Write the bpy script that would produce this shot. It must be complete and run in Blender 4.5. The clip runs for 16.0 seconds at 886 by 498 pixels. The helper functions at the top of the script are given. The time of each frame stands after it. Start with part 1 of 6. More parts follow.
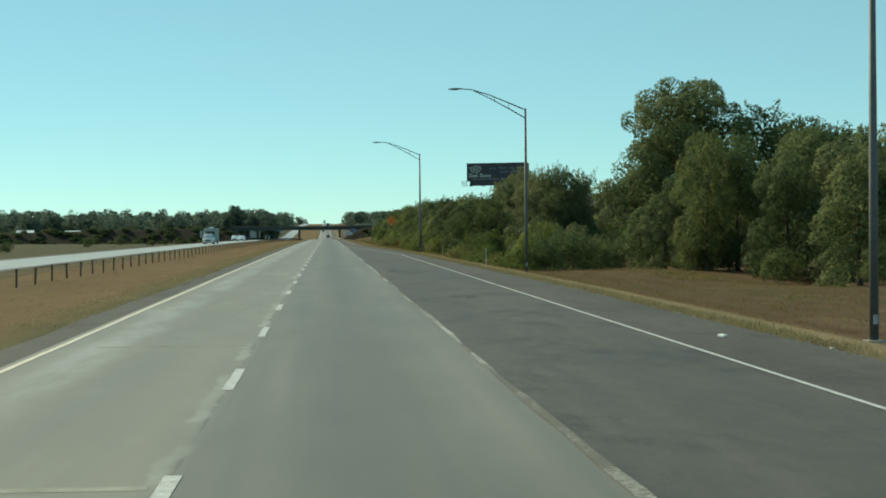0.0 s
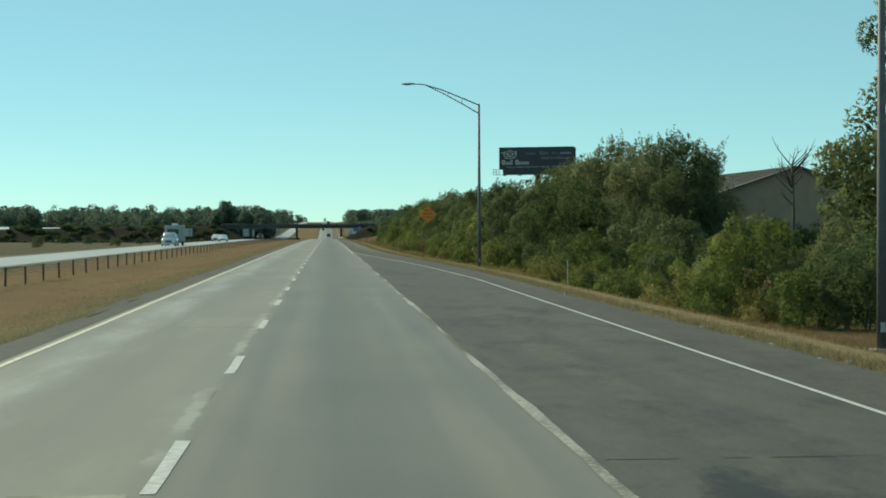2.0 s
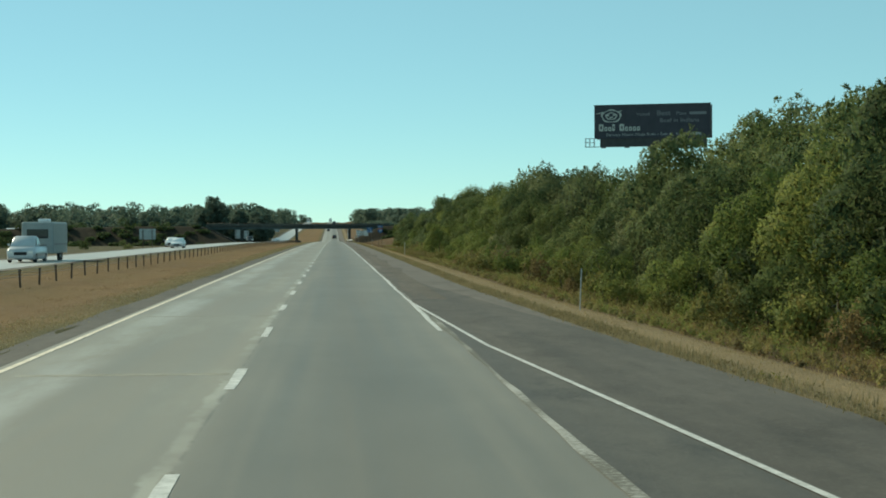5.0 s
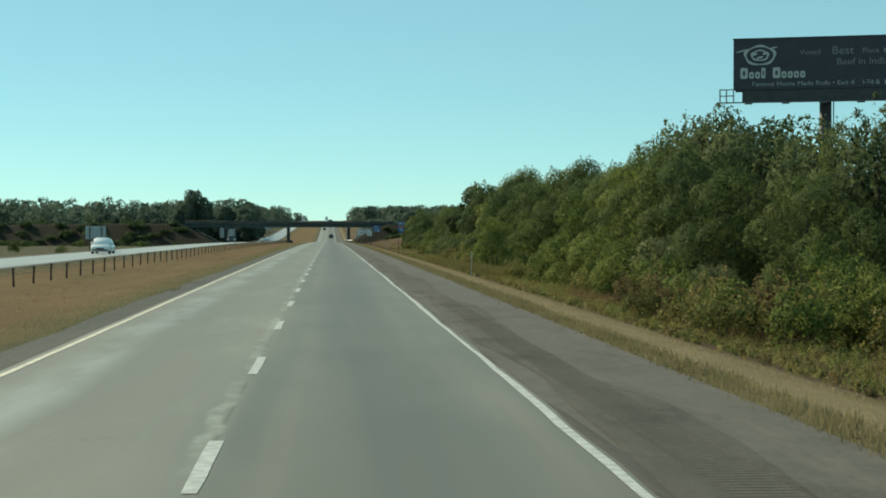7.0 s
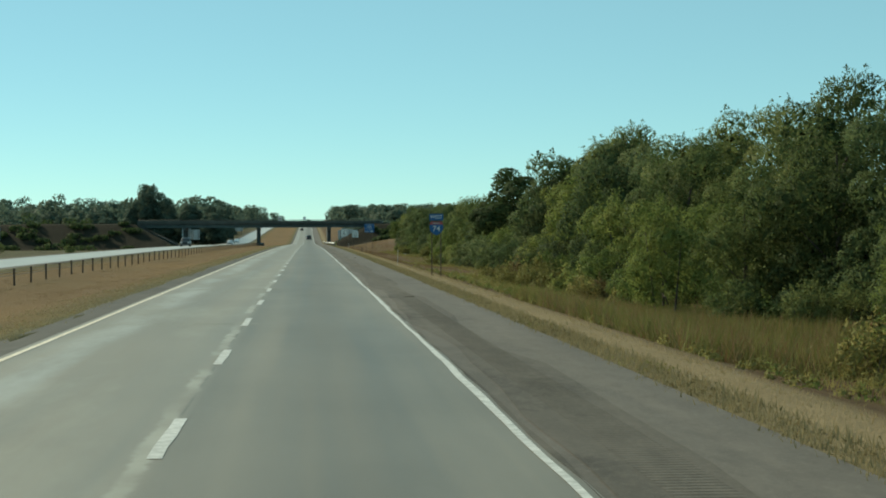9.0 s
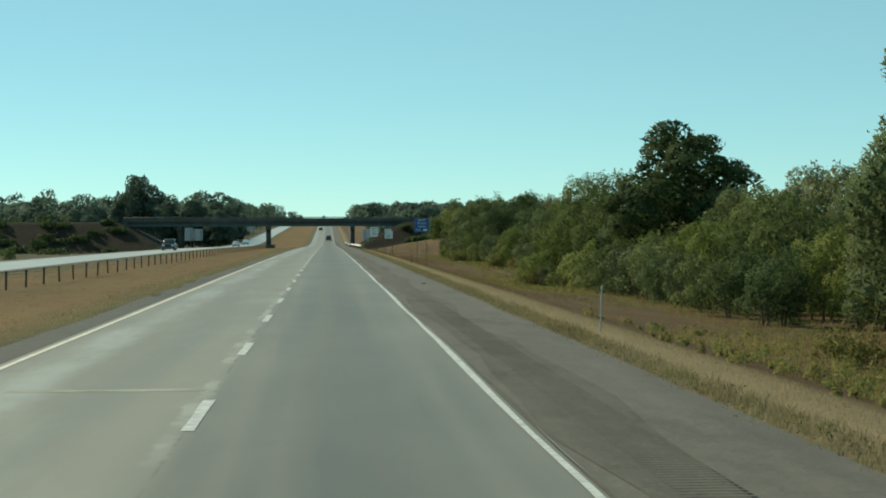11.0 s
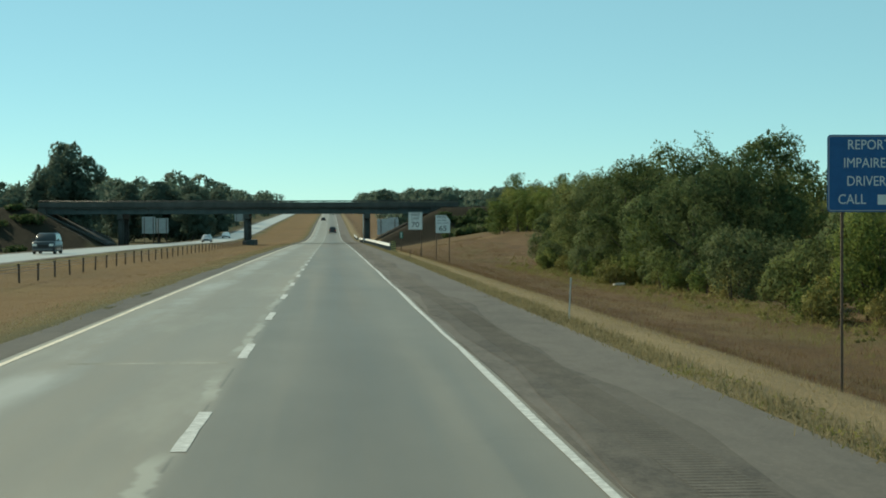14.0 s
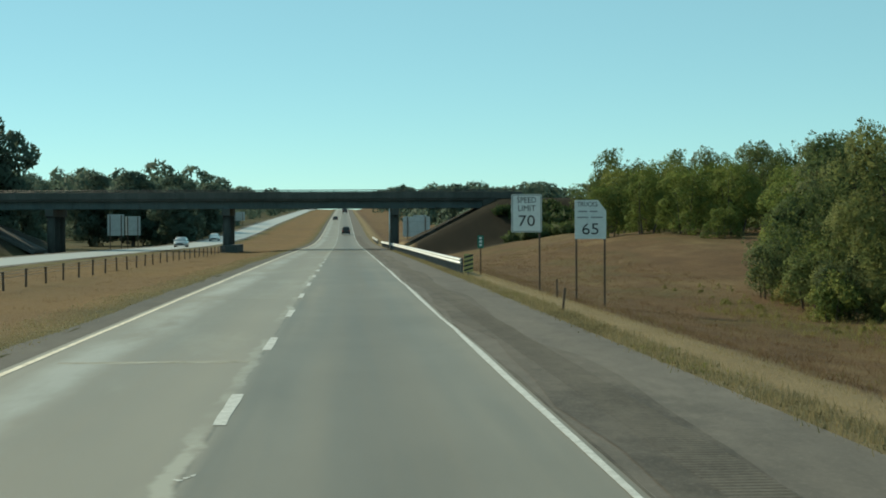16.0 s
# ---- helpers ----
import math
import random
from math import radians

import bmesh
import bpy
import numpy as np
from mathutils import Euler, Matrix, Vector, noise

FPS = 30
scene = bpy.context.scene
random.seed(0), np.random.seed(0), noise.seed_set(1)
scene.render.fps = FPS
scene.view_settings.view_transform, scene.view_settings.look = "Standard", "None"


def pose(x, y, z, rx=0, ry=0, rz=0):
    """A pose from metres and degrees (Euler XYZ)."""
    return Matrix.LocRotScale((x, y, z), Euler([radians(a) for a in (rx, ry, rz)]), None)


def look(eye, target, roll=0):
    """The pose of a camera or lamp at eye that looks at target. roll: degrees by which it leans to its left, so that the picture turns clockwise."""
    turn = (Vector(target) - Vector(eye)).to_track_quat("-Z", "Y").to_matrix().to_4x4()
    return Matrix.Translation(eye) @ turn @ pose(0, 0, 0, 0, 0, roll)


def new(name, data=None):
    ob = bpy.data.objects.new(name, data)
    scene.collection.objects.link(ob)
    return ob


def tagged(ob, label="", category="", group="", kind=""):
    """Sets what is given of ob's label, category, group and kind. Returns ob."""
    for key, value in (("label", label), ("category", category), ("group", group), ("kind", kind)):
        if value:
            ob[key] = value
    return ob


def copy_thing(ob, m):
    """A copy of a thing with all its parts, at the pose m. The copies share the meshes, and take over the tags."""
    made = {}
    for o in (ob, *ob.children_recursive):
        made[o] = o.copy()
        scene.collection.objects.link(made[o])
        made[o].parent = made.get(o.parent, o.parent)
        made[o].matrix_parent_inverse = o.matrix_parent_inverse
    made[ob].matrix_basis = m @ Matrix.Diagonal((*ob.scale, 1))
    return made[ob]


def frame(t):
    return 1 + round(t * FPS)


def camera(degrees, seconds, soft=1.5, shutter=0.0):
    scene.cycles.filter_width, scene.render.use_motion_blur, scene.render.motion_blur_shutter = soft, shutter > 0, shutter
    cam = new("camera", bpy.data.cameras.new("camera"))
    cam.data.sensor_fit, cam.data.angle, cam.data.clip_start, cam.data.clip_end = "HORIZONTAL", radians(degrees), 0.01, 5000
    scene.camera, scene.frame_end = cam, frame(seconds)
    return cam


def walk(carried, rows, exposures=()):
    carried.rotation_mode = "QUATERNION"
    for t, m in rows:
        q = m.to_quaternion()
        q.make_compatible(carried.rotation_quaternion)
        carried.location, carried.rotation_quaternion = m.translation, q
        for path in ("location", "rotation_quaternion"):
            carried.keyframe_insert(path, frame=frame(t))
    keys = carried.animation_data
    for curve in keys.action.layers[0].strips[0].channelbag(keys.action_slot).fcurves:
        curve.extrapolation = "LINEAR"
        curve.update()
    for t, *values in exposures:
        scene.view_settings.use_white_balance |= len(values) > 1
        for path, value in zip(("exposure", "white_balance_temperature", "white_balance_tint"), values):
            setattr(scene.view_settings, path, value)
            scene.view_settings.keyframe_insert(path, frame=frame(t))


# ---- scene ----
# The camera: a straight lane at even speed, small turns of the vehicle.
cam = camera(29.45, 16.0, soft=1.8)
SPEED, EYE = 38.75, 2.13


def road_z(s):
    """Height of the road along its length: a gentle crest, a dip past the overpass, then a long hill."""
    s = np.asarray(s, float)
    u = np.clip(s, 0, 850) / 1000
    near = -0.794 * u ** 2 - 3.272 * u ** 3
    ks = np.array([850, 960, 1170, 1460, 1800, 2050, 2400, 5000.0])
    kz = np.array([-2.583, -2.75, 0.2, 4.2, 8.6, 10.4, 9.0, 0.0])
    km = np.array([-0.0085, 0.006, 0.0140, 0.0135, 0.010, 0.001, -0.004, 0.0])
    i = np.clip(np.searchsorted(ks, s) - 1, 0, len(ks) - 2)
    w = ks[i + 1] - ks[i]
    v = np.clip((s - ks[i]) / w, 0, 1)
    far = ((2 * v ** 3 - 3 * v ** 2 + 1) * kz[i] + (v ** 3 - 2 * v ** 2 + v) * w * km[i]
           + (3 * v ** 2 - 2 * v ** 3) * kz[i + 1] + (v ** 3 - v ** 2) * w * km[i + 1])
    return np.where(s <= 850, near, far)


ROWS = [  # seconds, x, yaw, pitch, roll
    (0.0, 1.356, -3.924, -0.660, 0.514),
    (0.5, 1.449, -4.037, -0.629, 0.583),
    (1.0, 1.538, -4.078, -0.624, 0.545),
    (1.5, 1.497, -4.123, -0.714, 0.363),
    (2.0, 1.460, -3.903, -0.688, 0.181),
    (2.5, 1.512, -3.886, -0.707, 0.266),
    (3.0, 1.561, -3.907, -0.697, 0.362),
    (3.5, 1.580, -3.844, -0.687, 0.345),
    (4.0, 1.603, -3.822, -0.678, 0.322),
    (6.5, 1.065, -3.612, -0.648, 0.000),
    (7.0, 1.137, -3.849, -0.680, -0.065),
    (7.5, 1.203, -4.121, -0.638, 0.034),
    (8.0, 1.272, -4.356, -0.688, 0.215),
    (8.5, 1.349, -4.508, -0.584, 0.225),
    (9.0, 1.461, -4.578, -0.674, 0.148),
    (9.5, 1.508, -4.459, -0.583, 0.169),
    (10.0, 1.549, -4.242, -0.623, 0.084),
    (12.5, 1.480, -3.595, -0.774, 0.390),
    (13.0, 1.484, -3.702, -0.864, 0.199),
    (13.5, 1.481, -3.738, -0.949, 0.160),
    (14.0, 1.457, -3.790, -0.980, 0.142),
    (14.5, 1.437, -3.666, -1.019, 0.115),
    (15.0, 1.410, -3.610, -1.054, 0.102),
    (15.5, 1.384, -3.483, -0.995, 0.099),
    (16.0, 1.374, -3.359, -0.981, 0.244),
]
walk(cam, [(t, pose(x, SPEED * t, EYE + float(road_z(SPEED * t)), 90 + pitch, roll, yaw)) for t, x, yaw, pitch, roll in ROWS],
     exposures=[(0.0, 0.03, 6330, -12), (16.0, 0.03, 6330, -12)])

# ---- light ----
SUN_SIDE, SUN_UP = -47.0, 31.0  # degrees: left of the way ahead, above the horizon
world = bpy.data.worlds.new("sky")
scene.world = world
world.use_nodes = True
sky = world.node_tree.nodes.new("ShaderNodeTexSky")
sky.sky_type, sky.sun_disc = "NISHITA", False
sky.sun_elevation, sky.sun_rotation = radians(SUN_UP), radians(SUN_SIDE)
sky.altitude, sky.air_density, sky.dust_density, sky.ozone_density = 0, 0.6, 0.0, 3.0
tint = world.node_tree.nodes.new("ShaderNodeMix")  # the clear, slightly green-blue cast of this sky
tint.data_type, tint.blend_type = "RGBA", "MULTIPLY"
tint.inputs[0].default_value, tint.inputs[7].default_value = 1.0, (0.885, 0.97, 0.83, 1)
world.node_tree.links.new(sky.outputs[0], tint.inputs[6])
veil = world.node_tree.nodes.new("ShaderNodeMix")  # even pale veil of a humid clear day
veil.data_type = "RGBA"
veil.inputs[0].default_value, veil.inputs[7].default_value = 0.50, (2.78, 4.36, 4.86, 1)
world.node_tree.links.new(tint.outputs[2], veil.inputs[6])
world.node_tree.links.new(veil.outputs[2], world.node_tree.nodes["Background"].inputs[0])
world.node_tree.nodes["Background"].inputs[1].default_value = 0.14
sun_lamp = bpy.data.lights.new("sun", "SUN")
sun_lamp.energy, sun_lamp.angle, sun_lamp.color = 5.0, radians(0.6), (1.0, 0.79, 0.60)
sun = new("sun", sun_lamp)
a, e = radians(SUN_SIDE), radians(SUN_UP)
sun.matrix_world = look(Vector((math.sin(a) * math.cos(e), math.cos(a) * math.cos(e), math.sin(e))) * 100, (0, 0, 0))

# ---- materials ----


class Mat:
    """A small node-material builder."""

    def __init__(self, name, rough=0.8, metal=0.0, spec=0.5):
        self.m = bpy.data.materials.new(name)
        self.m.use_nodes = True
        self.t = self.m.node_tree
        self.b = self.t.nodes["Principled BSDF"]
        self.b.inputs["Roughness"].default_value = rough
        self.b.inputs["Metallic"].default_value = metal
        self.b.inputs["Specular IOR Level"].default_value = spec

    def n(self, kind, **sets):
        node = self.t.nodes.new(kind)
        for k, v in sets.items():
            setattr(node, k, v)
        return node

    def put(self, sock, v):
        if isinstance(v, bpy.types.NodeSocket):
            self.t.links.new(v, sock)
        else:
            sock.default_value = v

    def coords(self, scale=(1, 1, 1)):
        tc, mp = self.n("ShaderNodeTexCoord"), self.n("ShaderNodeMapping")
        mp.inputs["Scale"].default_value = scale
        self.t.links.new(tc.outputs["Object"], mp.inputs["Vector"])
        return mp.outputs[0]

    def axis(self, which):
        sep = self.n("ShaderNodeSeparateXYZ")
        self.t.links.new(self.n("ShaderNodeTexCoord").outputs["Object"], sep.inputs[0])
        return sep.outputs[which]

    def noise(self, scale, detail=4, rough=0.55, stretch=(1, 1, 1)):
        nz = self.n("ShaderNodeTexNoise")
        nz.inputs["Scale"].default_value, nz.inputs["Detail"].default_value, nz.inputs["Roughness"].default_value = scale, detail, rough
        self.t.links.new(self.coords(stretch), nz.inputs["Vector"])
        return nz.outputs["Fac"]

    def ramp(self, fac, *stops):
        r = self.n("ShaderNodeValToRGB")
        while len(r.color_ramp.elements) < len(stops):
            r.color_ramp.elements.new(0.5)
        for el, (p, col) in zip(r.color_ramp.elements, stops):
            el.position = p
            el.color = (*col, 1) if len(col) == 3 else col
        self.t.links.new(fac, r.inputs[0])
        return r.outputs[0]

    def mask(self, fac, lo, hi):
        r = self.n("ShaderNodeMapRange")
        self.t.links.new(fac, r.inputs[0])
        r.inputs[1].default_value, r.inputs[2].default_value = lo, hi
        return r.outputs[0]

    def math(self, op, a, b=0.0):
        q = self.n("ShaderNodeMath", operation=op)
        self.put(q.inputs[0], a)
        self.put(q.inputs[1], b)
        return q.outputs[0]

    def mix(self, fac, a, b, kind="MIX"):
        q = self.n("ShaderNodeMix", data_type="RGBA", blend_type=kind)
        self.put(q.inputs[0], fac)
        for s, v in ((q.inputs[6], a), (q.inputs[7], b)):
            self.put(s, (*v, 1) if isinstance(v, tuple) and len(v) == 3 else v)
        return q.outputs[2]

    def colour(self, c):
        self.put(self.b.inputs["Base Color"], (*c, 1) if isinstance(c, tuple) else c)
        return self

    def bump(self, height, strength=0.3, dist=0.02):
        bp = self.n("ShaderNodeBump")
        bp.inputs["Strength"].default_value, bp.inputs["Distance"].default_value = strength, dist
        self.t.links.new(height, bp.inputs["Height"])
        self.t.links.new(bp.outputs[0], self.b.inputs["Normal"])
        return self


def mottled(name, dark, light, scale, rough=0.8, metal=0.0, spec=0.5, bump=0.2, dist=0.01, stretch=(1, 1, 1)):
    """Two-scale mottled surface."""
    m = Mat(name, rough, metal, spec)
    big, fine = m.noise(scale, 5, 0.6, stretch), m.noise(scale * 9, 3, 0.6, stretch)
    f = m.math("ADD", m.math("MULTIPLY", big, 0.65), m.math("MULTIPLY", fine, 0.35))
    m.colour(m.ramp(f, (0.33, dark), (0.67, light)))
    m.bump(fine, bump, dist)
    return m.m


def asphalt(name, dark, light, lane_tracks=False, rough=0.62, blotchy=0.0, spec=0.28, stains=()):
    """Worn pavement: long streaks, aggregate grain, patches and fine cracks; wheel tracks across the lanes."""
    m = Mat(name, rough, 0, spec)
    grain = m.noise(55, 3, 0.7)
    streak = m.noise(1.0, 4, 0.6, (1.6, 0.03, 1))
    blotch = m.noise(0.35, 4, 0.6, (1, 0.35, 1))
    f = m.math("ADD", m.math("MULTIPLY", streak, 0.5), m.math("MULTIPLY", blotch, 0.35))
    f = m.math("ADD", f, m.math("MULTIPLY", grain, 0.15))
    col = m.ramp(f, (0.36, dark), (0.62, light))
    if lane_tracks:
        x = m.axis(0)
        # oil band along the middle of the travelled lane, polished wheel paths beside it
        wave = m.math("COSINE", m.math("MULTIPLY", x, 2 * math.pi / 3.66))
        oil = m.mask(m.math("ADD", m.math("MULTIPLY", wave, -0.5), m.math("MULTIPLY", streak, 0.5)), 0.1, 0.75)
        col = m.mix(m.math("MULTIPLY", oil, 0.34), col, tuple(0.5 * c for c in dark))
        # paler left lane: its own tone, with sun glare put into the colour
        left = m.mask(m.math("ADD", x, m.math("MULTIPLY", m.math("SUBTRACT", blotch, 0.5), 0.25)), 0.10, -0.12)
        col = m.mix(m.math("MULTIPLY", left, 0.40), col, tuple(min(1, 1.5 * c) for c in light))
        chalk = m.mask(m.noise(0.5, 5, 0.7, (0.9, 0.16, 1)), 0.5, 0.7)
        col = m.mix(m.math("MULTIPLY", m.math("MULTIPLY", chalk, left), 0.35), col, (0.36, 0.345, 0.28))
        # bleached outer wheel path, worn in patches
        bleach = m.mask(m.math("ABSOLUTE", m.math("ADD", m.math("ADD", x, 2.75), m.math("MULTIPLY", m.math("SUBTRACT", blotch, 0.5), 1.1))), 0.62, 0.2)
        bleach = m.math("MULTIPLY", bleach, m.mask(m.noise(0.22, 6, 0.72, (1.6, 0.35, 1)), 0.40, 0.60))
        col = m.mix(m.math("MULTIPLY", bleach, 0.68), col, (0.37, 0.37, 0.345))
        # pale filler smeared along the joint beside the lane dashes
        along = m.noise(0.16, 3, 0.6, (0.2, 1, 1))
        off = m.math("ABSOLUTE", m.math("ADD", m.math("ADD", x, 0.13), m.math("MULTIPLY", m.math("SUBTRACT", m.noise(0.5, 4, 0.7, (0.1, 1, 1)), 0.5), 0.5)))
        smear = m.math("MULTIPLY", m.mask(off, 0.12, 0.06), m.mask(along, 0.44, 0.56))
        smear = m.math("MULTIPLY", smear, m.mask(m.noise(1.6, 4, 0.75, (0.5, 0.3, 1)), 0.34, 0.52))
        col = m.mix(m.math("MULTIPLY", smear, 0.68), col, (0.38, 0.365, 0.31))
        seam = m.math("MULTIPLY", m.mask(m.math("ABSOLUTE", m.math("ADD", x, 0.02)), 0.03, 0.0), m.mask(m.noise(0.5, 3, 0.7, (0.1, 1, 1)), 0.45, 0.6))
        col = m.mix(m.math("MULTIPLY", seam, 0.55), col, (0.05, 0.046, 0.036))
    if blotchy:
        spots = m.mask(m.noise(0.42, 7, 0.78, (1, 0.4, 1)), 0.51, 0.62)
        col = m.mix(m.math("MULTIPLY", spots, blotchy), col, tuple(0.42 * c for c in dark))
        pale = m.mask(m.noise(0.6, 6, 0.72, (1.3, 0.3, 1)), 0.64, 0.72)
        col = m.mix(m.math("MULTIPLY", pale, blotchy * 0.6), col, tuple(1.35 * c for c in light))
    if blotchy:
        mottle = m.mask(m.noise(3.2, 7, 0.72, (1, 0.3, 1)), 0.36, 0.64)
        col = m.mix(m.math("MULTIPLY", mottle, 0.45), col, tuple(0.66 * c for c in dark))
        pit = m.mask(m.noise(17, 4, 0.75, (1, 0.5, 1)), 0.5, 0.68)
        col = m.mix(m.math("MULTIPLY", pit, 0.28), col, tuple(1.35 * c for c in light))
    for sx, sy, rx, ry in stains:  # oily, spalled patches
        a = m.math("MULTIPLY", m.math("SUBTRACT", m.axis(0), sx), 1 / rx)
        b = m.math("MULTIPLY", m.math("SUBTRACT", m.axis(1), sy), 1 / ry)
        r2 = m.math("ADD", m.math("MULTIPLY", a, a), m.math("MULTIPLY", b, b))
        near = m.math("SUBTRACT", m.noise(0.9, 6, 0.7, (1.1, 0.45, 1)), m.math("MULTIPLY", r2, 0.28))
        col = m.mix(m.math("MULTIPLY", m.mask(near, 0.34, 0.46), 0.9), col, tuple(0.22 * c for c in dark))
        core = m.math("SUBTRACT", m.noise(2.3, 5, 0.7, (1, 0.6, 1)), m.math("MULTIPLY", r2, 0.7))
        col = m.mix(m.math("MULTIPLY", m.mask(core, 0.45, 0.55), 0.7), col, tuple(1.8 * c for c in light))
    crack = m.n("ShaderNodeTexVoronoi", feature="DISTANCE_TO_EDGE")
    crack.inputs["Scale"].default_value = 0.16
    warp = m.n("ShaderNodeVectorMath", operation="ADD")
    nz = m.n("ShaderNodeTexNoise")
    nz.inputs["Scale"].default_value = 0.9
    m.t.links.new(m.coords(), nz.inputs["Vector"])
    m.t.links.new(m.coords((1, 0.6, 1)), warp.inputs[0])
    m.t.links.new(nz.outputs["Color"], warp.inputs[1])
    m.t.links.new(warp.outputs[0], crack.inputs["Vector"])
    thin = m.math("MULTIPLY", m.mask(crack.outputs["Distance"], 0.0035, 0.0), m.mask(m.noise(0.12, 2), 0.55, 0.66))
    col = m.mix(m.math("MULTIPLY", thin, 0.3), col, (0.04, 0.036, 0.03))
    m.colour(col)
    m.put(m.b.inputs["Roughness"], m.math("ADD", m.math("MULTIPLY", streak, 0.2), rough - 0.1))
    m.bump(grain, 0.35, 0.006)
    return m.m


M_ROAD = asphalt("worn_asphalt", (0.122, 0.109, 0.083), (0.202, 0.181, 0.143), True, rough=0.55, spec=0.5)
M_MERGE = asphalt("old_dark_asphalt", (0.058, 0.051, 0.041), (0.099, 0.089, 0.072), rough=0.68, blotchy=0.85, spec=0.4, stains=((5.0, 88.5, 0.75, 5.5), (4.6, 161.5, 0.55, 4.5), (5.6, 53.5, 0.6, 3.0)))
M_OLD_SHOULDER = asphalt("brown_old_asphalt", (0.061, 0.055, 0.047), (0.109, 0.099, 0.085), rough=0.8, blotchy=0.5)
M_SHOULDER = asphalt("shoulder_asphalt", (0.100, 0.087, 0.073), (0.152, 0.134, 0.114), rough=0.8, blotchy=0.45)
M_RUMBLE = asphalt("rumble_asphalt", (0.076, 0.066, 0.054), (0.130, 0.113, 0.094), rough=0.85, blotchy=0.8)
M_RIDGE = asphalt("worn_ridge_asphalt", (0.100, 0.088, 0.073), (0.156, 0.137, 0.115), rough=0.85, blotchy=0.4)
# raised albedo: grazing sun glare is put into this pavement's colour
M_FAR_ROAD = asphalt("opposite_glare_asphalt", (0.33, 0.325, 0.30), (0.45, 0.445, 0.42), rough=0.45)
M_PAINT = mottled("worn_white_paint", (0.32, 0.315, 0.29), (0.68, 0.67, 0.645), 6, 0.6)


def patchy_paint():
    """A line worn through to the asphalt in places."""
    m = Mat("patchy_white_paint", 0.7, 0, 0.3)
    f = m.math("ADD", m.math("MULTIPLY", m.noise(1.0, 4, 0.6, (0.2, 0.16, 1)), 0.65), m.math("MULTIPLY", m.noise(14, 4, 0.7), 0.35))
    m.colour(m.ramp(f, (0.46, (0.125, 0.116, 0.092)), (0.55, (0.34, 0.33, 0.30)), (0.66, (0.44, 0.43, 0.40))))
    return m.m



M_PAINT_THIN = patchy_paint()
M_YELLOW = mottled("worn_yellow_paint", (0.50, 0.43, 0.33), (0.86, 0.77, 0.64), 3, 0.7)
M_TAR = mottled("tar_seal", (0.026, 0.024, 0.019), (0.055, 0.05, 0.04), 4, 0.95, 0, 0.1)
M_SEAL = mottled("pale_joint_filler", (0.20, 0.19, 0.155), (0.40, 0.39, 0.345), 1.6, 0.9, 0, 0.15)
M_STEEL = mottled("galvanised_steel", (0.30, 0.31, 0.32), (0.44, 0.45, 0.46), 4, 0.5, 0.75, bump=0.05)
M_DULL = mottled("weathered_steel", (0.080, 0.084, 0.088), (0.13, 0.134, 0.138), 5, 0.6, 0.2, bump=0.05)
M_RUST = mottled("rusty_post_steel", (0.085, 0.060, 0.044), (0.155, 0.108, 0.076), 8, 0.75, 0.3)
M_GIRDER = mottled("faded_green_girder", (0.055, 0.078, 0.078), (0.10, 0.13, 0.13), 0.6, 0.6, 0.1, stretch=(1, 1, 0.2))
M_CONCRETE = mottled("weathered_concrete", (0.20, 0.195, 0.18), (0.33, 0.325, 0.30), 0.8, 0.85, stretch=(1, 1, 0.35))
M_DARK_CONCRETE = mottled("dark_concrete", (0.05, 0.053, 0.048), (0.10, 0.10, 0.09), 0.7, 0.9, stretch=(1, 1, 0.3))
M_RAILPAINT = mottled("whitish_rail_steel", (0.55, 0.56, 0.55), (0.74, 0.75, 0.74), 3, 0.5, 0.15)
M_WHITE = mottled("white_sign_sheeting", (0.62, 0.63, 0.62), (0.74, 0.75, 0.74), 5, 0.55, bump=0.02)
M_BLACK = mottled("black_sign_ink", (0.012, 0.012, 0.013), (0.025, 0.025, 0.026), 5, 0.55, bump=0.02)
M_BLUE = mottled("blue_sign_sheeting", (0.012, 0.075, 0.22), (0.022, 0.11, 0.30), 4, 0.5, bump=0.02)
M_RED = mottled("red_sign_sheeting", (0.32, 0.06, 0.07), (0.42, 0.09, 0.09), 4, 0.5, bump=0.02)
M_GREEN = mottled("green_sign_sheeting", (0.01, 0.12, 0.08), (0.02, 0.17, 0.11), 4, 0.5, bump=0.02)
M_ORANGE = mottled("orange_sign_sheeting", (0.62, 0.19, 0.02), (0.78, 0.26, 0.03), 4, 0.5, bump=0.02)
M_CHEVRON = mottled("faded_yellow_marker_sheeting", (0.40, 0.34, 0.12), (0.52, 0.45, 0.17), 5, 0.5, bump=0.02)
M_SIGNBACK = mottled("bare_aluminium", (0.40, 0.41, 0.41), (0.52, 0.53, 0.53), 2, 0.55, 0.4, bump=0.03)
M_BOARD = mottled("dark_billboard_vinyl", (0.035, 0.033, 0.045), (0.06, 0.055, 0.07), 0.7, 0.6, bump=0.03)
M_BOARD_FRAME = mottled("dark_billboard_steel", (0.05, 0.045, 0.045), (0.085, 0.08, 0.078), 1.5, 0.6, 0.3)
M_CREAM = mottled("cream_lettering", (0.48, 0.47, 0.42), (0.58, 0.57, 0.52), 2, 0.6, bump=0.02)
M_GREYINK = mottled("grey_lettering", (0.20, 0.20, 0.21), (0.27, 0.27, 0.28), 2, 0.6, bump=0.02)
M_PALE = mottled("pale_lettering", (0.34, 0.34, 0.33), (0.44, 0.44, 0.43), 2, 0.6, bump=0.02)
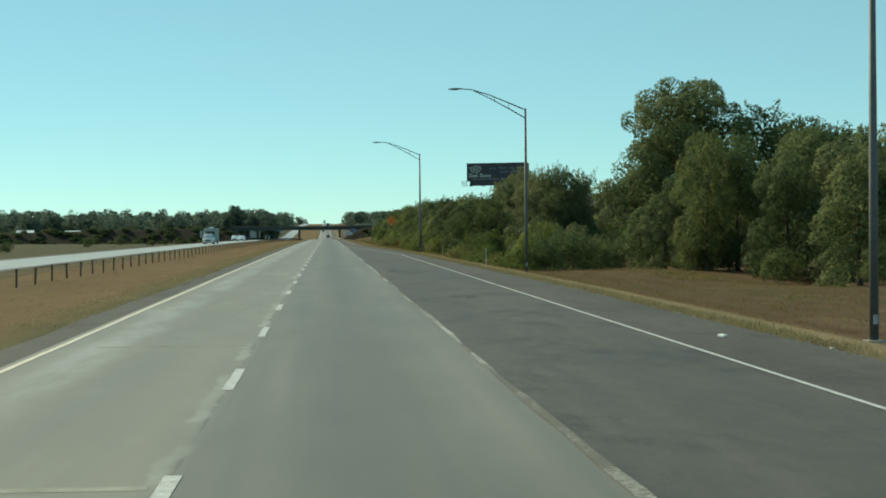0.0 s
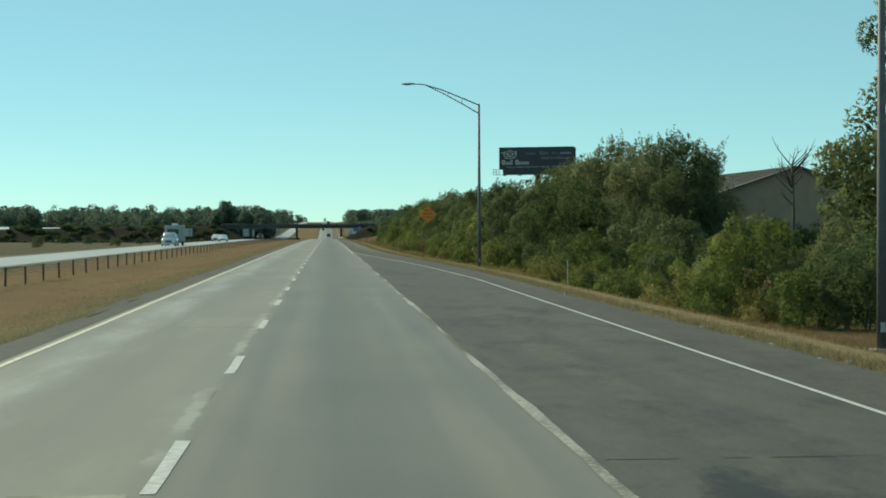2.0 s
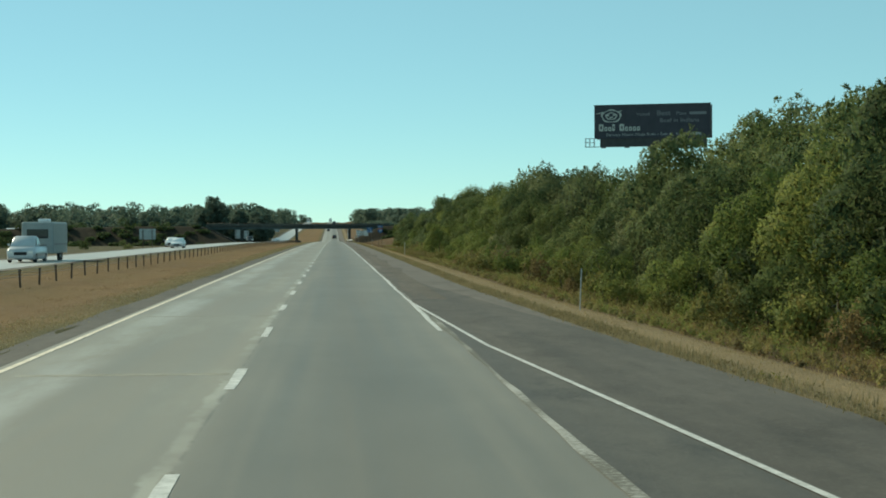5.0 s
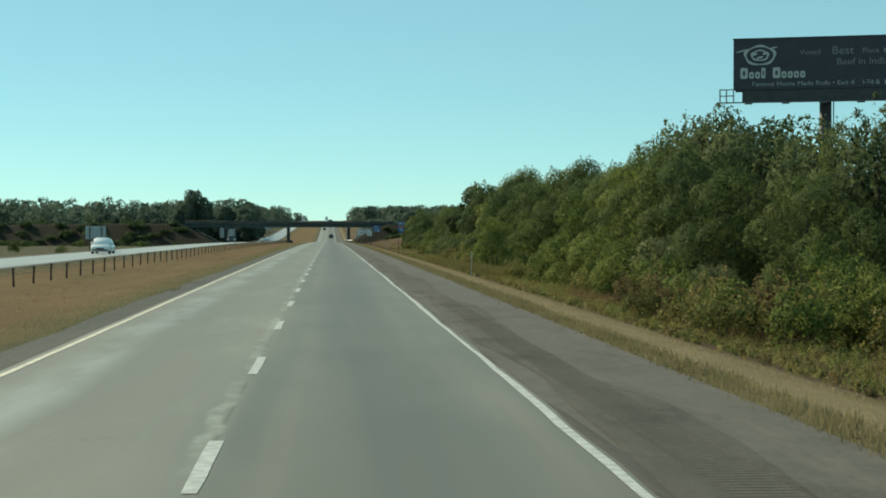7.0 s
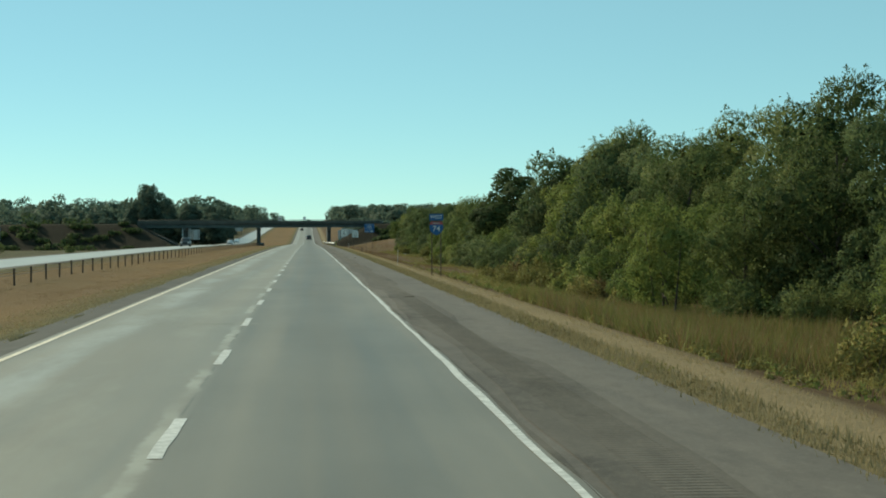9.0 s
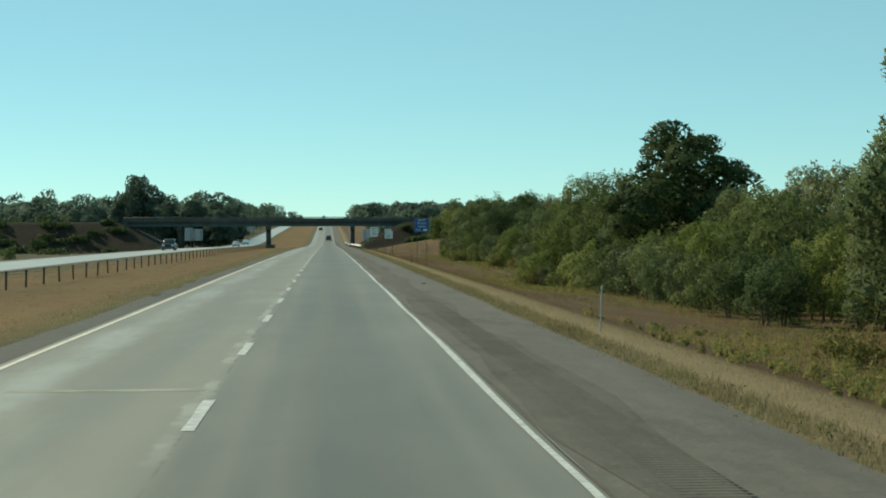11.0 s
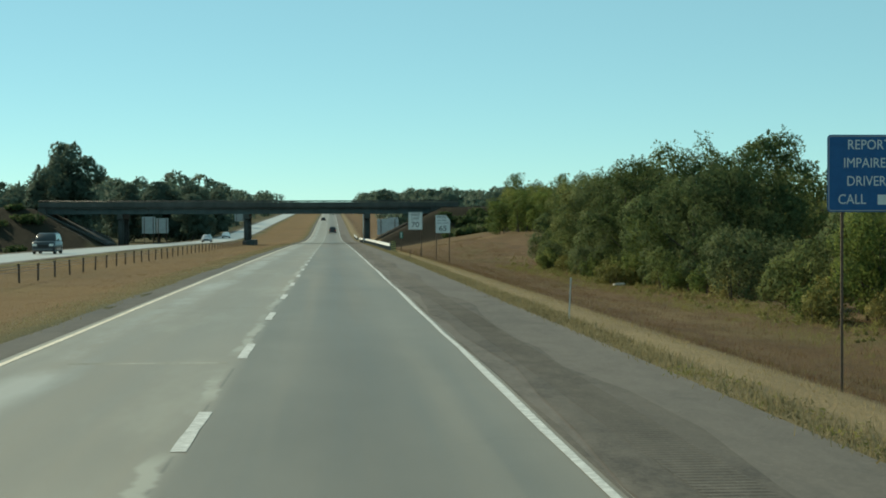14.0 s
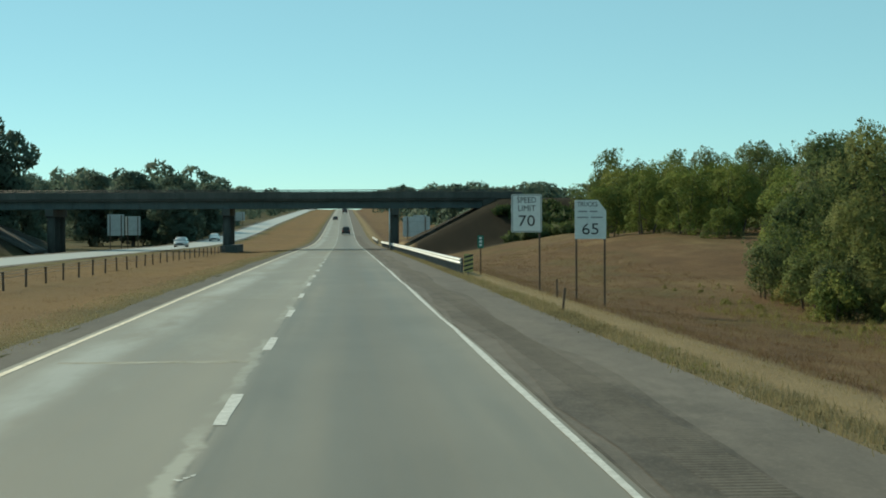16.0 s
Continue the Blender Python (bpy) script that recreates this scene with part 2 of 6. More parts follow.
M_BARK = mottled("tree_bark", (0.05, 0.042, 0.034), (0.12, 0.10, 0.08), 5, 0.9, bump=0.6, dist=0.03, stretch=(1, 1, 0.25))
M_ROOF = mottled("brown_metal_roof", (0.07, 0.056, 0.042), (0.10, 0.082, 0.062), 0.4, 0.6, 0.1, stretch=(4, 1, 1))
M_WALL = mottled("tan_siding", (0.28, 0.205, 0.145), (0.36, 0.27, 0.19), 0.8, 0.75)
M_SHED = mottled("white_metal_roof", (0.72, 0.73, 0.74), (0.84, 0.85, 0.85), 0.5, 0.4)
M_CARWHITE = mottled("white_car_paint", (0.70, 0.71, 0.72), (0.78, 0.79, 0.80), 2, 0.3, bump=0.0)
M_CARDARK = mottled("dark_car_paint", (0.02, 0.022, 0.026), (0.035, 0.037, 0.042), 2, 0.3, bump=0.0)
M_CARSILVER = mottled("silver_car_paint", (0.42, 0.43, 0.45), (0.52, 0.53, 0.55), 2, 0.3, 0.4, bump=0.0)
M_CARGLASS = mottled("dark_car_glass", (0.015, 0.018, 0.02), (0.03, 0.034, 0.038), 3, 0.08, bump=0.0)
M_RUBBER = mottled("tyre_rubber", (0.015, 0.015, 0.015), (0.03, 0.03, 0.03), 8, 0.9)
M_LAMPGLASS = mottled("lamp_glass", (0.6, 0.6, 0.58), (0.75, 0.75, 0.72), 4, 0.2, bump=0.0)
M_TAIL = mottled("red_lamp_glass", (0.4, 0.02, 0.02), (0.5, 0.03, 0.03), 4, 0.25, bump=0.0)
M_TRAILER = mottled("trailer_siding", (0.25, 0.28, 0.28), (0.33, 0.36, 0.36), 2, 0.5)
M_LITTER = mottled("pale_litter", (0.6, 0.6, 0.58), (0.75, 0.75, 0.73), 4, 0.6)


def leaf_material(name, dark, mid, light, trans=0.5):
    dark, mid, light = (tuple(k * c for c in col) for k, col in ((1.65, dark), (1.42, mid), (1.28, light)))
    m = Mat(name, 0.7, 0, 0.12)
    rnd = m.n("ShaderNodeNewGeometry").outputs["Random Per Island"]
    big = m.noise(0.45, 3, 0.6)
    own = m.n("ShaderNodeObjectInfo").outputs["Random"]
    f = m.math("ADD", m.math("MULTIPLY", rnd, 0.18), m.math("MULTIPLY", big, 0.52))
    f = m.math("ADD", f, m.math("MULTIPLY", own, 0.46))
    col = m.ramp(f, (0.28, dark), (0.6, mid), (0.95, light))
    m.colour(col)
    tr = m.n("ShaderNodeBsdfTranslucent")
    m.t.links.new(col, tr.inputs[0])
    mx = m.n("ShaderNodeMixShader")
    mx.inputs[0].default_value = trans
    out = m.t.nodes["Material Output"]
    m.t.links.new(m.b.outputs[0], mx.inputs[1])
    m.t.links.new(tr.outputs[0], mx.inputs[2])
    m.t.links.new(mx.outputs[0], out.inputs["Surface"])
    return m.m


L_OAK = leaf_material("oak_leaves", (0.040, 0.057, 0.026), (0.084, 0.112, 0.047), (0.158, 0.175, 0.078))
L_GREEN = leaf_material("green_leaves", (0.040, 0.055, 0.022), (0.090, 0.115, 0.041), (0.172, 0.184, 0.073))
L_BRIGHT = leaf_material("yellow_green_leaves", (0.053, 0.074, 0.023), (0.115, 0.144, 0.040), (0.21, 0.217, 0.071))
L_OLIVE = leaf_material("olive_leaves", (0.047, 0.062, 0.03), (0.10, 0.12, 0.055), (0.18, 0.19, 0.095))
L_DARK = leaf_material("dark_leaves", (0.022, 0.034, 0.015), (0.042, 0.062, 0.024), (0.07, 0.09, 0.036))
L_RUSSET = leaf_material("russet_leaves", (0.07, 0.056, 0.026), (0.13, 0.103, 0.048), (0.20, 0.16, 0.075))
# pale blue-green: the haze of distance is put into this leaf colour
L_FAR_HAZE = leaf_material("far_hazed_leaves", (0.054, 0.078, 0.060), (0.084, 0.114, 0.086), (0.112, 0.144, 0.108))
L_STRAW = leaf_material("straw_grass", (0.14, 0.10, 0.048), (0.23, 0.172, 0.085), (0.34, 0.27, 0.145), 0.25)
L_WEED = leaf_material("weedy_grass", (0.082, 0.085, 0.027), (0.155, 0.148, 0.050), (0.25, 0.21, 0.083), 0.4)
L_SEDGE = leaf_material("red_brown_grass", (0.09, 0.055, 0.03), (0.15, 0.094, 0.048), (0.23, 0.155, 0.08), 0.25)
L_VERGE = leaf_material("drab_weeds", (0.092, 0.078, 0.040), (0.165, 0.138, 0.074), (0.27, 0.225, 0.125), 0.35)


def ground_material():
    """Dry late-summer grass: weeds at the pavement, a tan mown strip, red-brown slopes, a greener field far off."""
    m = Mat("dry_grass_ground", 0.95, 0, 0.15)
    big, mid, fine = m.noise(0.05, 4, 0.6), m.noise(0.5, 5, 0.65, (1, 0.4, 1)), m.noise(9, 4, 0.7)
    f = m.math("ADD", m.math("MULTIPLY", mid, 0.5), m.math("MULTIPLY", fine, 0.5))
    tan = m.ramp(f, (0.33, (0.185, 0.138, 0.074)), (0.67, (0.29, 0.222, 0.124)))
    lush = m.ramp(f, (0.33, (0.05, 0.052, 0.019)), (0.67, (0.125, 0.118, 0.044)))
    gold = m.ramp(f, (0.33, (0.115, 0.07, 0.028)), (0.67, (0.235, 0.15, 0.064)))
    brown = m.ramp(f, (0.33, (0.072, 0.045, 0.022)), (0.67, (0.168, 0.108, 0.052)))
    drab = m.ramp(f, (0.33, (0.06, 0.053, 0.027)), (0.67, (0.15, 0.128, 0.068)))
    field = m.ramp(f, (0.33, (0.028, 0.030, 0.014)), (0.67, (0.078, 0.074, 0.034)))
    near = m.n("ShaderNodeAttribute", attribute_name="beside").outputs["Fac"]
    d = m.math("ADD", near, m.math("MULTIPLY", m.math("SUBTRACT", mid, 0.5), 2.2))
    x = m.axis(0)
    patch = m.mask(m.math("ADD", m.math("MULTIPLY", mid, 0.5), m.math("MULTIPLY", big, 0.5)), 0.42, 0.6)
    rust = m.ramp(f, (0.33, (0.066, 0.040, 0.020)), (0.67, (0.155, 0.096, 0.049)))
    straw = m.ramp(f, (0.33, (0.11, 0.075, 0.037)), (0.67, (0.21, 0.146, 0.075)))
    rust = m.mix(m.mask(m.noise(0.16, 4, 0.65, (1, 0.5, 1)), 0.54, 0.68), rust, straw)
    right = m.mix(m.mask(d, 1.9, 3.4), tan, rust)
    left = m.mix(m.math("MULTIPLY", patch, 0.7), gold, brown)
    col = m.mix(m.mask(x, -1.0, 1.0), left, right)
    col = m.mix(m.math("MULTIPLY", m.mask(x, -25.9, -27.4), 0.95), col, m.mix(m.math("MULTIPLY", patch, 0.2), field, brown))
    weeds = m.math("MULTIPLY", m.mask(m.math("ADD", near, m.math("MULTIPLY", m.math("SUBTRACT", mid, 0.5), 0.9)), 0.95, 0.45), m.mask(m.noise(1.1, 4, 0.7, (1, 0.6, 1)), 0.18, 0.42))
    col = m.mix(m.math("MULTIPLY", weeds, 0.85), col, drab)
    olive = m.mask(m.noise(0.13, 5, 0.7, (1, 0.4, 1)), 0.48, 0.60)
    col = m.mix(m.math("MULTIPLY", m.math("MULTIPLY", olive, m.mask(d, 3.0, 9.0)), 0.4), col, lush)
    dirt = m.mask(m.noise(0.22, 4, 0.7), 0.6, 0.74)
    col = m.mix(m.math("MULTIPLY", dirt, 0.3), col, (0.15, 0.105, 0.065))
    fringe = m.math("MULTIPLY", m.mask(x, -2.0, -4.0), m.mask(m.math("ADD", near, m.math("MULTIPLY", m.math("SUBTRACT", mid, 0.5), 2.6)), 2.6, 0.7))
    col = m.mix(m.math("MULTIPLY", fringe, 0.6), col, lush)
    # near-black embankment soil, with the slopes' shade put into the colour
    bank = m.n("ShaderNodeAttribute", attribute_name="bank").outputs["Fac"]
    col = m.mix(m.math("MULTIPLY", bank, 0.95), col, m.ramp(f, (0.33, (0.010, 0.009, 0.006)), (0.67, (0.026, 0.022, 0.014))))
    m.colour(col)
    m.bump(m.math("ADD", mid, fine), 0.8, 0.10)
    return m.m


M_GROUND = ground_material()

# ---- building helpers ----


def mesh_from(name, verts, faces, material, smooth=False):
    me = bpy.data.meshes.new(name)
    me.from_pydata([tuple(map(float, v)) for v in verts], [], [tuple(int(i) for i in f) for f in faces])
    me.materials.append(material)
    if smooth:
        me.polygons.foreach_set("use_smooth", [True] * len(me.polygons))
    me.update()
    return me


def hang(ob, parent):
    ob.parent = parent
    return ob


def part(name, bm, material, parent, label=""):
    """A bmesh as one mesh object under a thing or a part."""
    me = bpy.data.meshes.new(name)
    bmesh.ops.recalc_face_normals(bm, faces=bm.faces)
    bm.to_mesh(me)
    bm.free()
    me.materials.append(material)
    ob = hang(new(name, me), parent)
    return tagged(ob, label) if label else ob


def thing(name, label, category, group="", at=(0, 0, 0), turn=0.0, kind=""):
    ob = new(name)
    ob.matrix_basis = pose(*at, 0, 0, turn)
    return tagged(ob, label, category, group, kind)


def box(bm, x0, x1, y0, y1, z0, z1, bevel=0.0):
    r = bmesh.ops.create_cube(bm, size=1)
    vs = r["verts"]
    for v in vs:
        v.co = Vector((x0 + (v.co.x + 0.5) * (x1 - x0), y0 + (v.co.y + 0.5) * (y1 - y0), z0 + (v.co.z + 0.5) * (z1 - z0)))
    if bevel:
        es = list({e for v in vs for e in v.link_edges})
        bmesh.ops.bevel(bm, geom=es, offset=bevel, segments=2, affect="EDGES", profile=0.5)
    return bm


def tube(bm, pts, radii, seg=8, caps=True):
    """A round bar along points, tapering by the radii."""
    rings = []
    pts = [Vector(p) for p in pts]
    for i, p in enumerate(pts):
        d = (pts[min(i + 1, len(pts) - 1)] - pts[max(i - 1, 0)]).normalized()
        u = d.cross(Vector((0, 0, 1)) if abs(d.z) < 0.9 else Vector((0, 1, 0))).normalized()
        w = d.cross(u)
        rings.append([bm.verts.new(p + radii[i] * (math.cos(2 * math.pi * k / seg) * u + math.sin(2 * math.pi * k / seg) * w)) for k in range(seg)])
    for r0, r1 in zip(rings, rings[1:]):
        for k in range(seg):
            bm.faces.new((r0[k], r0[(k + 1) % seg], r1[(k + 1) % seg], r1[k])).smooth = True
    if caps:
        bm.faces.new(rings[0][::-1])
        bm.faces.new(rings[-1])
    return bm


def prism(bm, outline, y0, y1):
    """An outline in x and z, drawn out along y."""
    a = [bm.verts.new((x, y0, z)) for x, z in outline]
    b = [bm.verts.new((x, y1, z)) for x, z in outline]
    bm.faces.new(a)
    bm.faces.new(b[::-1])
    n = len(a)
    for i in range(n):
        bm.faces.new((a[i], b[i], b[(i + 1) % n], a[(i + 1) % n]))
    return bm


def rounded(w, h, r, n=5):
    """Outline of a rounded rectangle about the origin."""
    out = []
    for cx, cz, a0 in ((w / 2 - r, h / 2 - r, 0), (-w / 2 + r, h / 2 - r, 90), (-w / 2 + r, -h / 2 + r, 180), (w / 2 - r, -h / 2 + r, 270)):
        out += [(cx + r * math.cos(radians(a0 + 90 * k / n)), cz + r * math.sin(radians(a0 + 90 * k / n))) for k in range(n + 1)]
    return out


def shift(outline, dx, dz):
    return [(x + dx, z + dz) for x, z in outline]


def lettering(words, size, parent, at, material, name="lettering", squeeze=1.0, thick=0.004):
    """Words as a flat mesh that faces the oncoming traffic (towards -y), centred at at."""
    cu = bpy.data.curves.new(name, "FONT")
    cu.body, cu.size, cu.align_x, cu.align_y, cu.extrude, cu.resolution_u = words, size, "CENTER", "CENTER", thick / 2, 3
    tmp = new(name, cu)
    me = bpy.data.meshes.new_from_object(tmp.evaluated_get(bpy.context.evaluated_depsgraph_get()))
    bpy.data.objects.remove(tmp)
    me.transform(pose(0, 0, 0, 90) @ Matrix.Diagonal((squeeze, 1, 1, 1)))
    me.materials.clear()
    me.materials.append(material)
    ob = hang(new(name, me), parent)
    ob.location = at
    return ob


# ---- plan ----
CYCLE, PHASE, DASH = 11.40, -0.04, 3.45
LINE_L, LINE_R, MERGE_R = -3.67, 3.68, 7.80
BRIDGE_Y, BRIDGE_Z = 820.0, 3.55


def merge_line(s):
    """The merging lane's outer line: it closes onto the lane."""
    return np.interp(s, [150, 175, 197, 225, 245], [MERGE_R, 7.05, 5.95, 4.25, LINE_R])


def edge_r(s):
    return np.interp(s, [0, 62, 100, 130, 160, 185, 225, 260], [10.1, 10.1, 9.65, 9.3, 9.1, 8.5, 7.0, 6.42])


def opp(s):
    """The far carriageway draws away a little towards the overpass."""
    return np.interp(s, [480, 740], [0.0, -2.0])


def ridge(x, y):
    """The overpass's embankments."""
    side = BRIDGE_Z - (np.abs(y - BRIDGE_Y) - 6.5) / 2.0
    end = np.where(x > -15, -2.3 + (x - 7.6) / 2.0, -2.4 + (-34.5 - x) / 2.0)
    fade = np.interp(np.abs(x + 13), [60, 260], [0, 3.5])
    return np.minimum(np.minimum(side, end), BRIDGE_Z - fade)


def ground_z(x, y):
    """Height of the land beside the roads."""
    x, y = np.asarray(x, float), np.asarray(y, float)
    x, y = np.broadcast_arrays(x, y)
    base = road_z(y)
    d = x - edge_r(y)
    ra = np.interp(d, [0, 1.6, 3, 5, 8, 13, 30, 60, 250, 1500], [-0.03, -0.08, -0.42, -0.9, -1.2, -1.35, -1.2, -0.8, 2.0, 12.0])
    rb = np.interp(d, [0, 1.6, 3, 5, 8, 12, 18, 30, 60, 250, 1500], [-0.03, -0.10, -0.40, -0.55, -0.1, 0.7, 1.7, 2.2, 2.6, 5.0, 14.0])
    k = np.interp(y, [685, 750], [0, 1])
    ra = ra * (1 + 0.4 * np.interp(y, [520, 545, 575, 600], [0, 1, 1, 0]) * np.interp(d, [2, 8, 40, 80], [0, 1, 1, 0]))
    ra = ra * (1 + 0.75 * np.interp(y, [134, 146, 168, 190], [0, 1, 1, 0]) * np.interp(d, [2, 6, 16, 26], [0, 1, 1, 0]))
    ra = ra + 0.35 * np.exp(-((x - 24) / 5) ** 2 - ((y - 126) / 9) ** 2) - 0.8 * np.exp(-((x - 35) / 6) ** 2 - ((y - 112) / 14) ** 2)
    right = ra * (1 - k) + rb * k
    q = x - opp(y) * np.interp(x, [-16, -10], [1, 0])
    left = np.interp(q, [-1500, -300, -70, -34, -29, -26.6, -25.8, -17.1, -16.2, -12, -9, -6, -4.4],
                     [8.0, 0.0, -1.3, -1.2, -0.6, -0.06, -0.03, -0.03, -0.06, -0.22, -0.3, -0.12, -0.03])
    rel = np.where(x > 0, right, left)
    rel = np.where((x > -4.35) & (d < 0), -0.3, rel)
    rel = np.where((q < -17.2) & (q > -25.7), -0.3, rel)
    rough = 0.05 * np.sin(x * 1.7 + y * 0.31) * np.sin(y * 0.43 - x * 0.6) * np.clip((np.abs(d) - 2) / 4, 0, 1)
    h = base + rel + rough
    return np.maximum(h, np.where((x > 7.0) | (x < -34.0), ridge(x, y), -99))


def steps(*spans):
    out = []
    for a0, b0, st in spans:
        out += list(np.arange(a0, b0, st))
    return np.array(out)


def strip(name, xs, ys, lift, material, label, category="", kind="structure", parent=None):
    """A sheet along the road; xs is a list of functions of y or of numbers."""
    X = np.stack([x(ys) if callable(x) else np.full(len(ys), x) for x in xs], 1)
    Z = road_z(ys)[:, None] + lift + 0 * X
    Y = np.repeat(ys[:, None], X.shape[1], 1)
    v = np.stack([X, Y, Z], -1).reshape(-1, 3)
    n, r = X.shape[1], len(ys)
    fs = [(i * n + j, i * n + j + 1, (i + 1) * n + j + 1, (i + 1) * n + j) for i in range(r - 1) for j in range(n - 1)]
    ob = new(name, mesh_from(name, v, fs, material))
    if parent is not None:
        return hang(ob, parent)
    return tagged(ob, label, category, kind=kind)


def make_ground():
    ys = steps((-300, -60, 40), (-60, 780, 3), (780, 862, 1), (862, 1000, 4), (1000, 2400, 25), (2400, 4700, 200))
    off = [0, 0.7, 1.4, 2.2, 3, 4, 5, 6.5, 8, 9.5, 11, 13, 15, 18, 22, 26, 31, 38, 46, 60, 80, 110, 160, 250, 400, 700, 1500]
    fixed = [-1500, -900, -600, -400, -300, -200, -140, -100, -80, -70, -60, -54, -50, -47, -44, -41, -38, -36, -34.5, -32, -29, -26.6, -25.85]
    fixed2 = [-25.5, -17.4, -17.05, -16.2, -14.5, -13, -12, -10.5, -9, -7.5, -6.6, -6, -5.4, -4.9, -4.4]
    rows = []
    for y in ys:
        s = float(opp(y))
        e1 = float(edge_r(y))
        rows.append([x + s for x in fixed] + [x + s * float(np.interp(x, [-16, -10], [1, 0])) for x in fixed2] + [-4.2, e1 - 0.2] + [e1 + o for o in off])
    X = np.array(rows)
    Y = np.repeat(ys[:, None], X.shape[1], 1)
    Z = ground_z(X, Y)
    n = X.shape[1]
    v = np.stack([X, Y, Z], -1).reshape(-1, 3)
    fs = [(i * n + j, i * n + j + 1, (i + 1) * n + j + 1, (i + 1) * n + j) for i in range(len(ys) - 1) for j in range(n - 1)]
    me = mesh_from("ground", v, fs, M_GROUND, True)
    beside = np.where(X > 0, X - edge_r(Y), np.minimum(np.abs(X + 4.4), np.where(X < -25, 40, np.abs(X - opp(Y) + 17.05))))
    me.attributes.new("beside", "FLOAT", "POINT").data.foreach_set("value", beside.ravel().astype(np.float32))
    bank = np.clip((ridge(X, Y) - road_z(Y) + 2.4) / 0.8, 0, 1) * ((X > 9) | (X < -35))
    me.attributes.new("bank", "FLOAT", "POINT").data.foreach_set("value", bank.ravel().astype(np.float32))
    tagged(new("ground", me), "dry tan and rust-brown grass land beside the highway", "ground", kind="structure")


def wobble(base, amp, seed):
    r = np.random.RandomState(seed)
    ph = r.rand(4) * 9
    return lambda s: (base(s) if callable(base) else base) + amp * (np.sin(s * 0.9 + ph[0]) * 0.5 + np.sin(s * 0.23 + ph[1]) + 0.4 * np.sin(s * 2.7 + ph[2]))


def quad_piece(name, x0, x1, y0, y1, lift, material, parent, seed=0, nseg=1):
    """A thin painted or filled mark with a slightly ragged outline, on the road's surface."""
    r = np.random.RandomState(seed)
    ys = np.linspace(y0, y1, nseg + 1)
    z = road_z(ys) + lift
    j = lambda: r.uniform(-0.012, 0.012, nseg + 1)
    a, b = x0 + j(), x1 + j()
    v = [(a[i], ys[i], z[i]) for i in range(nseg + 1)] + [(b[i], ys[i], z[i]) for i in range(nseg + 1)]
    n = nseg + 1
    fs = [(i, n + i, n + i + 1, i + 1) for i in range(nseg)]
    return hang(new(name, mesh_from(name, v, fs, material)), parent)


def blot(name, x, y, rx, ry, material, parent, seed):
    """An irregular patch on the pavement."""
    r = np.random.RandomState(seed + 900)
    n = 18
    t = np.linspace(0, 2 * math.pi, n, endpoint=False)
    k = 1 + 0.35 * np.sin(t * 2 + r.uniform(0, 6)) + 0.25 * np.sin(t * 3 + r.uniform(0, 6)) + r.uniform(-0.25, 0.25, n)
    xs, ys = x + rx * k * np.cos(t), y + ry * k * np.sin(t)
    v = [(a, b, float(road_z(b)) + 0.004 + 0.0004 * (seed % 5)) for a, b in zip(xs, ys)]
    return hang(new(name, mesh_from(name, v, [tuple(range(n))], material)), parent)


# scuffs and holes in the lane joint
JOINT_MARKS = ((-0.02, 520.5, 0.06, 0.08, M_TAR), (-0.02, 269.6, 0.05, 0.07, M_TAR), (-0.05, 133.0, 0.06, 0.06, M_PAINT), (-0.15, 384.2, 0.045, 0.04, M_PAINT), (0.01, 634.5, 0.045, 0.04, M_PAINT))


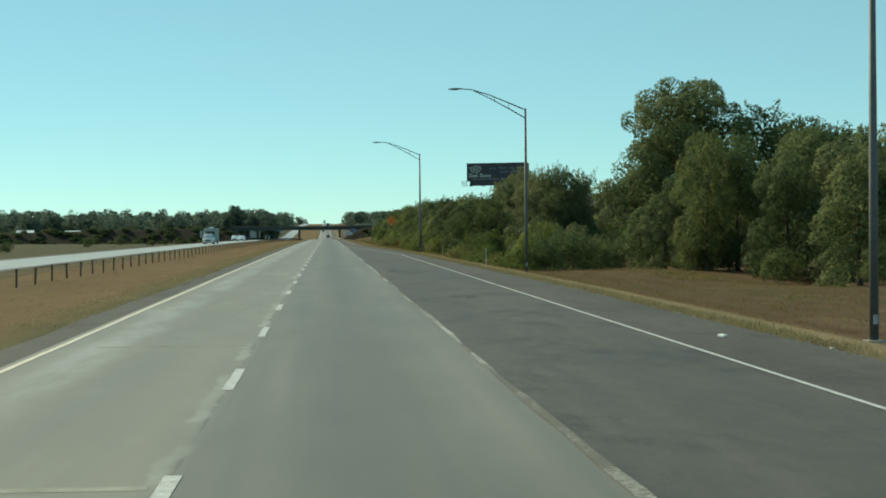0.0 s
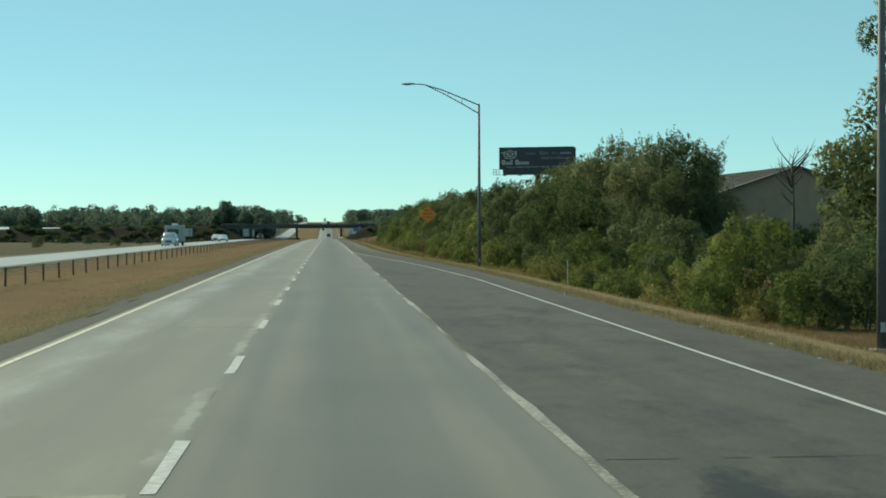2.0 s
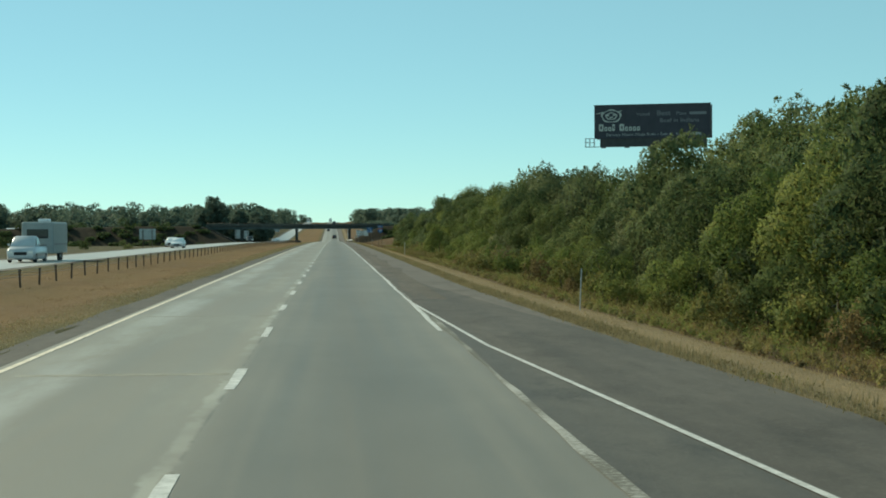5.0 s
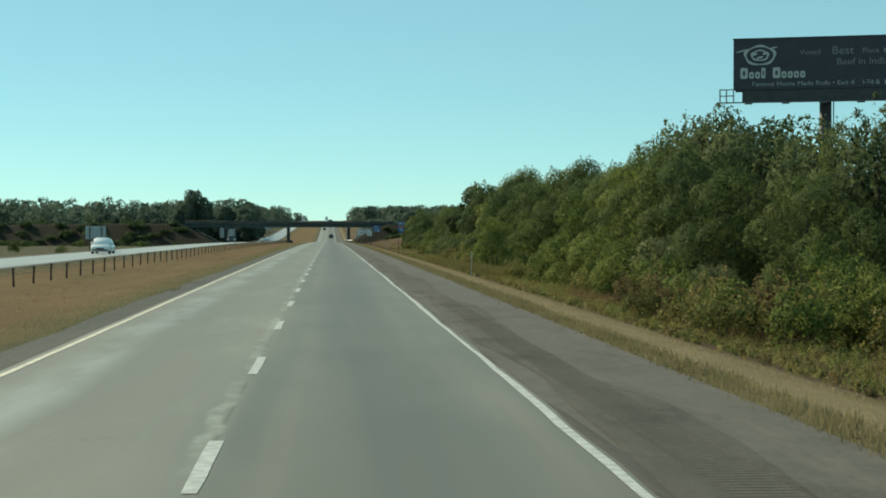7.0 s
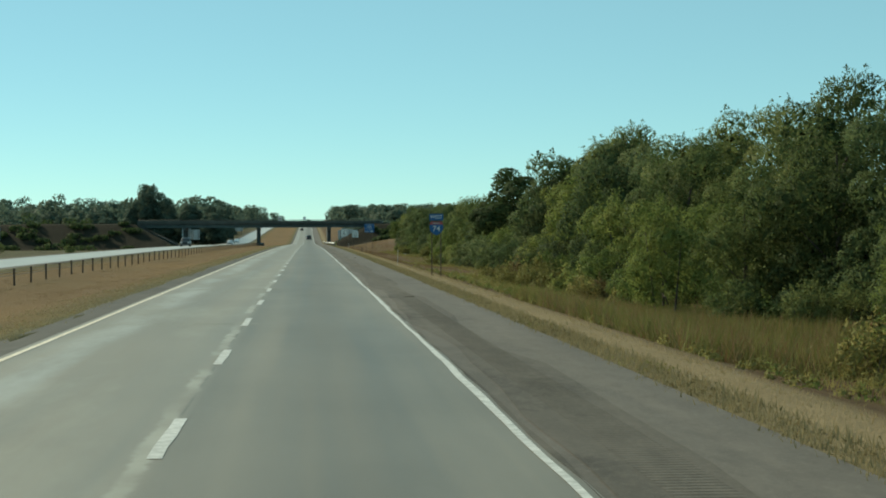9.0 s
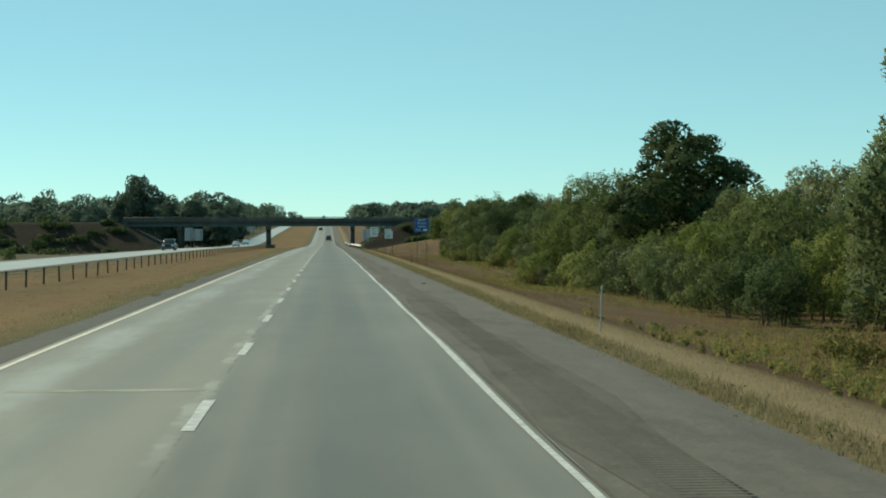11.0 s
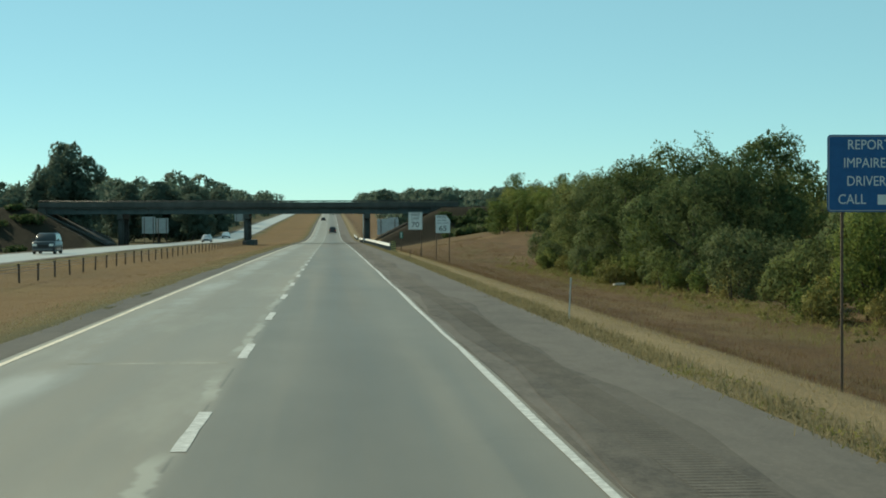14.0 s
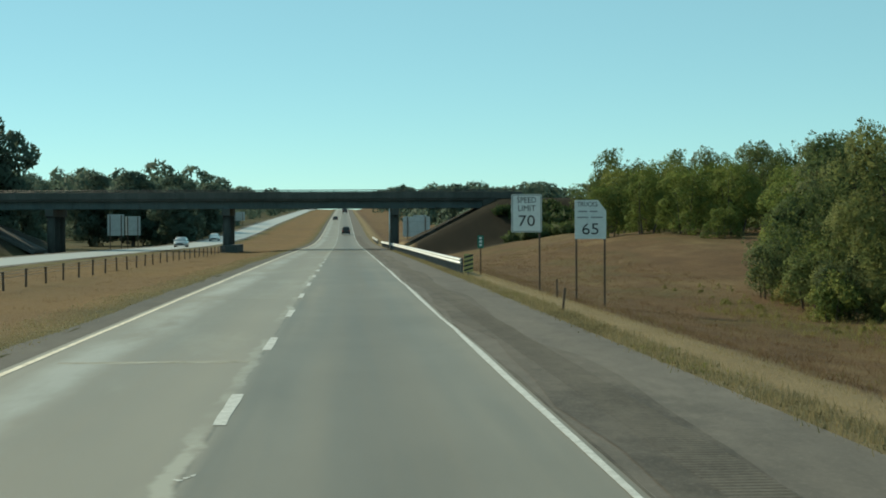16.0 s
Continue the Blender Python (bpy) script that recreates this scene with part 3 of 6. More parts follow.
def make_roads():
    ys = steps((-60, 1000, 4), (1000, 2400, 12))
    road = strip("road", [-3.85, -1.9, 0, 1.9, 3.82], ys, 0.0, M_ROAD, "worn grey two-lane highway asphalt with streaked wheel tracks", "road")
    near = ys[(ys < 262)]
    strip("merge_lane", [3.82, lambda s: np.maximum(merge_line(s) + 0.1, 3.83)], near, -0.003, M_MERGE, "dark patched asphalt merging lane that tapers into the highway", "road")
    sh = lambda s: np.where(s < 246, np.maximum(merge_line(s) + 0.1, 3.82), 3.82)
    strip("shoulder_right", [sh, edge_r], ys[ys > 226], -0.009, M_SHOULDER, "grey asphalt shoulder beside the wooded verge", "shoulder")
    strip("shoulder_right", [sh, wobble(lambda s: sh(s) + (edge_r(s) - sh(s)) * np.interp(s, [228, 292], [1.0, 0.02]), 0.04, 27)], steps((-60, 228, 4), (228, 293, 1.5)), -0.005, M_OLD_SHOULDER, "dark grey old asphalt shoulder beside the merging lane", "shoulder")
    strip("shoulder_left", [wobble(-4.66, 0.07, 11), -3.85], ys, -0.006, M_OLD_SHOULDER, "dark narrow shoulder beside the grassy median", "shoulder")
    far_ys = steps((-60, 1000, 5), (1000, 2400, 12))
    strip("opposite_road", [lambda s: -24.4 + opp(s), lambda s: -21 + opp(s), lambda s: -17.9 + opp(s)], far_ys, 0.0, M_FAR_ROAD, "opposite carriageway with sun glare put into its pale colour", "road")
    strip("opposite_shoulder", [lambda s: -25.85 + opp(s), lambda s: -24.4 + opp(s)], far_ys, -0.005, M_SHOULDER, "grey shoulder of the opposite carriageway", "shoulder")
    strip("opposite_shoulder", [lambda s: -17.9 + opp(s), lambda s: -17.05 + opp(s)], far_ys, -0.005, M_SHOULDER, "narrow median shoulder of the opposite carriageway", "shoulder")
    strip("rumble_band", [wobble(4.05, 0.14, 21), wobble(lambda s: np.interp(s, [246, 290], [4.3, 5.10]), 0.20, 22)], ys[(ys > 246) & (ys < 1000)], -0.001, M_RUMBLE, "dark worn band on the shoulder", "shoulder")
    # edge lines
    ly = steps((-60, 400, 1.5), (400, 1000, 4), (1000, 2300, 12))
    strip("edge_line", [wobble(LINE_L - 0.06, 0.008, 1), wobble(LINE_L + 0.055, 0.008, 2)], ly, 0.006, M_YELLOW, "", parent=road)
    a0 = ly[ly < 236]
    strip("lane_line", [wobble(LINE_R + 0.09, 0.022, 3), wobble(LINE_R + 0.20, 0.028, 4)], a0, 0.006, M_PAINT_THIN, "", parent=road)
    b0 = ly[ly > 228]
    strip("edge_line", [wobble(LINE_R - 0.045, 0.016, 5), wobble(LINE_R + 0.055, 0.02, 6)], b0, 0.0065, M_PAINT, "", parent=road)
    c0 = ly[ly < 246]
    strip("edge_line", [lambda s: merge_line(s) - 0.045, lambda s: merge_line(s) + 0.045], c0, 0.007, M_PAINT, "", parent=road)
    for x in (-18.1, -24.2):
        strip("edge_line", [lambda s, x=x: x + opp(s) - 0.07, lambda s, x=x: x + opp(s) + 0.07], far_ys, 0.007, M_PAINT, "", parent=road)
    strip("shoulder_joint", [wobble(3.80, 0.03, 8), wobble(3.818, 0.034, 9)], b0, 0.003, M_RUMBLE, "", parent=road)
    k = 0
    while PHASE + k * CYCLE < 1500:
        y = PHASE + k * CYCLE
        quad_piece("lane_dash", -0.075, 0.075, y, y + DASH, 0.006, M_PAINT, road, k, 4)
        k += 1
    # transverse joints and the ragged filler along the lane joint
    r = random.Random(4)
    y = 14.0
    while y < 760:
        x0, x1 = (-3.6, -0.15) if r.random() < 0.85 else (-3.6, r.uniform(0.1, 0.9))
        quad_piece("joint_filler", x0 + r.uniform(0, 1.2), x1, y, y + r.uniform(0.15, 0.4), 0.0025, M_SEAL, road, int(y), 3)
        y += r.choice([18.3, 24.4, 36.6]) + r.uniform(-1, 1)
    for i in range(12):  # transverse cracks, gaping in places
        y = 9 + i * 16.4 + r.uniform(-3, 3)
        x, end = r.uniform(3.95, 4.6), float(merge_line(y)) - r.uniform(0.3, 1.6)
        while x < end:
            w = r.uniform(0.2, 0.7)
            quad_piece("tar_crack", x, min(x + w, end), y, y + r.choice([0.012, 0.016, 0.045]), 0.002, M_TAR if r.random() < 0.4 else M_RUMBLE, road, i * 40 + int(x * 9), 1)
            x += w + (0.0 if r.random() < 0.7 else r.uniform(0.1, 0.5))
            y += r.uniform(-0.02, 0.02)
    for x, y, rx, ry, mm in JOINT_MARKS:
        for i in range(3):
            blot("tar_patch" if mm is M_TAR else "paint_scuff", x + 0.05 * (i - 1), y + 0.14 * (i - 1), rx * (1 - 0.2 * i), ry, mm, road, int(y) + i)
    # rumble grooves: low ridges between milled grooves, singly where they are passed closest, joined beyond
    def ridge_faces(y, z):
        v = []
        for dx in (4.38, 4.97):
            v += [(dx, y, z + 0.001), (dx, y + 0.015, z + 0.0038), (dx, y + 0.070, z + 0.0038), (dx, y + 0.085, z + 0.001)]
        return v, [(0, 4, 5, 1), (1, 5, 6, 2), (2, 6, 7, 3)]

    strip_root = thing("rumble_strip", "row of milled rumble ridges in the asphalt shoulder", "rumble strip")
    one = mesh_from("ridge", *ridge_faces(0.0, 0.0), M_RIDGE)
    v, fs = [], []
    for i in range(3380):
        y = 246 + i * 0.16
        z = float(road_z(y))
        if 1600 <= i < 1890:
            hang(new("ridge", one), strip_root).location = (0, y, z)
            continue
        b = len(v)
        rv, rf = ridge_faces(y, z)
        v += rv
        fs += [tuple(b + k for k in f) for f in rf]
    tagged(new("rumble_strip", mesh_from("rumble_strip", v, fs, M_RIDGE)), "milled rumble strip grooves in the asphalt shoulder", "rumble strip", kind="stuff")


make_ground()
make_roads()

# ---- trees and shrubs ----


def leaf_mesh(name, centres, size, material, rng, facing=None, spiky=0.26):
    """Many small pointed leaf sprays, one loose three-cornered face each, turned roughly outwards."""
    n = len(centres)
    # each spray points outwards and up, its blade turned at random about that way
    u = rng.normal(size=(n, 3)) * 0.55 + np.array([0, 0, 0.45])
    if facing is not None:
        u += 0.8 * facing
    u /= np.linalg.norm(u, axis=1)[:, None]
    w = np.cross(u, rng.normal(size=(n, 3)))
    if facing is not None:
        flat = rng.rand(n) >= spiky
        out = facing / np.maximum(np.linalg.norm(facing, axis=1), 1e-6)[:, None] + rng.normal(size=(n, 3)) * 0.42
        lie = np.cross(out, rng.normal(size=(n, 3)))
        lie = lie / np.linalg.norm(lie, axis=1)[:, None] + 0.25 * out
        u[flat] = (lie / np.linalg.norm(lie, axis=1)[:, None])[flat]
        w[flat] = np.cross(u, out)[flat]
    w /= np.linalg.norm(w, axis=1)[:, None]
    s = (size * rng.uniform(0.6, 1.4, n))[:, None]
    v = np.stack([centres - u * s * 0.6 - w * s * 0.36, centres - u * s * 0.45 + w * s * 0.42, centres + u * s * 1.0], 1).reshape(-1, 3)
    me = bpy.data.meshes.new(name)
    me.vertices.add(3 * n)
    me.vertices.foreach_set("co", v.astype(np.float32).ravel())
    me.loops.add(3 * n)
    me.loops.foreach_set("vertex_index", np.arange(3 * n, dtype=np.int32))
    me.polygons.add(n)
    me.polygons.foreach_set("loop_start", np.arange(0, 3 * n, 3, dtype=np.int32))
    me.update(calc_edges=True)
    if facing is not None:
        own = np.cross(u, w)
        own *= np.where((own * facing).sum(1) < 0, -1, 1)[:, None]
        nn = 0.8 * facing / np.maximum(np.linalg.norm(facing, axis=1), 1e-6)[:, None] + 0.3 * own
        nn /= np.linalg.norm(nn, axis=1)[:, None]
        me.normals_split_custom_set_from_vertices(np.repeat(nn, 3, 0).astype(np.float32))
    me.materials.append(material)
    return me


def shell(rng, puffs, count, deep, rad, bias, flat=0.85):
    """Places spread over the outer skin of many rounded puffs, none buried inside another puff."""
    c, r, d0 = puffs
    share = r ** 2 / (r ** 2).sum()
    pick = rng.choice(len(r), size=int(count * 2.6), p=share)
    d = rng.normal(size=(len(pick), 3))
    d /= np.linalg.norm(d, axis=1)[:, None]
    d = d + d0[pick] * bias
    d /= np.linalg.norm(d, axis=1)[:, None]
    p = c[pick] + d * (r[pick] * rng.uniform(*rad, len(pick)))[:, None] * np.array([1, 1, flat])
    keep = np.ones(len(p), bool)
    for cc, rr in zip(c, r):
        q = (p - cc) / np.array([1, 1, flat])
        keep &= (q * q).sum(1) > (deep * rr) ** 2
    p, d = p[keep][:count], d[keep][:count]
    return p, d


def make_puffs(rng, lobes, n, size):
    area = np.array([l[3] * l[4] for l in lobes])
    pick = rng.choice(len(lobes), size=n, p=area / area.sum())
    L = np.array(lobes)[pick]
    d = rng.normal(size=(n, 3))
    d /= np.linalg.norm(d, axis=1)[:, None]
    d[:, 2] = np.where(d[:, 2] < -0.5, -d[:, 2], d[:, 2])
    c = L[:, :3] + d * rng.uniform(0.6, 0.95, n)[:, None] * np.stack([L[:, 3], L[:, 3], L[:, 4]], 1)
    return c, size * rng.uniform(0.55, 1.3, n), d


def make_tree(name, label, category, seed, height, width, foot, leaves, size, material, puffs=90, puff=0.9, stems=1, twigs=14, lobes_n=9, lean=0.0, shoot=0.45):
    """A tapered trunk with limbs and a lumpy crown of small leaves with uneven outline. Built at the origin."""
    rng = np.random.RandomState(seed)
    root = thing(name, label, category)
    lobes = []
    for i in range(lobes_n):
        t = (i + rng.uniform(0, 0.8)) / lobes_n
        z = foot + (height - foot) * (0.04 + 0.84 * t)
        bulge = math.sin(math.pi * min(1, 0.30 + 0.62 * t)) ** 0.7
        a = i * 2.4 + rng.uniform(-0.6, 0.6)
        off = width * 0.5 * bulge * rng.uniform(0.2, 0.75)
        r = width * 0.5 * bulge * rng.uniform(0.28, 0.46) * (12 / max(12, lobes_n)) ** 0.4 + 0.06 * width
        lobes.append((off * math.cos(a) + lean * z, off * math.sin(a), z, r, min(r * 0.85, max(0.3, height - puff - z))))
    pf = make_puffs(rng, lobes, puffs, puff)
    pf[0][:, 2] = np.minimum(pf[0][:, 2], height - 0.6 * pf[1])
    pts, ways = shell(rng, pf, leaves, 0.80, (0.84, 1.06), 0.5)
    # short shoots that stand out of the skin
    sh = []
    for i in range(twigs):
        j = rng.randint(len(pf[1]))
        base = pf[0][j] + pf[1][j] * np.array([rng.normal() * 0.4, rng.normal() * 0.4, 0.7])
        way = np.array([rng.normal() * 0.35, rng.normal() * 0.35, 1.0]) * shoot * rng.uniform(0.5, 1.3)
        s = np.linspace(0, 1, 24)[:, None]
        sh.append(base + way * s + rng.normal(size=(24, 3)) * (0.03 + 0.15 * (1 - s)))
    up = rng.normal(size=(24 * len(sh), 3)) * np.array([0.5, 0.5, 0.3]) + np.array([0, 0, 0.6])
    pts, ways = np.concatenate([pts] + sh), np.concatenate([ways, up])
    inner, iways = shell(rng, pf, int(len(pf[1]) * 24), 0.35, (0.45, 0.66), 0.3)
    pts = np.concatenate([pts, inner])
    pts[:, 2] = np.maximum(pts[:, 2], 0.06)
    sizes = np.concatenate([np.full(len(ways), size), np.full(len(inner), 0.24 * puff)])
    hang(new("crown", leaf_mesh("crown", pts, sizes, material, rng, np.concatenate([ways, iways]))), root)
    bm = bmesh.new()
    for s in range(stems):
        a = 2 * math.pi * s / max(1, stems) + rng.uniform(0, 1)
        bx, by = (0, 0) if stems == 1 else (0.12 * width * math.cos(a), 0.12 * width * math.sin(a))
        r0 = 0.020 * height + 0.02 if stems == 1 else 0.011 * height + 0.012
        top = Vector((bx * 2.2 + lean * height * 0.6, by * 2.2, height * 0.7))
        pp = [Vector((bx, by, -0.25)).lerp(top, t) + Vector((rng.normal(), rng.normal(), 0)) * 0.02 * height * t for t in (0, 0.12, 0.5, 1)]
        tube(bm, pp, [r0 * 1.35, r0, r0 * 0.6, r0 * 0.15], 6 if stems == 1 else 4, False)
    for l in lobes[:: (2 if stems == 1 else 3)]:
        st = Vector((lean * l[2] * 0.5, 0, max(0.2 * height, l[2] - 0.22 * height)))
        en = Vector((l[0], l[1], l[2]))
        tube(bm, [st, en], [0.008 * height + 0.01, 0.004], 4, False)
    part("trunk", bm, M_BARK, root)
    return root


def plant(proto, x, y, scale=1.0, turn=0.0, tall=1.0, sink=0.05):
    ob = copy_thing(proto, Matrix())
    ob.matrix_basis = pose(x, y, float(ground_z(x, y)) - sink, 0, 0, turn) @ Matrix.Diagonal((scale, scale, scale * tall, 1))
    return ob


TREES = {}


def make_prototypes():
    T = TREES
    T["big"] = [make_tree("tree", "tall broad dark green tree above the roadside thicket", "tree", 3, 19.2, 20.5, 0.6, 60000, 0.165, L_OAK, 420, 1.25, twigs=190, lobes_n=30, shoot=0.7)]
    T["mid"] = [make_tree("tree", lab, "tree", 10 + i, 9.0, 6.6, 0.0, 8500, 0.122, m, 105, 0.86, twigs=60, lobes_n=12)
                for i, (m, lab) in enumerate(((L_GREEN, "leafy mid-green roadside tree in the thicket"), (L_OAK, "dense dark green roadside tree in the thicket"),
                                              (L_OLIVE, "olive-green roadside tree in the thicket"), (L_GREEN, "full mid-green tree leaning over the verge")))]
    T["back"] = [make_tree("tree", "tall green tree at the back of the thicket", "tree", 70 + i, 10.0, 7.6, 0.4, 6000, 0.145, m, 90, 1.1, twigs=60, lobes_n=13, shoot=0.38)
                 for i, m in enumerate((L_GREEN, L_OAK, L_OLIVE))]
    T["willow"] = [make_tree("tree", "bushy grey-green tree with upright feathery shoots", "tree", 80 + i, 12.0, 9.6, 0.0, 17000, 0.14, L_OLIVE, 170, 1.0, twigs=330, lobes_n=16, shoot=1.15) for i in range(2)]
    T["bright"] = [make_tree("tree", "yellow-green young tree beside the verge", "tree", 20 + i, 6.4, 5.0, 0.0, 7000, 0.098, L_BRIGHT, 70, 0.72, stems=3, twigs=60, lobes_n=11) for i in range(2)]
    # the dark bush also stands in for the shaded sides of lit bushes
    T["bush"] = [make_tree("bush", lab, "bush", 30 + i, 3.5, 3.8, 0.0, 3200, 0.088, m, 42, 0.58, stems=4, twigs=34, lobes_n=8, shoot=0.5)
                 for i, (m, lab) in enumerate(((L_GREEN, "dense green roadside bush on the ditch slope"), (L_OLIVE, "olive-green scrubby bush on the ditch slope"),
                                               (L_BRIGHT, "bright yellow-green bush on the ditch slope"), (L_OAK, "dense dark green bush, also used as the shaded side of lit bushes")))]
    T["shrub"] = [make_tree("shrub", lab, "shrub", 40 + i, 1.6, 2.2, 0.0, 620, 0.095, m, 20, 0.40, stems=4, twigs=16, lobes_n=6, shoot=0.45)
                  for i, (m, lab) in enumerate(((L_WEED, "low weedy shrub at the foot of the thicket"), (L_BRIGHT, "low yellow-green shrub at the foot of the thicket"),
                                                (L_RUSSET, "dry russet shrub at the foot of the thicket")))]
    T["near"] = [make_tree("tree", "full mid-green tree standing close to the verge", "tree", 90, 9.0, 6.6, 0.0, 19000, 0.082, L_GREEN, 120, 0.84, twigs=90, lobes_n=12),
                 make_tree("tree", "yellow-green young tree standing close to the verge", "tree", 91, 6.4, 5.0, 0.0, 12500, 0.072, L_BRIGHT, 80, 0.7, stems=3, twigs=90, lobes_n=11),
                 make_tree("tree", "dark green tree standing close to the verge", "tree", 92, 9.0, 6.4, 0.0, 18000, 0.084, L_OAK, 110, 0.86, twigs=90, lobes_n=11)]
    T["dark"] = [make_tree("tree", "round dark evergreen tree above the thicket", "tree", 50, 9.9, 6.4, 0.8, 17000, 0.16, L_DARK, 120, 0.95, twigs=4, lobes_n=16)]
    T["far"] = [make_tree("tree", "dark distant tree behind the overpass", "tree", 60 + i, 12.0, 9.0, 0.6, 11000, 0.30, L_FAR_HAZE, 150, 1.15, twigs=24, lobes_n=18, shoot=0.4) for i in range(3)]


def plant_right():
    """The thicket along the wooded side: tall trees behind, bushes and shrubs in front."""
    rng = random.Random(7)
    spots = []

    def add(kind, x, y, s, tall=1.0, i=None):
        spots.append((kind, rng.randrange(len(TREES[kind])) if i is None else i, x, y, s, tall))

    # first thicket: the tall broad tree, a lit tree before it, darker ones beside, one as its shaded side
    add("big", 38.8, 170, 1.0)
    for k, x, y, sc, tall, i in (("near", 31.2, 131.0, 0.84, 1.5, 0), ("near", 34.0, 132.5, 0.95, 1.3, 2), ("near", 35.0, 121.5, 1.02, 1.08, 2), ("mid", 38.6, 119.0, 1.15, 1.0, 2), ("mid", 37.0, 111.0, 1.05, 1.0, 1),
                                 ("mid", 41.5, 108.0, 1.2, 1.0, 1), ("mid", 38.5, 128.0, 1.25, 1.05, 1), ("mid", 35.4, 144.0, 1.2, 1.1, 1), ("mid", 40.5, 137.0, 1.4, 1.0, 3), ("back", 45.5, 146.0, 1.35, 1.0, 1),
                                 ("mid", 33.5, 168.0, 1.5, 1.0, 1), ("mid", 47.5, 169.0, 1.78, 1.0, 0), ("back", 50.5, 172.0, 1.62, 1.0, 1), ("mid", 47.0, 160.0, 1.5, 1.0, 1), ("mid", 33.6, 152.0, 1.05, 1.0, 1),
                                 ("back", 54.0, 163.0, 1.35, 1.0, 0), ("back", 44.0, 128.0, 1.2, 1.0, 2), ("back", 49.0, 140.0, 1.2, 1.0, 1),
                                 ("bright", 20.8, 154.0, 0.86, 1.0, 1), ("mid", 23.5, 148.0, 0.56, 1.03, 2), ("mid", 31.4, 161.0, 0.64, 1.0, 0), ("mid", 28.8, 136.0, 0.70, 1.05, 2), ("mid", 29.6, 147.0, 0.72, 1.0, 1)):
        add(k, x, y, sc, tall, i)
    # dark bushes (3) are set where lit ones turn to shade
    for x, y, sc, i in ((22.9, 152.0, 1.0, 3), (24.8, 143.6, 1.05, 3), (17.0, 131.0, 0.7, 2), (18.6, 131.0, 0.85, 3), (20.4, 133.0, 1.0, 3), (22.2, 137.0, 1.05, 3), (27.2, 154.0, 1.1, 3), (30.2, 132.0, 1.0, 3), (34.6, 127.0, 1.0, 3), (33.0, 116.5, 0.8, 0), (36.5, 104.5, 1.0, 0), (37.6, 115.5, 1.0, 3),
                        (18.6, 150.5, 0.85, 2), (20.2, 165.0, 0.9, 2)):
        add("bush", x, y, sc, 1.0, i)
    # loose low growth before the barn: round bushes, weedy shrubs between
    for x, y, sc, i in ((16.6, 153, 0.5, 0),
                        (17.2, 167, 0.66, 0), (19.8, 171, 0.55, 2), (23.0, 172, 0.8, 1), (16.8, 176, 0.55, 0), (21.6, 179, 0.85, 1), (25.2, 180, 0.8, 1), (18.6, 184, 0.7, 2), (22.5, 187, 0.95, 2),
                        (16.6, 190, 0.6, 0), (19.2, 196.5, 0.98, 2), (24.2, 194, 0.8, 2), (22.4, 209, 1.1, 2), (17.0, 203, 0.75, 1), (20.0, 205, 0.95, 0), (26.2, 200, 1.0, 1), (25.0, 208, 1.3, 1),
                        (28.5, 196, 0.85, 0), (27.6, 186, 0.7, 2), (28.0, 172, 0.9, 1), (30.5, 180, 0.7, 0), (32.0, 192, 0.75, 1), (31.5, 204, 0.95, 1), (34.5, 203, 0.85, 0), (28.6, 209, 1.4, 1),
                        (37.5, 198, 0.75, 1), (19.8, 215, 1.1, 0), (17.4, 212, 0.8, 2), (23.4, 216, 1.35, 1), (27.5, 215, 1.6, 1)):
        add("bush", x, y, sc, 1.0, i)
    for k in range(44):
        y = rng.uniform(140, 205)
        add("shrub", rng.uniform(14.2, 22) + 0.4 * (y < 150), y, rng.uniform(0.55, 1.1), 1.0, rng.choice([0, 0, 1, 1, 2]))
    # the broad grey-green mass with feathery shoots
    for x, y, sc, tall in ((28.3, 238.5, 0.98, 1.04), (31.0, 234, 0.98, 1.0), (33.8, 228, 1.0, 1.0), (29.4, 228, 0.84, 1.0), (31.5, 223, 0.72, 1.0), (35.8, 237, 0.98, 1.0)):
        add("willow", x, y, sc, tall)
    for x, y, sc, i in ((24.6, 240, 0.92, 1), (21.8, 228, 0.66, 1), (25.0, 222, 0.74, 2), (20.6, 222, 0.6, 2), (27.5, 250, 1.02, 1), (30.0, 252, 1.1, 2)):
        add("mid", x, y, sc, 1.0, i)
    # taller trees behind the hedge
    for x, y, sc, i in ((37.6, 304, 1.42, 1), (35.0, 296, 1.25, 0), (40.2, 318, 1.45, 1), (38.6, 333, 1.5, 2), (40.0, 344, 1.5, 1), (36.5, 324, 1.3, 0)):
        add("back", x, y, sc, 1.0, i)
    # the long hedge of trees: a broken front row, taller ones behind
    y = 212.0
    while y < 482:
        x0 = float(np.interp(y, [206, 250, 300, 330, 350, 370, 400, 440, 482], [18.0, 18.6, 18.6, 20.4, 19.8, 18.6, 19.2, 20.0, 20.2]))
        hh = float(np.interp(y, [206, 235, 260, 290, 304, 328, 338, 357, 371, 388, 425, 452, 464, 476, 482], [7.6, 9.0, 9.2, 9.2, 7.2, 6.6, 9.0, 10.6, 10.7, 9.6, 9.4, 10.2, 11.4, 10.8, 8.0]))
        if rng.random() < 0.84:
            if rng.random() < 0.36:
                add("bright", x0 + rng.uniform(-0.9, 0.4), y, 0.62 * hh / 6.4 * rng.uniform(0.8, 1.2), rng.uniform(0.95, 1.15))
            else:
                add("mid", x0 + rng.uniform(-0.4, 0.8), y, 0.80 * hh / 9.0 * rng.uniform(0.8, 1.1), rng.uniform(0.95, 1.15))
        add("back", x0 + 3.8 + rng.uniform(-0.8, 1.2), y + 2.4, 0.93 * hh / 10 * rng.uniform(0.9, 1.06), rng.uniform(0.97, 1.12))
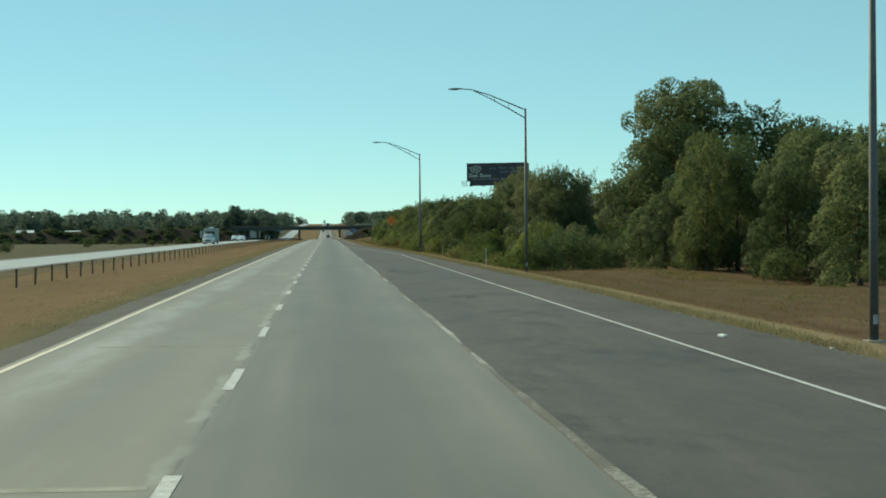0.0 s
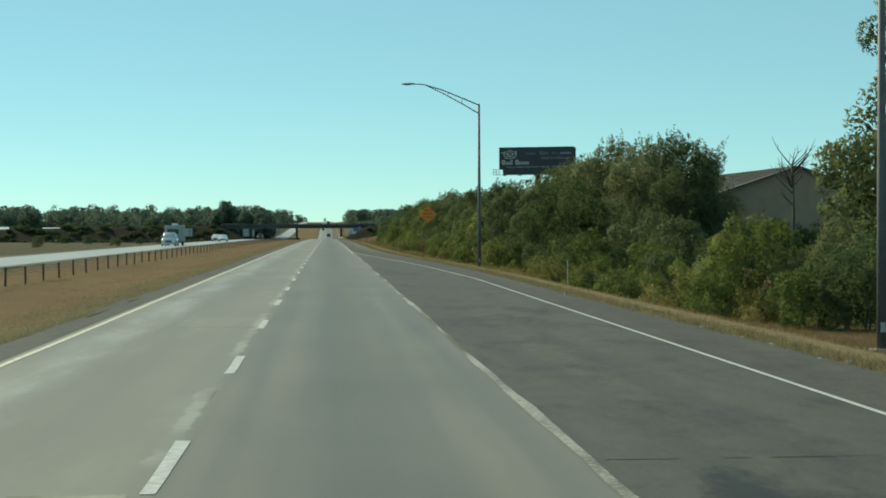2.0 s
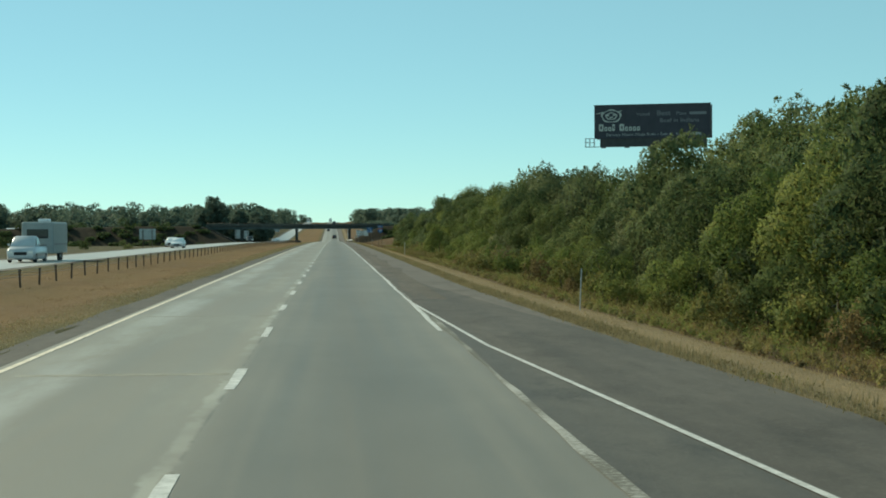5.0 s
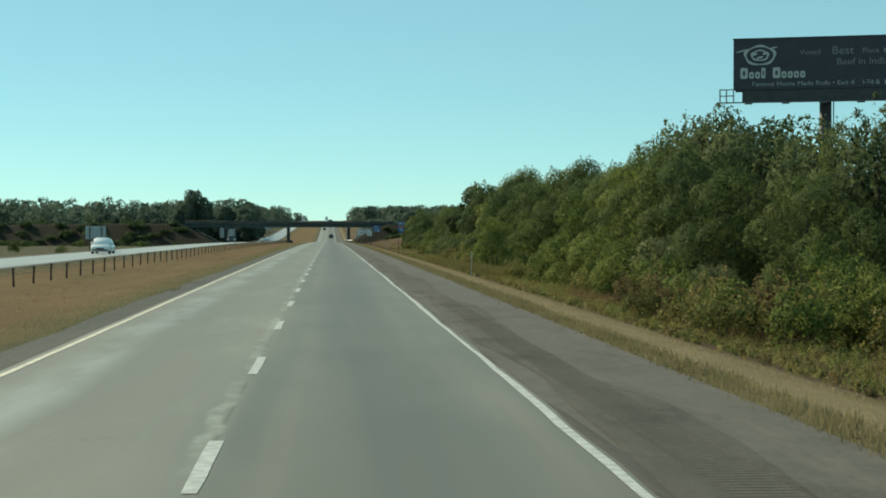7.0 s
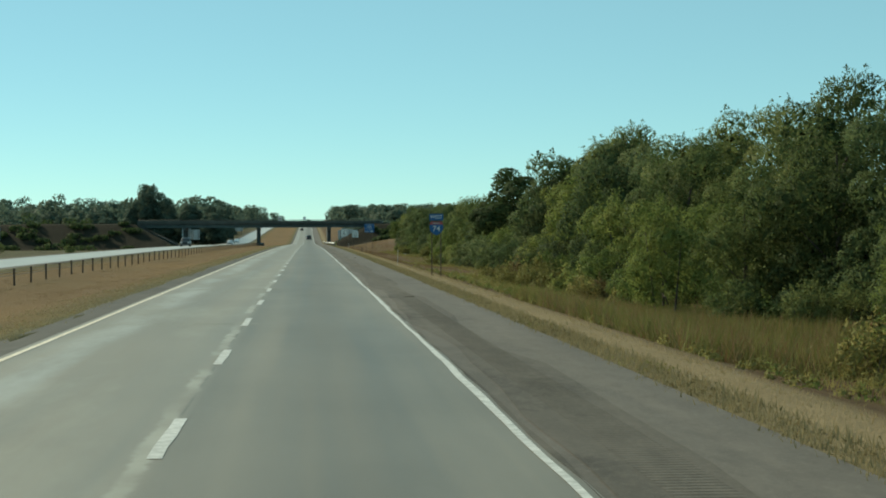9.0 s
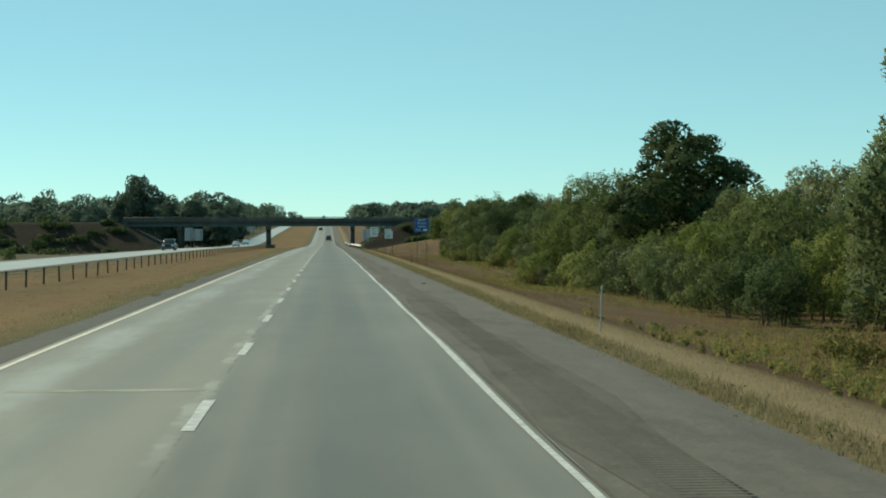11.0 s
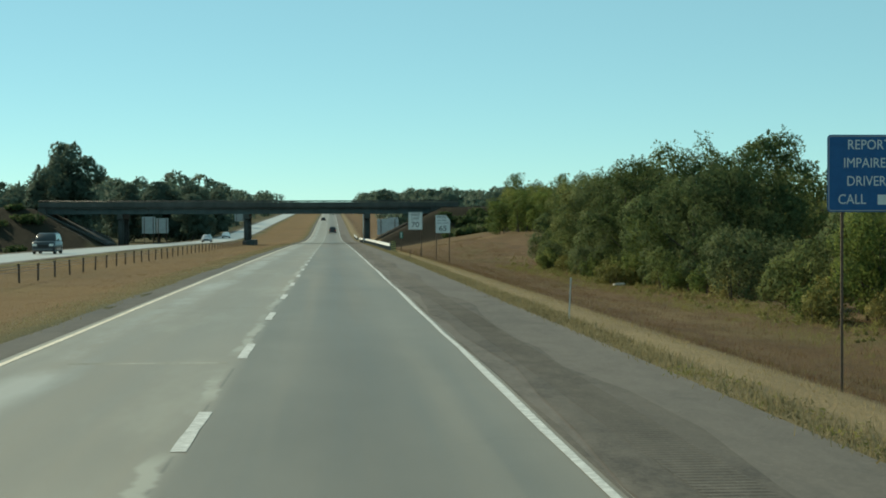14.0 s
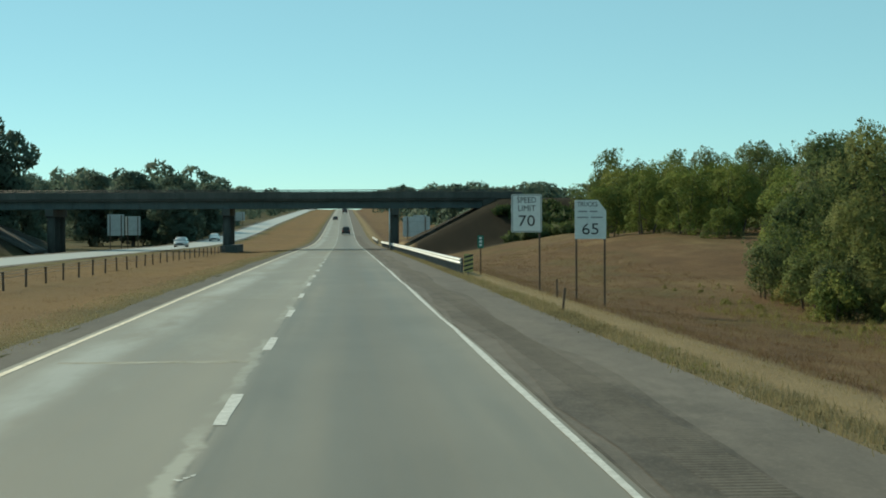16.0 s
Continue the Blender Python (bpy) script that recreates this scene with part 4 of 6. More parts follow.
        if rng.random() < 0.3:
            add("back", x0 + 9 + rng.uniform(-1.5, 2), y + 1, hh / 10 * rng.uniform(0.9, 1.05))
        y += rng.uniform(4.9, 6.9)
    add("back", 33.5, 402, 1.12), add("back", 29.0, 398, 0.95), add("mid", 22.6, 463, 1.18, 1.0, 1), add("mid", 20.8, 474, 1.1, 1.0, 1), add("back", 24.6, 480, 1.05, 1.0, 1)
    # bushes at its foot, thick in places and missing in others
    for x, y, sc, i in ((15.4, 357, 0.98, 2), (16.6, 362.5, 1.08, 2), (15.2, 368.5, 0.9, 2), (17.6, 368, 1.1, 0), (17.4, 352, 1.0, 1), (15.9, 377.5, 0.92, 2), (17.4, 382, 0.9, 0), (14.4, 374.5, 0.7, 2),
                        (15.2, 418, 0.72, 2), (16.8, 424, 0.9, 0), (16.2, 432, 0.8, 2), (17.6, 440, 1.0, 0), (16.0, 448, 0.72, 2), (17.4, 456, 0.95, 1), (17.0, 466, 0.8, 0), (16.6, 338, 0.7, 1), (17.8, 327, 0.9, 2),
                        (16.4, 318, 0.8, 2), (18.0, 311, 1.0, 0), (15.8, 303, 0.72, 2), (17.2, 296, 0.95, 0), (15.2, 289, 0.8, 2), (16.4, 282, 0.9, 1), (14.9, 275, 0.75, 2), (16.6, 268, 0.95, 0), (15.4, 261, 0.85, 2),
                        (17.0, 254, 1.0, 1), (15.6, 247, 0.8, 0), (17.2, 240, 0.95, 2), (16.0, 233, 0.9, 0), (17.6, 226, 0.9, 1), (15.9, 220, 0.85, 2), (18.6, 219, 1.0, 0)):
        add("bush", x, y, sc * rng.uniform(0.92, 1.08), 1.0, i)
    add("bright", 14.6, 410, 0.66, 1.15), add("bush", 16.4, 406, 0.55, 1.0, 0)
    for k in range(70):
        y = rng.uniform(215, 470)
        if not 386 < y < 414:
            add("shrub", rng.uniform(13.0, 16.5), y, rng.uniform(0.5, 1.1), 1.0, rng.choice([0, 0, 1, 1, 2]) if not 326 < y < 350 else 2)
    for k in range(34):
        y = rng.uniform(318, 352)
        add("shrub", rng.uniform(11.8, 16.5), y, rng.uniform(0.6, 1.15), 1.0, rng.choice([0, 2, 2, 1]))
    for x, y, sc, i in ((14.2, 331, 0.6, 2), (14.8, 336, 0.55, 1), (13.6, 326, 0.55, 2), (15.6, 343, 0.8, 2), (14.6, 349, 0.75, 2)):
        add("bush", x, y, sc, 1.0, i)
    # lower growth where the hedge ends
    y = 486.0
    while y < 540:
        x0 = float(np.interp(y, [486, 510, 540], [20.4, 20.6, 20.8]))
        hh = float(np.interp(y, [486, 500, 522, 540], [7.4, 7.0, 6.8, 7.6]))
        add(rng.choice(["bright", "mid"]), x0 + rng.uniform(0, 1.2), y, 0.105 * hh * rng.uniform(0.8, 1.0))
        add("mid", x0 + 5.0, y + 2, 0.11 * hh * rng.uniform(0.9, 1.05))
        add("bush", x0 - 2.6, y + 1, rng.uniform(0.7, 1.0))
        y += rng.uniform(4.6, 6.0)
    for k in range(9):
        add(rng.choice(["bush", "shrub"]), rng.uniform(17, 20), rng.uniform(386, 412), rng.uniform(0.42, 0.7), 1.0, rng.choice([0, 1]))
    for k in range(10):
        add("bush", 36.5 + 1.7 * k + rng.uniform(-0.5, 0.5), 226 + 1.0 * k + rng.uniform(-1, 1), rng.uniform(1.05, 1.4))
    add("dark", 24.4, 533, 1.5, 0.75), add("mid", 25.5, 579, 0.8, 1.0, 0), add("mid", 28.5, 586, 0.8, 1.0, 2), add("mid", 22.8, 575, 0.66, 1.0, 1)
    # past the gap: separate clumps on the lower ground
    for k, x, y, sc, i in (("near", 21.2, 547, 0.97, 0), ("near", 21.4, 556.5, 0.95, 0), ("mid", 24.4, 552, 0.98, 0), ("bright", 19.4, 551, 0.9, 0), ("bright", 19.6, 561.5, 0.8, 1), ("mid", 23.0, 563, 0.72, 2), ("bush", 18.2, 557, 0.8, 2), ("bush", 20.6, 568, 0.9, 0), ("mid", 27.5, 560, 0.8, 1),
                           ("near", 23.6, 600, 0.74, 2), ("mid", 26.5, 604, 0.78, 0), ("mid", 24.0, 609.5, 0.72, 1), ("bright", 21.6, 603, 0.8, 0), ("mid", 29.5, 600, 0.8, 2), ("bush", 21.2, 595.5, 0.8, 1), ("bush", 20.6, 611, 0.9, 0), ("bush", 26.0, 592, 0.9, 2),
                           ("bush", 20.6, 621, 1.1, 1), ("bush", 22.8, 619.5, 0.95, 1), ("mid", 26.5, 621, 0.62, 2),
                           ("near", 22.6, 631, 0.84, 2), ("near", 22.4, 639.5, 1.02, 2), ("mid", 25.5, 636, 1.02, 1), ("mid", 25.2, 644, 0.86, 1), ("bush", 20.0, 634.5, 0.75, 0), ("bright", 20.4, 643, 0.72, 1), ("mid", 28.5, 640, 0.86, 0), ("bush", 21.6, 648, 0.8, 0),
                           ("near", 21.8, 658, 0.94, 0), ("near", 21.8, 667, 0.9, 2), ("mid", 24.8, 663, 0.95, 1), ("bush", 19.5, 661.5, 0.72, 1), ("bright", 23.6, 671, 0.86, 0), ("mid", 27.8, 664, 0.82, 3),
                           ("near", 22.0, 683, 0.84, 0), ("near", 23.0, 690.5, 0.88, 2), ("mid", 25.8, 687, 0.92, 1), ("bush", 19.9, 682, 0.72, 1), ("bush", 20.6, 688, 0.9, 0), ("bright", 24.2, 697, 0.85, 0), ("mid", 28.6, 690, 0.84, 1),
                           ("bright", 22.9, 757, 0.82, 0), ("bright", 25.2, 752, 0.9, 1), ("bright", 27.6, 748, 0.95, 0), ("bright", 30.4, 744, 0.92, 1), ("bright", 33, 734, 1.0, 0), ("bright", 28.0, 760, 1.0, 1), ("bright", 31.4, 755, 1.02, 0), ("bright", 25.8, 770, 1.0, 1), ("bright", 30.4, 772, 1.05, 0),
                           ("bush", 29.0, 741, 0.8, 2), ("mid", 34.5, 746, 0.74, 0), ("mid", 36, 758, 0.8, 1), ("back", 39, 738, 0.78, 0), ("back", 41, 755, 0.85, 1), ("back", 37, 716, 0.78, 0), ("mid", 33, 714, 0.74, 0),
                           ("back", 34, 702, 0.78, 1), ("back", 38, 690, 0.8, 0), ("back", 34, 676, 0.78, 1), ("back", 33, 655, 0.8, 0), ("back", 33, 640, 0.82, 1), ("back", 35, 618, 0.78, 2), ("back", 33, 596, 0.74, 0), ("back", 31, 578, 0.66, 1), ("back", 33, 560, 0.74, 0), ("mid", 25.2, 703, 0.7, 2), ("bright", 27.0, 712, 0.95, 0), ("bright", 28.6, 722, 0.9, 1), ("bush", 23.0, 701, 0.9, 2), ("bush", 25.0, 709, 0.8, 1), ("bush", 20.2, 694, 0.8, 1),
                           ("back", 29.2, 796, 0.9, 0), ("back", 32.4, 800, 0.8, 2), ("back", 36.2, 797, 0.86, 0), ("back", 40.5, 796, 0.9, 2), ("back", 45.0, 798, 0.95, 0), ("back", 50.5, 796, 0.95, 2)):
        add(k, x, y, sc, 1.0, i)
    # ragged skirts of low growth round the clumps
    for k, i, x, y, sc, tall in list(spots):
        if 540 < y < 702 and x < 24 and k in ("near", "mid", "bright"):
            for q in range(3):
                add("shrub", x - rng.uniform(1.4, 2.9), y + rng.uniform(-3, 3), rng.uniform(0.5, 1.0), 1.0, rng.choice([0, 1, 1]))
    for x, y, sc in ((17.4, 548, 0.5), (18.8, 541, 0.7), (19.4, 535, 0.75), (19.2, 528, 0.7)):
        add("bush", x, y, sc), add("shrub", x - 0.9, y + 2.1, 0.8, 1.0, 0)
    for k in range(14):
        y = rng.uniform(546, 700)
        add("shrub", rng.uniform(20.0, 23) - (0.6 if 590 < y < 640 else 0), y, rng.uniform(0.5, 0.9), 1.0, rng.choice([0, 0, 1]))
    for k, i, x, y, s, tall in spots:
        if k == "back" and 384 < y < 482 and x < 36:
            k, i, s = "near", (2 if i == 1 else 0), s * 1.12
        if k in ("mid", "bright") and y > 330 and x - float(edge_r(y)) < 13.6:
            k, i = "near", 1 if k == "bright" else (2 if i == 1 else 0)
        tagged(plant(TREES[k][i], x, y, s, rng.uniform(0, 360), tall), group="roadside thicket")


def plant_left():
    rng = random.Random(9)
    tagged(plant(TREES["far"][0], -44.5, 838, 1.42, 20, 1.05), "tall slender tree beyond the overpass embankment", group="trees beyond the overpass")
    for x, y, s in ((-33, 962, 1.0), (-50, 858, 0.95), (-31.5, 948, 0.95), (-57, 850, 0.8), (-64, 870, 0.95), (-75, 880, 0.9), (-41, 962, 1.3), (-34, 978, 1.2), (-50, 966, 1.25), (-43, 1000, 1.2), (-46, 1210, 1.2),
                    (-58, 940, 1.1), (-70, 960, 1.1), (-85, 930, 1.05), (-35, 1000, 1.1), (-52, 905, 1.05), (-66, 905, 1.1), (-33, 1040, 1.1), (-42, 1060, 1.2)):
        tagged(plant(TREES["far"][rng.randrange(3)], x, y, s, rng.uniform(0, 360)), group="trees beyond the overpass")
    for x, y, s in ((-62, 452, 0.85), (-47, 468, 0.6), (-38, 520, 0.5), (-52, 560, 0.7), (-70, 585, 0.9), (-41, 655, 0.6), (-60, 690, 0.7), (-75, 330, 0.8),
                    (-55, 300, 0.7), (-90, 420, 1.0), (-100, 500, 1.1), (-85, 640, 0.9), (-130, 620, 1.0)):
        tagged(plant(TREES["bush"][rng.randrange(2)], x, y, s, rng.uniform(0, 360)), "scrubby olive bush standing alone in the dry field", group="field bushes")


def far_woods():
    """Belts of distant woodland, each one joined object."""
    rng = np.random.RandomState(5)

    def belt(name, label, places, size=0.72, fine=620, mat=L_FAR_HAZE):
        pts, ways, sizes = [], [], []
        for x, y, h, w in places:
            n = int(np.clip(fine * 900 / max(500, y), 60, fine))
            k = 16
            c = np.stack([rng.uniform(-.42, .42, k) * w, rng.uniform(-.35, .35, k) * w, h * rng.uniform(0.06, 0.82, k)], 1)
            c[:, :2] *= (1.05 - 0.62 * c[:, 2:] / h)
            r = np.minimum(w * rng.uniform(.15, .27, k), (h - c[:, 2]) * 1.05 + 0.3)
            d0 = c / np.linalg.norm(c, axis=1)[:, None]
            at = np.array([x, y, float(ground_z(x, y))])
            for m, deep, rad, sz in ((n, 0.8, (0.82, 1.07), size), (n // 3, 0.6, (0.74, 0.88), size * 1.9)):
                p, o = shell(rng, (c, r, d0), m, deep, rad, 0.3, 0.9)
                pts.append(p + at)
                ways.append(o)
                sizes.append(np.full(len(p), sz))
        me = leaf_mesh(name, np.concatenate(pts), np.concatenate(sizes), mat, rng, np.concatenate(ways), 0.04)
        tagged(new(name, me), label, "woods", kind="stuff")

    left = []
    for i in range(330):
        x = -rng.uniform(40, 420)
        y = 1010 + rng.uniform(0, 1) ** 1.4 * 240 + 0.12 * abs(x)
        left.append((x, y, rng.uniform(13, 21), rng.uniform(10, 16)))
    for i in range(90):
        y = rng.uniform(1050, 1900)
        left.append((-rng.uniform(38, 95), y, rng.uniform(12, 17), rng.uniform(9, 14)))
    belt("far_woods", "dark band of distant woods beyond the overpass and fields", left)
    right = []
    for i in range(210):
        y = rng.uniform(880, 1900)
        x = 23 + rng.uniform(0, 1) ** 1.5 * 170 + max(0, (1100 - y)) * 0.02
        right.append((x, y, rng.uniform(10, 14) * (0.42 if y < 1150 else 0.9), rng.uniform(9, 14)))
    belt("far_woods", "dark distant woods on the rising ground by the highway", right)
    scrub = [(-rng.uniform(46, 330), rng.uniform(770, 806), rng.uniform(0.7, 1.8), rng.uniform(3, 7)) for _ in range(18)]
    scrub += [(rng.uniform(19, 34), rng.uniform(796, 812), rng.uniform(0.4, 0.8), rng.uniform(1.4, 2.8)) for _ in range(90)]
    scrub += [(-rng.uniform(45, 300), rng.uniform(799, 813), rng.uniform(0.5, 1.1), rng.uniform(3, 6)) for _ in range(150)]
    scrub += [(-rng.uniform(60, 360), rng.uniform(640, 770), rng.uniform(0.8, 2.2), rng.uniform(3, 7)) for _ in range(16)]
    scrub += [(rng.uniform(24, 110), rng.uniform(797, 808), rng.uniform(1.0, 2.2), rng.uniform(3, 6)) for _ in range(110)]
    scrub += [(-rng.uniform(46, 250), rng.uniform(828, 850), rng.uniform(3, 6.5), rng.uniform(4, 8)) for _ in range(80)]
    scrub += [(rng.uniform(26, 150), rng.uniform(830, 850), rng.uniform(1.8, 3.6), rng.uniform(4, 8)) for _ in range(60)]
    belt("scrub", "dark brush covering the overpass embankments", scrub, 0.36, 190, L_DARK)
    top = [(rng.uniform(-220, 220), rng.uniform(2100, 2350), rng.uniform(9, 14), rng.uniform(10, 16)) for _ in range(80)]
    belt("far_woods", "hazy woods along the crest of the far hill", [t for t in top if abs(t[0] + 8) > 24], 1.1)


make_prototypes()
plant_right()
plant_left()
far_woods()
for kind in TREES.values():
    for proto in kind:
        for o in (*proto.children_recursive, proto):
            bpy.data.objects.remove(o)

# ---- overpass ----


def make_overpass():
    y0, y1 = BRIDGE_Y - 5.2, BRIDGE_Y + 5.2
    zb = 2.50
    top = BRIDGE_Z
    root = thing("overpass", "dark steel-girder highway overpass on concrete piers", "bridge", kind="structure")
    x0, x1 = -45.0, 22.0
    part("deck", box(bmesh.new(), x0, x1, y0, y1, top - 0.22, top, 0.03), M_DARK_CONCRETE, root, "dark concrete bridge deck")
    for y in (y0 + 0.7, BRIDGE_Y - 1.6, BRIDGE_Y + 1.6, y1 - 0.7):
        bm = bmesh.new()
        box(bm, x0 + 0.4, x1 - 0.4, y - 0.015, y + 0.015, zb, top - 0.222)
        box(bm, x0 + 0.4, x1 - 0.4, y - 0.2, y + 0.2, zb - 0.03, zb)
        x = x0 + 2
        while x < x1:
            box(bm, x - 0.01, x + 0.01, y - 0.17, y - 0.016, zb + 0.01, top - 0.23)
            x += 1.9
        part("girder", bm, M_GIRDER, root, "faded green steel plate girder")
    for y, s in ((y0, -1), (y1, 1)):
        bm = bmesh.new()
        box(bm, x0, x1, y - 0.16, y + 0.16, top + 0.004, top + 0.78, 0.04)
        part("parapet", bm, M_DARK_CONCRETE, root, "weathered concrete parapet")
        bm = bmesh.new()
        tube(bm, [(x0, y, top + 1.02), (x1, y, top + 1.02)], [0.05, 0.05], 8)
        x = x0 + 1
        while x < x1:
            box(bm, x - 0.05, x + 0.05, y - 0.05, y + 0.05, top + 0.78, top + 1.0)
            x += 2.6
        part("railing", bm, M_BOARD_FRAME, root, "dark steel top rail")
    for x in (-32.3, -12.2, 7.3):
        g = min(float(road_z(BRIDGE_Y)) - 0.35, -2.3)
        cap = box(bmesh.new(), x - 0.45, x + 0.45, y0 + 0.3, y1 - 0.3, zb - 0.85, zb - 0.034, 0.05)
        pier = part("pier_cap", cap, M_DARK_CONCRETE, root, "dark concrete pier cap")
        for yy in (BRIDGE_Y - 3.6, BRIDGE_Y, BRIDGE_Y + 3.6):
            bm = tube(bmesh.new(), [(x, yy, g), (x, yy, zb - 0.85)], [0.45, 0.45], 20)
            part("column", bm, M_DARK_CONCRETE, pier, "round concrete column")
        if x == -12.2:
            part("crash_wall", box(bmesh.new(), x - 0.55, x + 1.35, y0 - 1.6, y1 + 0.5, g, g + 0.95, 0.08), M_DARK_CONCRETE, root, "low dark concrete crash wall round the median pier")
        part("footing", box(bmesh.new(), x - 0.7, x + 0.7, y0 + 0.6, y1 - 0.6, g - 0.2, g + 0.12, 0.04), M_CONCRETE, root)
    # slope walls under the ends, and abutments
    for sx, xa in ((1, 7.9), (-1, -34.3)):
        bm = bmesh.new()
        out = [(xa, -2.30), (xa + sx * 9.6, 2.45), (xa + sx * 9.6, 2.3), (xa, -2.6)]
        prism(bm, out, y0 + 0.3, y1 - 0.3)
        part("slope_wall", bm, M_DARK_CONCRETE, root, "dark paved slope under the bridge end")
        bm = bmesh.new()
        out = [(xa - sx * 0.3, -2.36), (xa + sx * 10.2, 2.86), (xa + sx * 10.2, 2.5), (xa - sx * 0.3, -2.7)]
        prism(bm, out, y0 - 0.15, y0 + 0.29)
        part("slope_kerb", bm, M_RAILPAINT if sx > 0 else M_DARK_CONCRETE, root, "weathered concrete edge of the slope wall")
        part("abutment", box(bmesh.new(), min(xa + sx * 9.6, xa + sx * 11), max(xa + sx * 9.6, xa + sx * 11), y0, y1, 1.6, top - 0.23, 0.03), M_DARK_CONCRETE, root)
    # pale downpipe on the pier beside the lanes
    part("downpipe", tube(bmesh.new(), [(6.62, y0 + 0.2, -2.2), (6.62, y0 + 0.2, 2.4)], [0.07, 0.07], 8), M_RAILPAINT, root, "whitish drain pipe")
    # road on the embankments, with railings
    for xa, xb in ((-190, -45.0), (22.0, 140)):
        n = 40
        xs = np.linspace(xa, xb, n)
        z = ridge(xs, np.full(n, BRIDGE_Y)) + 0.06
        z = np.where((xs > -46.5) & (xs < 23), top, z)
        v = [(x, y0 + 0.4, q) for x, q in zip(xs, z)] + [(x, y1 - 0.4, q) for x, q in zip(xs, z)]
        ap = new("approach_road", mesh_from("approach_road", v, [(i, i + 1, n + i + 1, n + i) for i in range(n - 1)], M_MERGE))
        tagged(ap, "dark asphalt approach road on the overpass embankment", "road", kind="structure")
    part("deck_road", box(bmesh.new(), x0, x1, y0 + 0.4, y1 - 0.4, top + 0.004, top + 0.05), M_MERGE, root)


def rail_z(y):
    return float(road_z(y))


def make_guardrail():
    root = thing("guardrail", "whitish steel W-beam guardrail leading to the overpass pier", "guardrail")
    path = [(6.95, 700.0), (6.9, 704), (6.86, 712), (6.85, 730), (6.85, 770), (6.85, 835), (6.9, 870)]
    ys = np.arange(700, 871, 2.0)
    xs = np.interp(ys, [p[1] for p in path], [p[0] for p in path])
    prof = [(0.0, 0.42), (-0.055, 0.46), (-0.085, 0.50), (-0.055, 0.54), (0.0, 0.58), (-0.055, 0.62), (-0.085, 0.66), (-0.055, 0.70), (0.0, 0.735)]
    v, fs = [], []
    n = len(prof)
    for y, x in zip(ys, xs):
        v += [(x + dx, y, rail_z(y) + dz) for dx, dz in prof]
    for i in range(len(ys) - 1):
        fs += [(i * n + j, i * n + j + 1, (i + 1) * n + j + 1, (i + 1) * n + j) for j in range(n - 1)]
    ob = hang(new("rail", mesh_from("rail", v, fs, M_RAILPAINT, True)), root)
    sol = ob.modifiers.new("thick", "SOLIDIFY")
    sol.thickness = 0.01
    for y in np.arange(701, 870, 3.81 / 2):
        x = float(np.interp(y, ys, xs))
        g = min(float(ground_z(x + 0.12, y)), rail_z(y)) - 0.3
        part("post", box(bmesh.new(), x + 0.012, x + 0.15, y - 0.05, y + 0.05, g, rail_z(y) + 0.72), M_DULL, root)
    # striped marker at its end
    mk = part("end_marker", box(bmesh.new(), 6.98, 7.42, 698.95, 698.98, rail_z(699) + 0.12, rail_z(699) + 0.95), M_CHEVRON, root, "yellow and black striped end marker")
    for k in range(4):
        bm = bmesh.new()
        z = rail_z(699) + 0.14 + 0.2 * k
        prism(bm, [(6.99, z), (7.41, z + 0.12), (7.41, z + 0.21), (6.99, z + 0.09)], 698.938, 698.946)
        part("stripe", bm, M_BLACK, mk)
    part("marker_post", box(bmesh.new(), 7.15, 7.23, 698.99, 699.06, rail_z(699) - 0.5, rail_z(699) + 0.9), M_DULL, root)
    # the railing along the far verge past the bridge
    far = thing("guardrail", "whitish guardrail on the curb beyond the overpass", "guardrail")
    bm = bmesh.new()
    for y in np.arange(905, 950, 6.0):
        box(bm, 6.95, 6.99, y, y + 6.01, rail_z(y) + 0.4, rail_z(y) + 0.72)
    part("rail", bm, M_RAILPAINT, far)
    for y in np.arange(905, 951, 4.0):
        part("post", box(bmesh.new(), 7.0, 7.12, y - 0.05, y + 0.05, rail_z(y) - 0.4, rail_z(y) + 0.7), M_DULL, far)


def make_cable_barrier():
    root = thing("cable_barrier", "median cable barrier of slim rusty posts", "barrier")
    fence_x = lambda y: -12.0
    bm = box(bmesh.new(), -0.045, 0.045, -0.035, 0.035, -0.4, 0.78, 0.008)
    box(bm, -0.055, 0.055, -0.045, 0.045, 0.7, 0.79)
    first = part("post", bm, M_RUST, root)
    me = first.data
    bpy.data.objects.remove(first)
    r = random.Random(3)
    y = 31.0
    while y < 812:
        x = fence_x(y)
        ob = hang(new("post", me), root)
        ob.matrix_basis = pose(x, y, float(ground_z(x, y)), r.uniform(-2.5, 2.5), r.uniform(-2.5, 2.5), r.uniform(-6, 6))
        y += 4.72
    for h in (0.5, 0.64, 0.75):
        pts = [(fence_x(q), q, float(ground_z(fence_x(q), q)) + h) for q in np.arange(28, 815, 9.0)]
        part("cable", tube(bmesh.new(), pts, [0.010] * len(pts), 4), M_DULL, root)


# ---- lamps ----


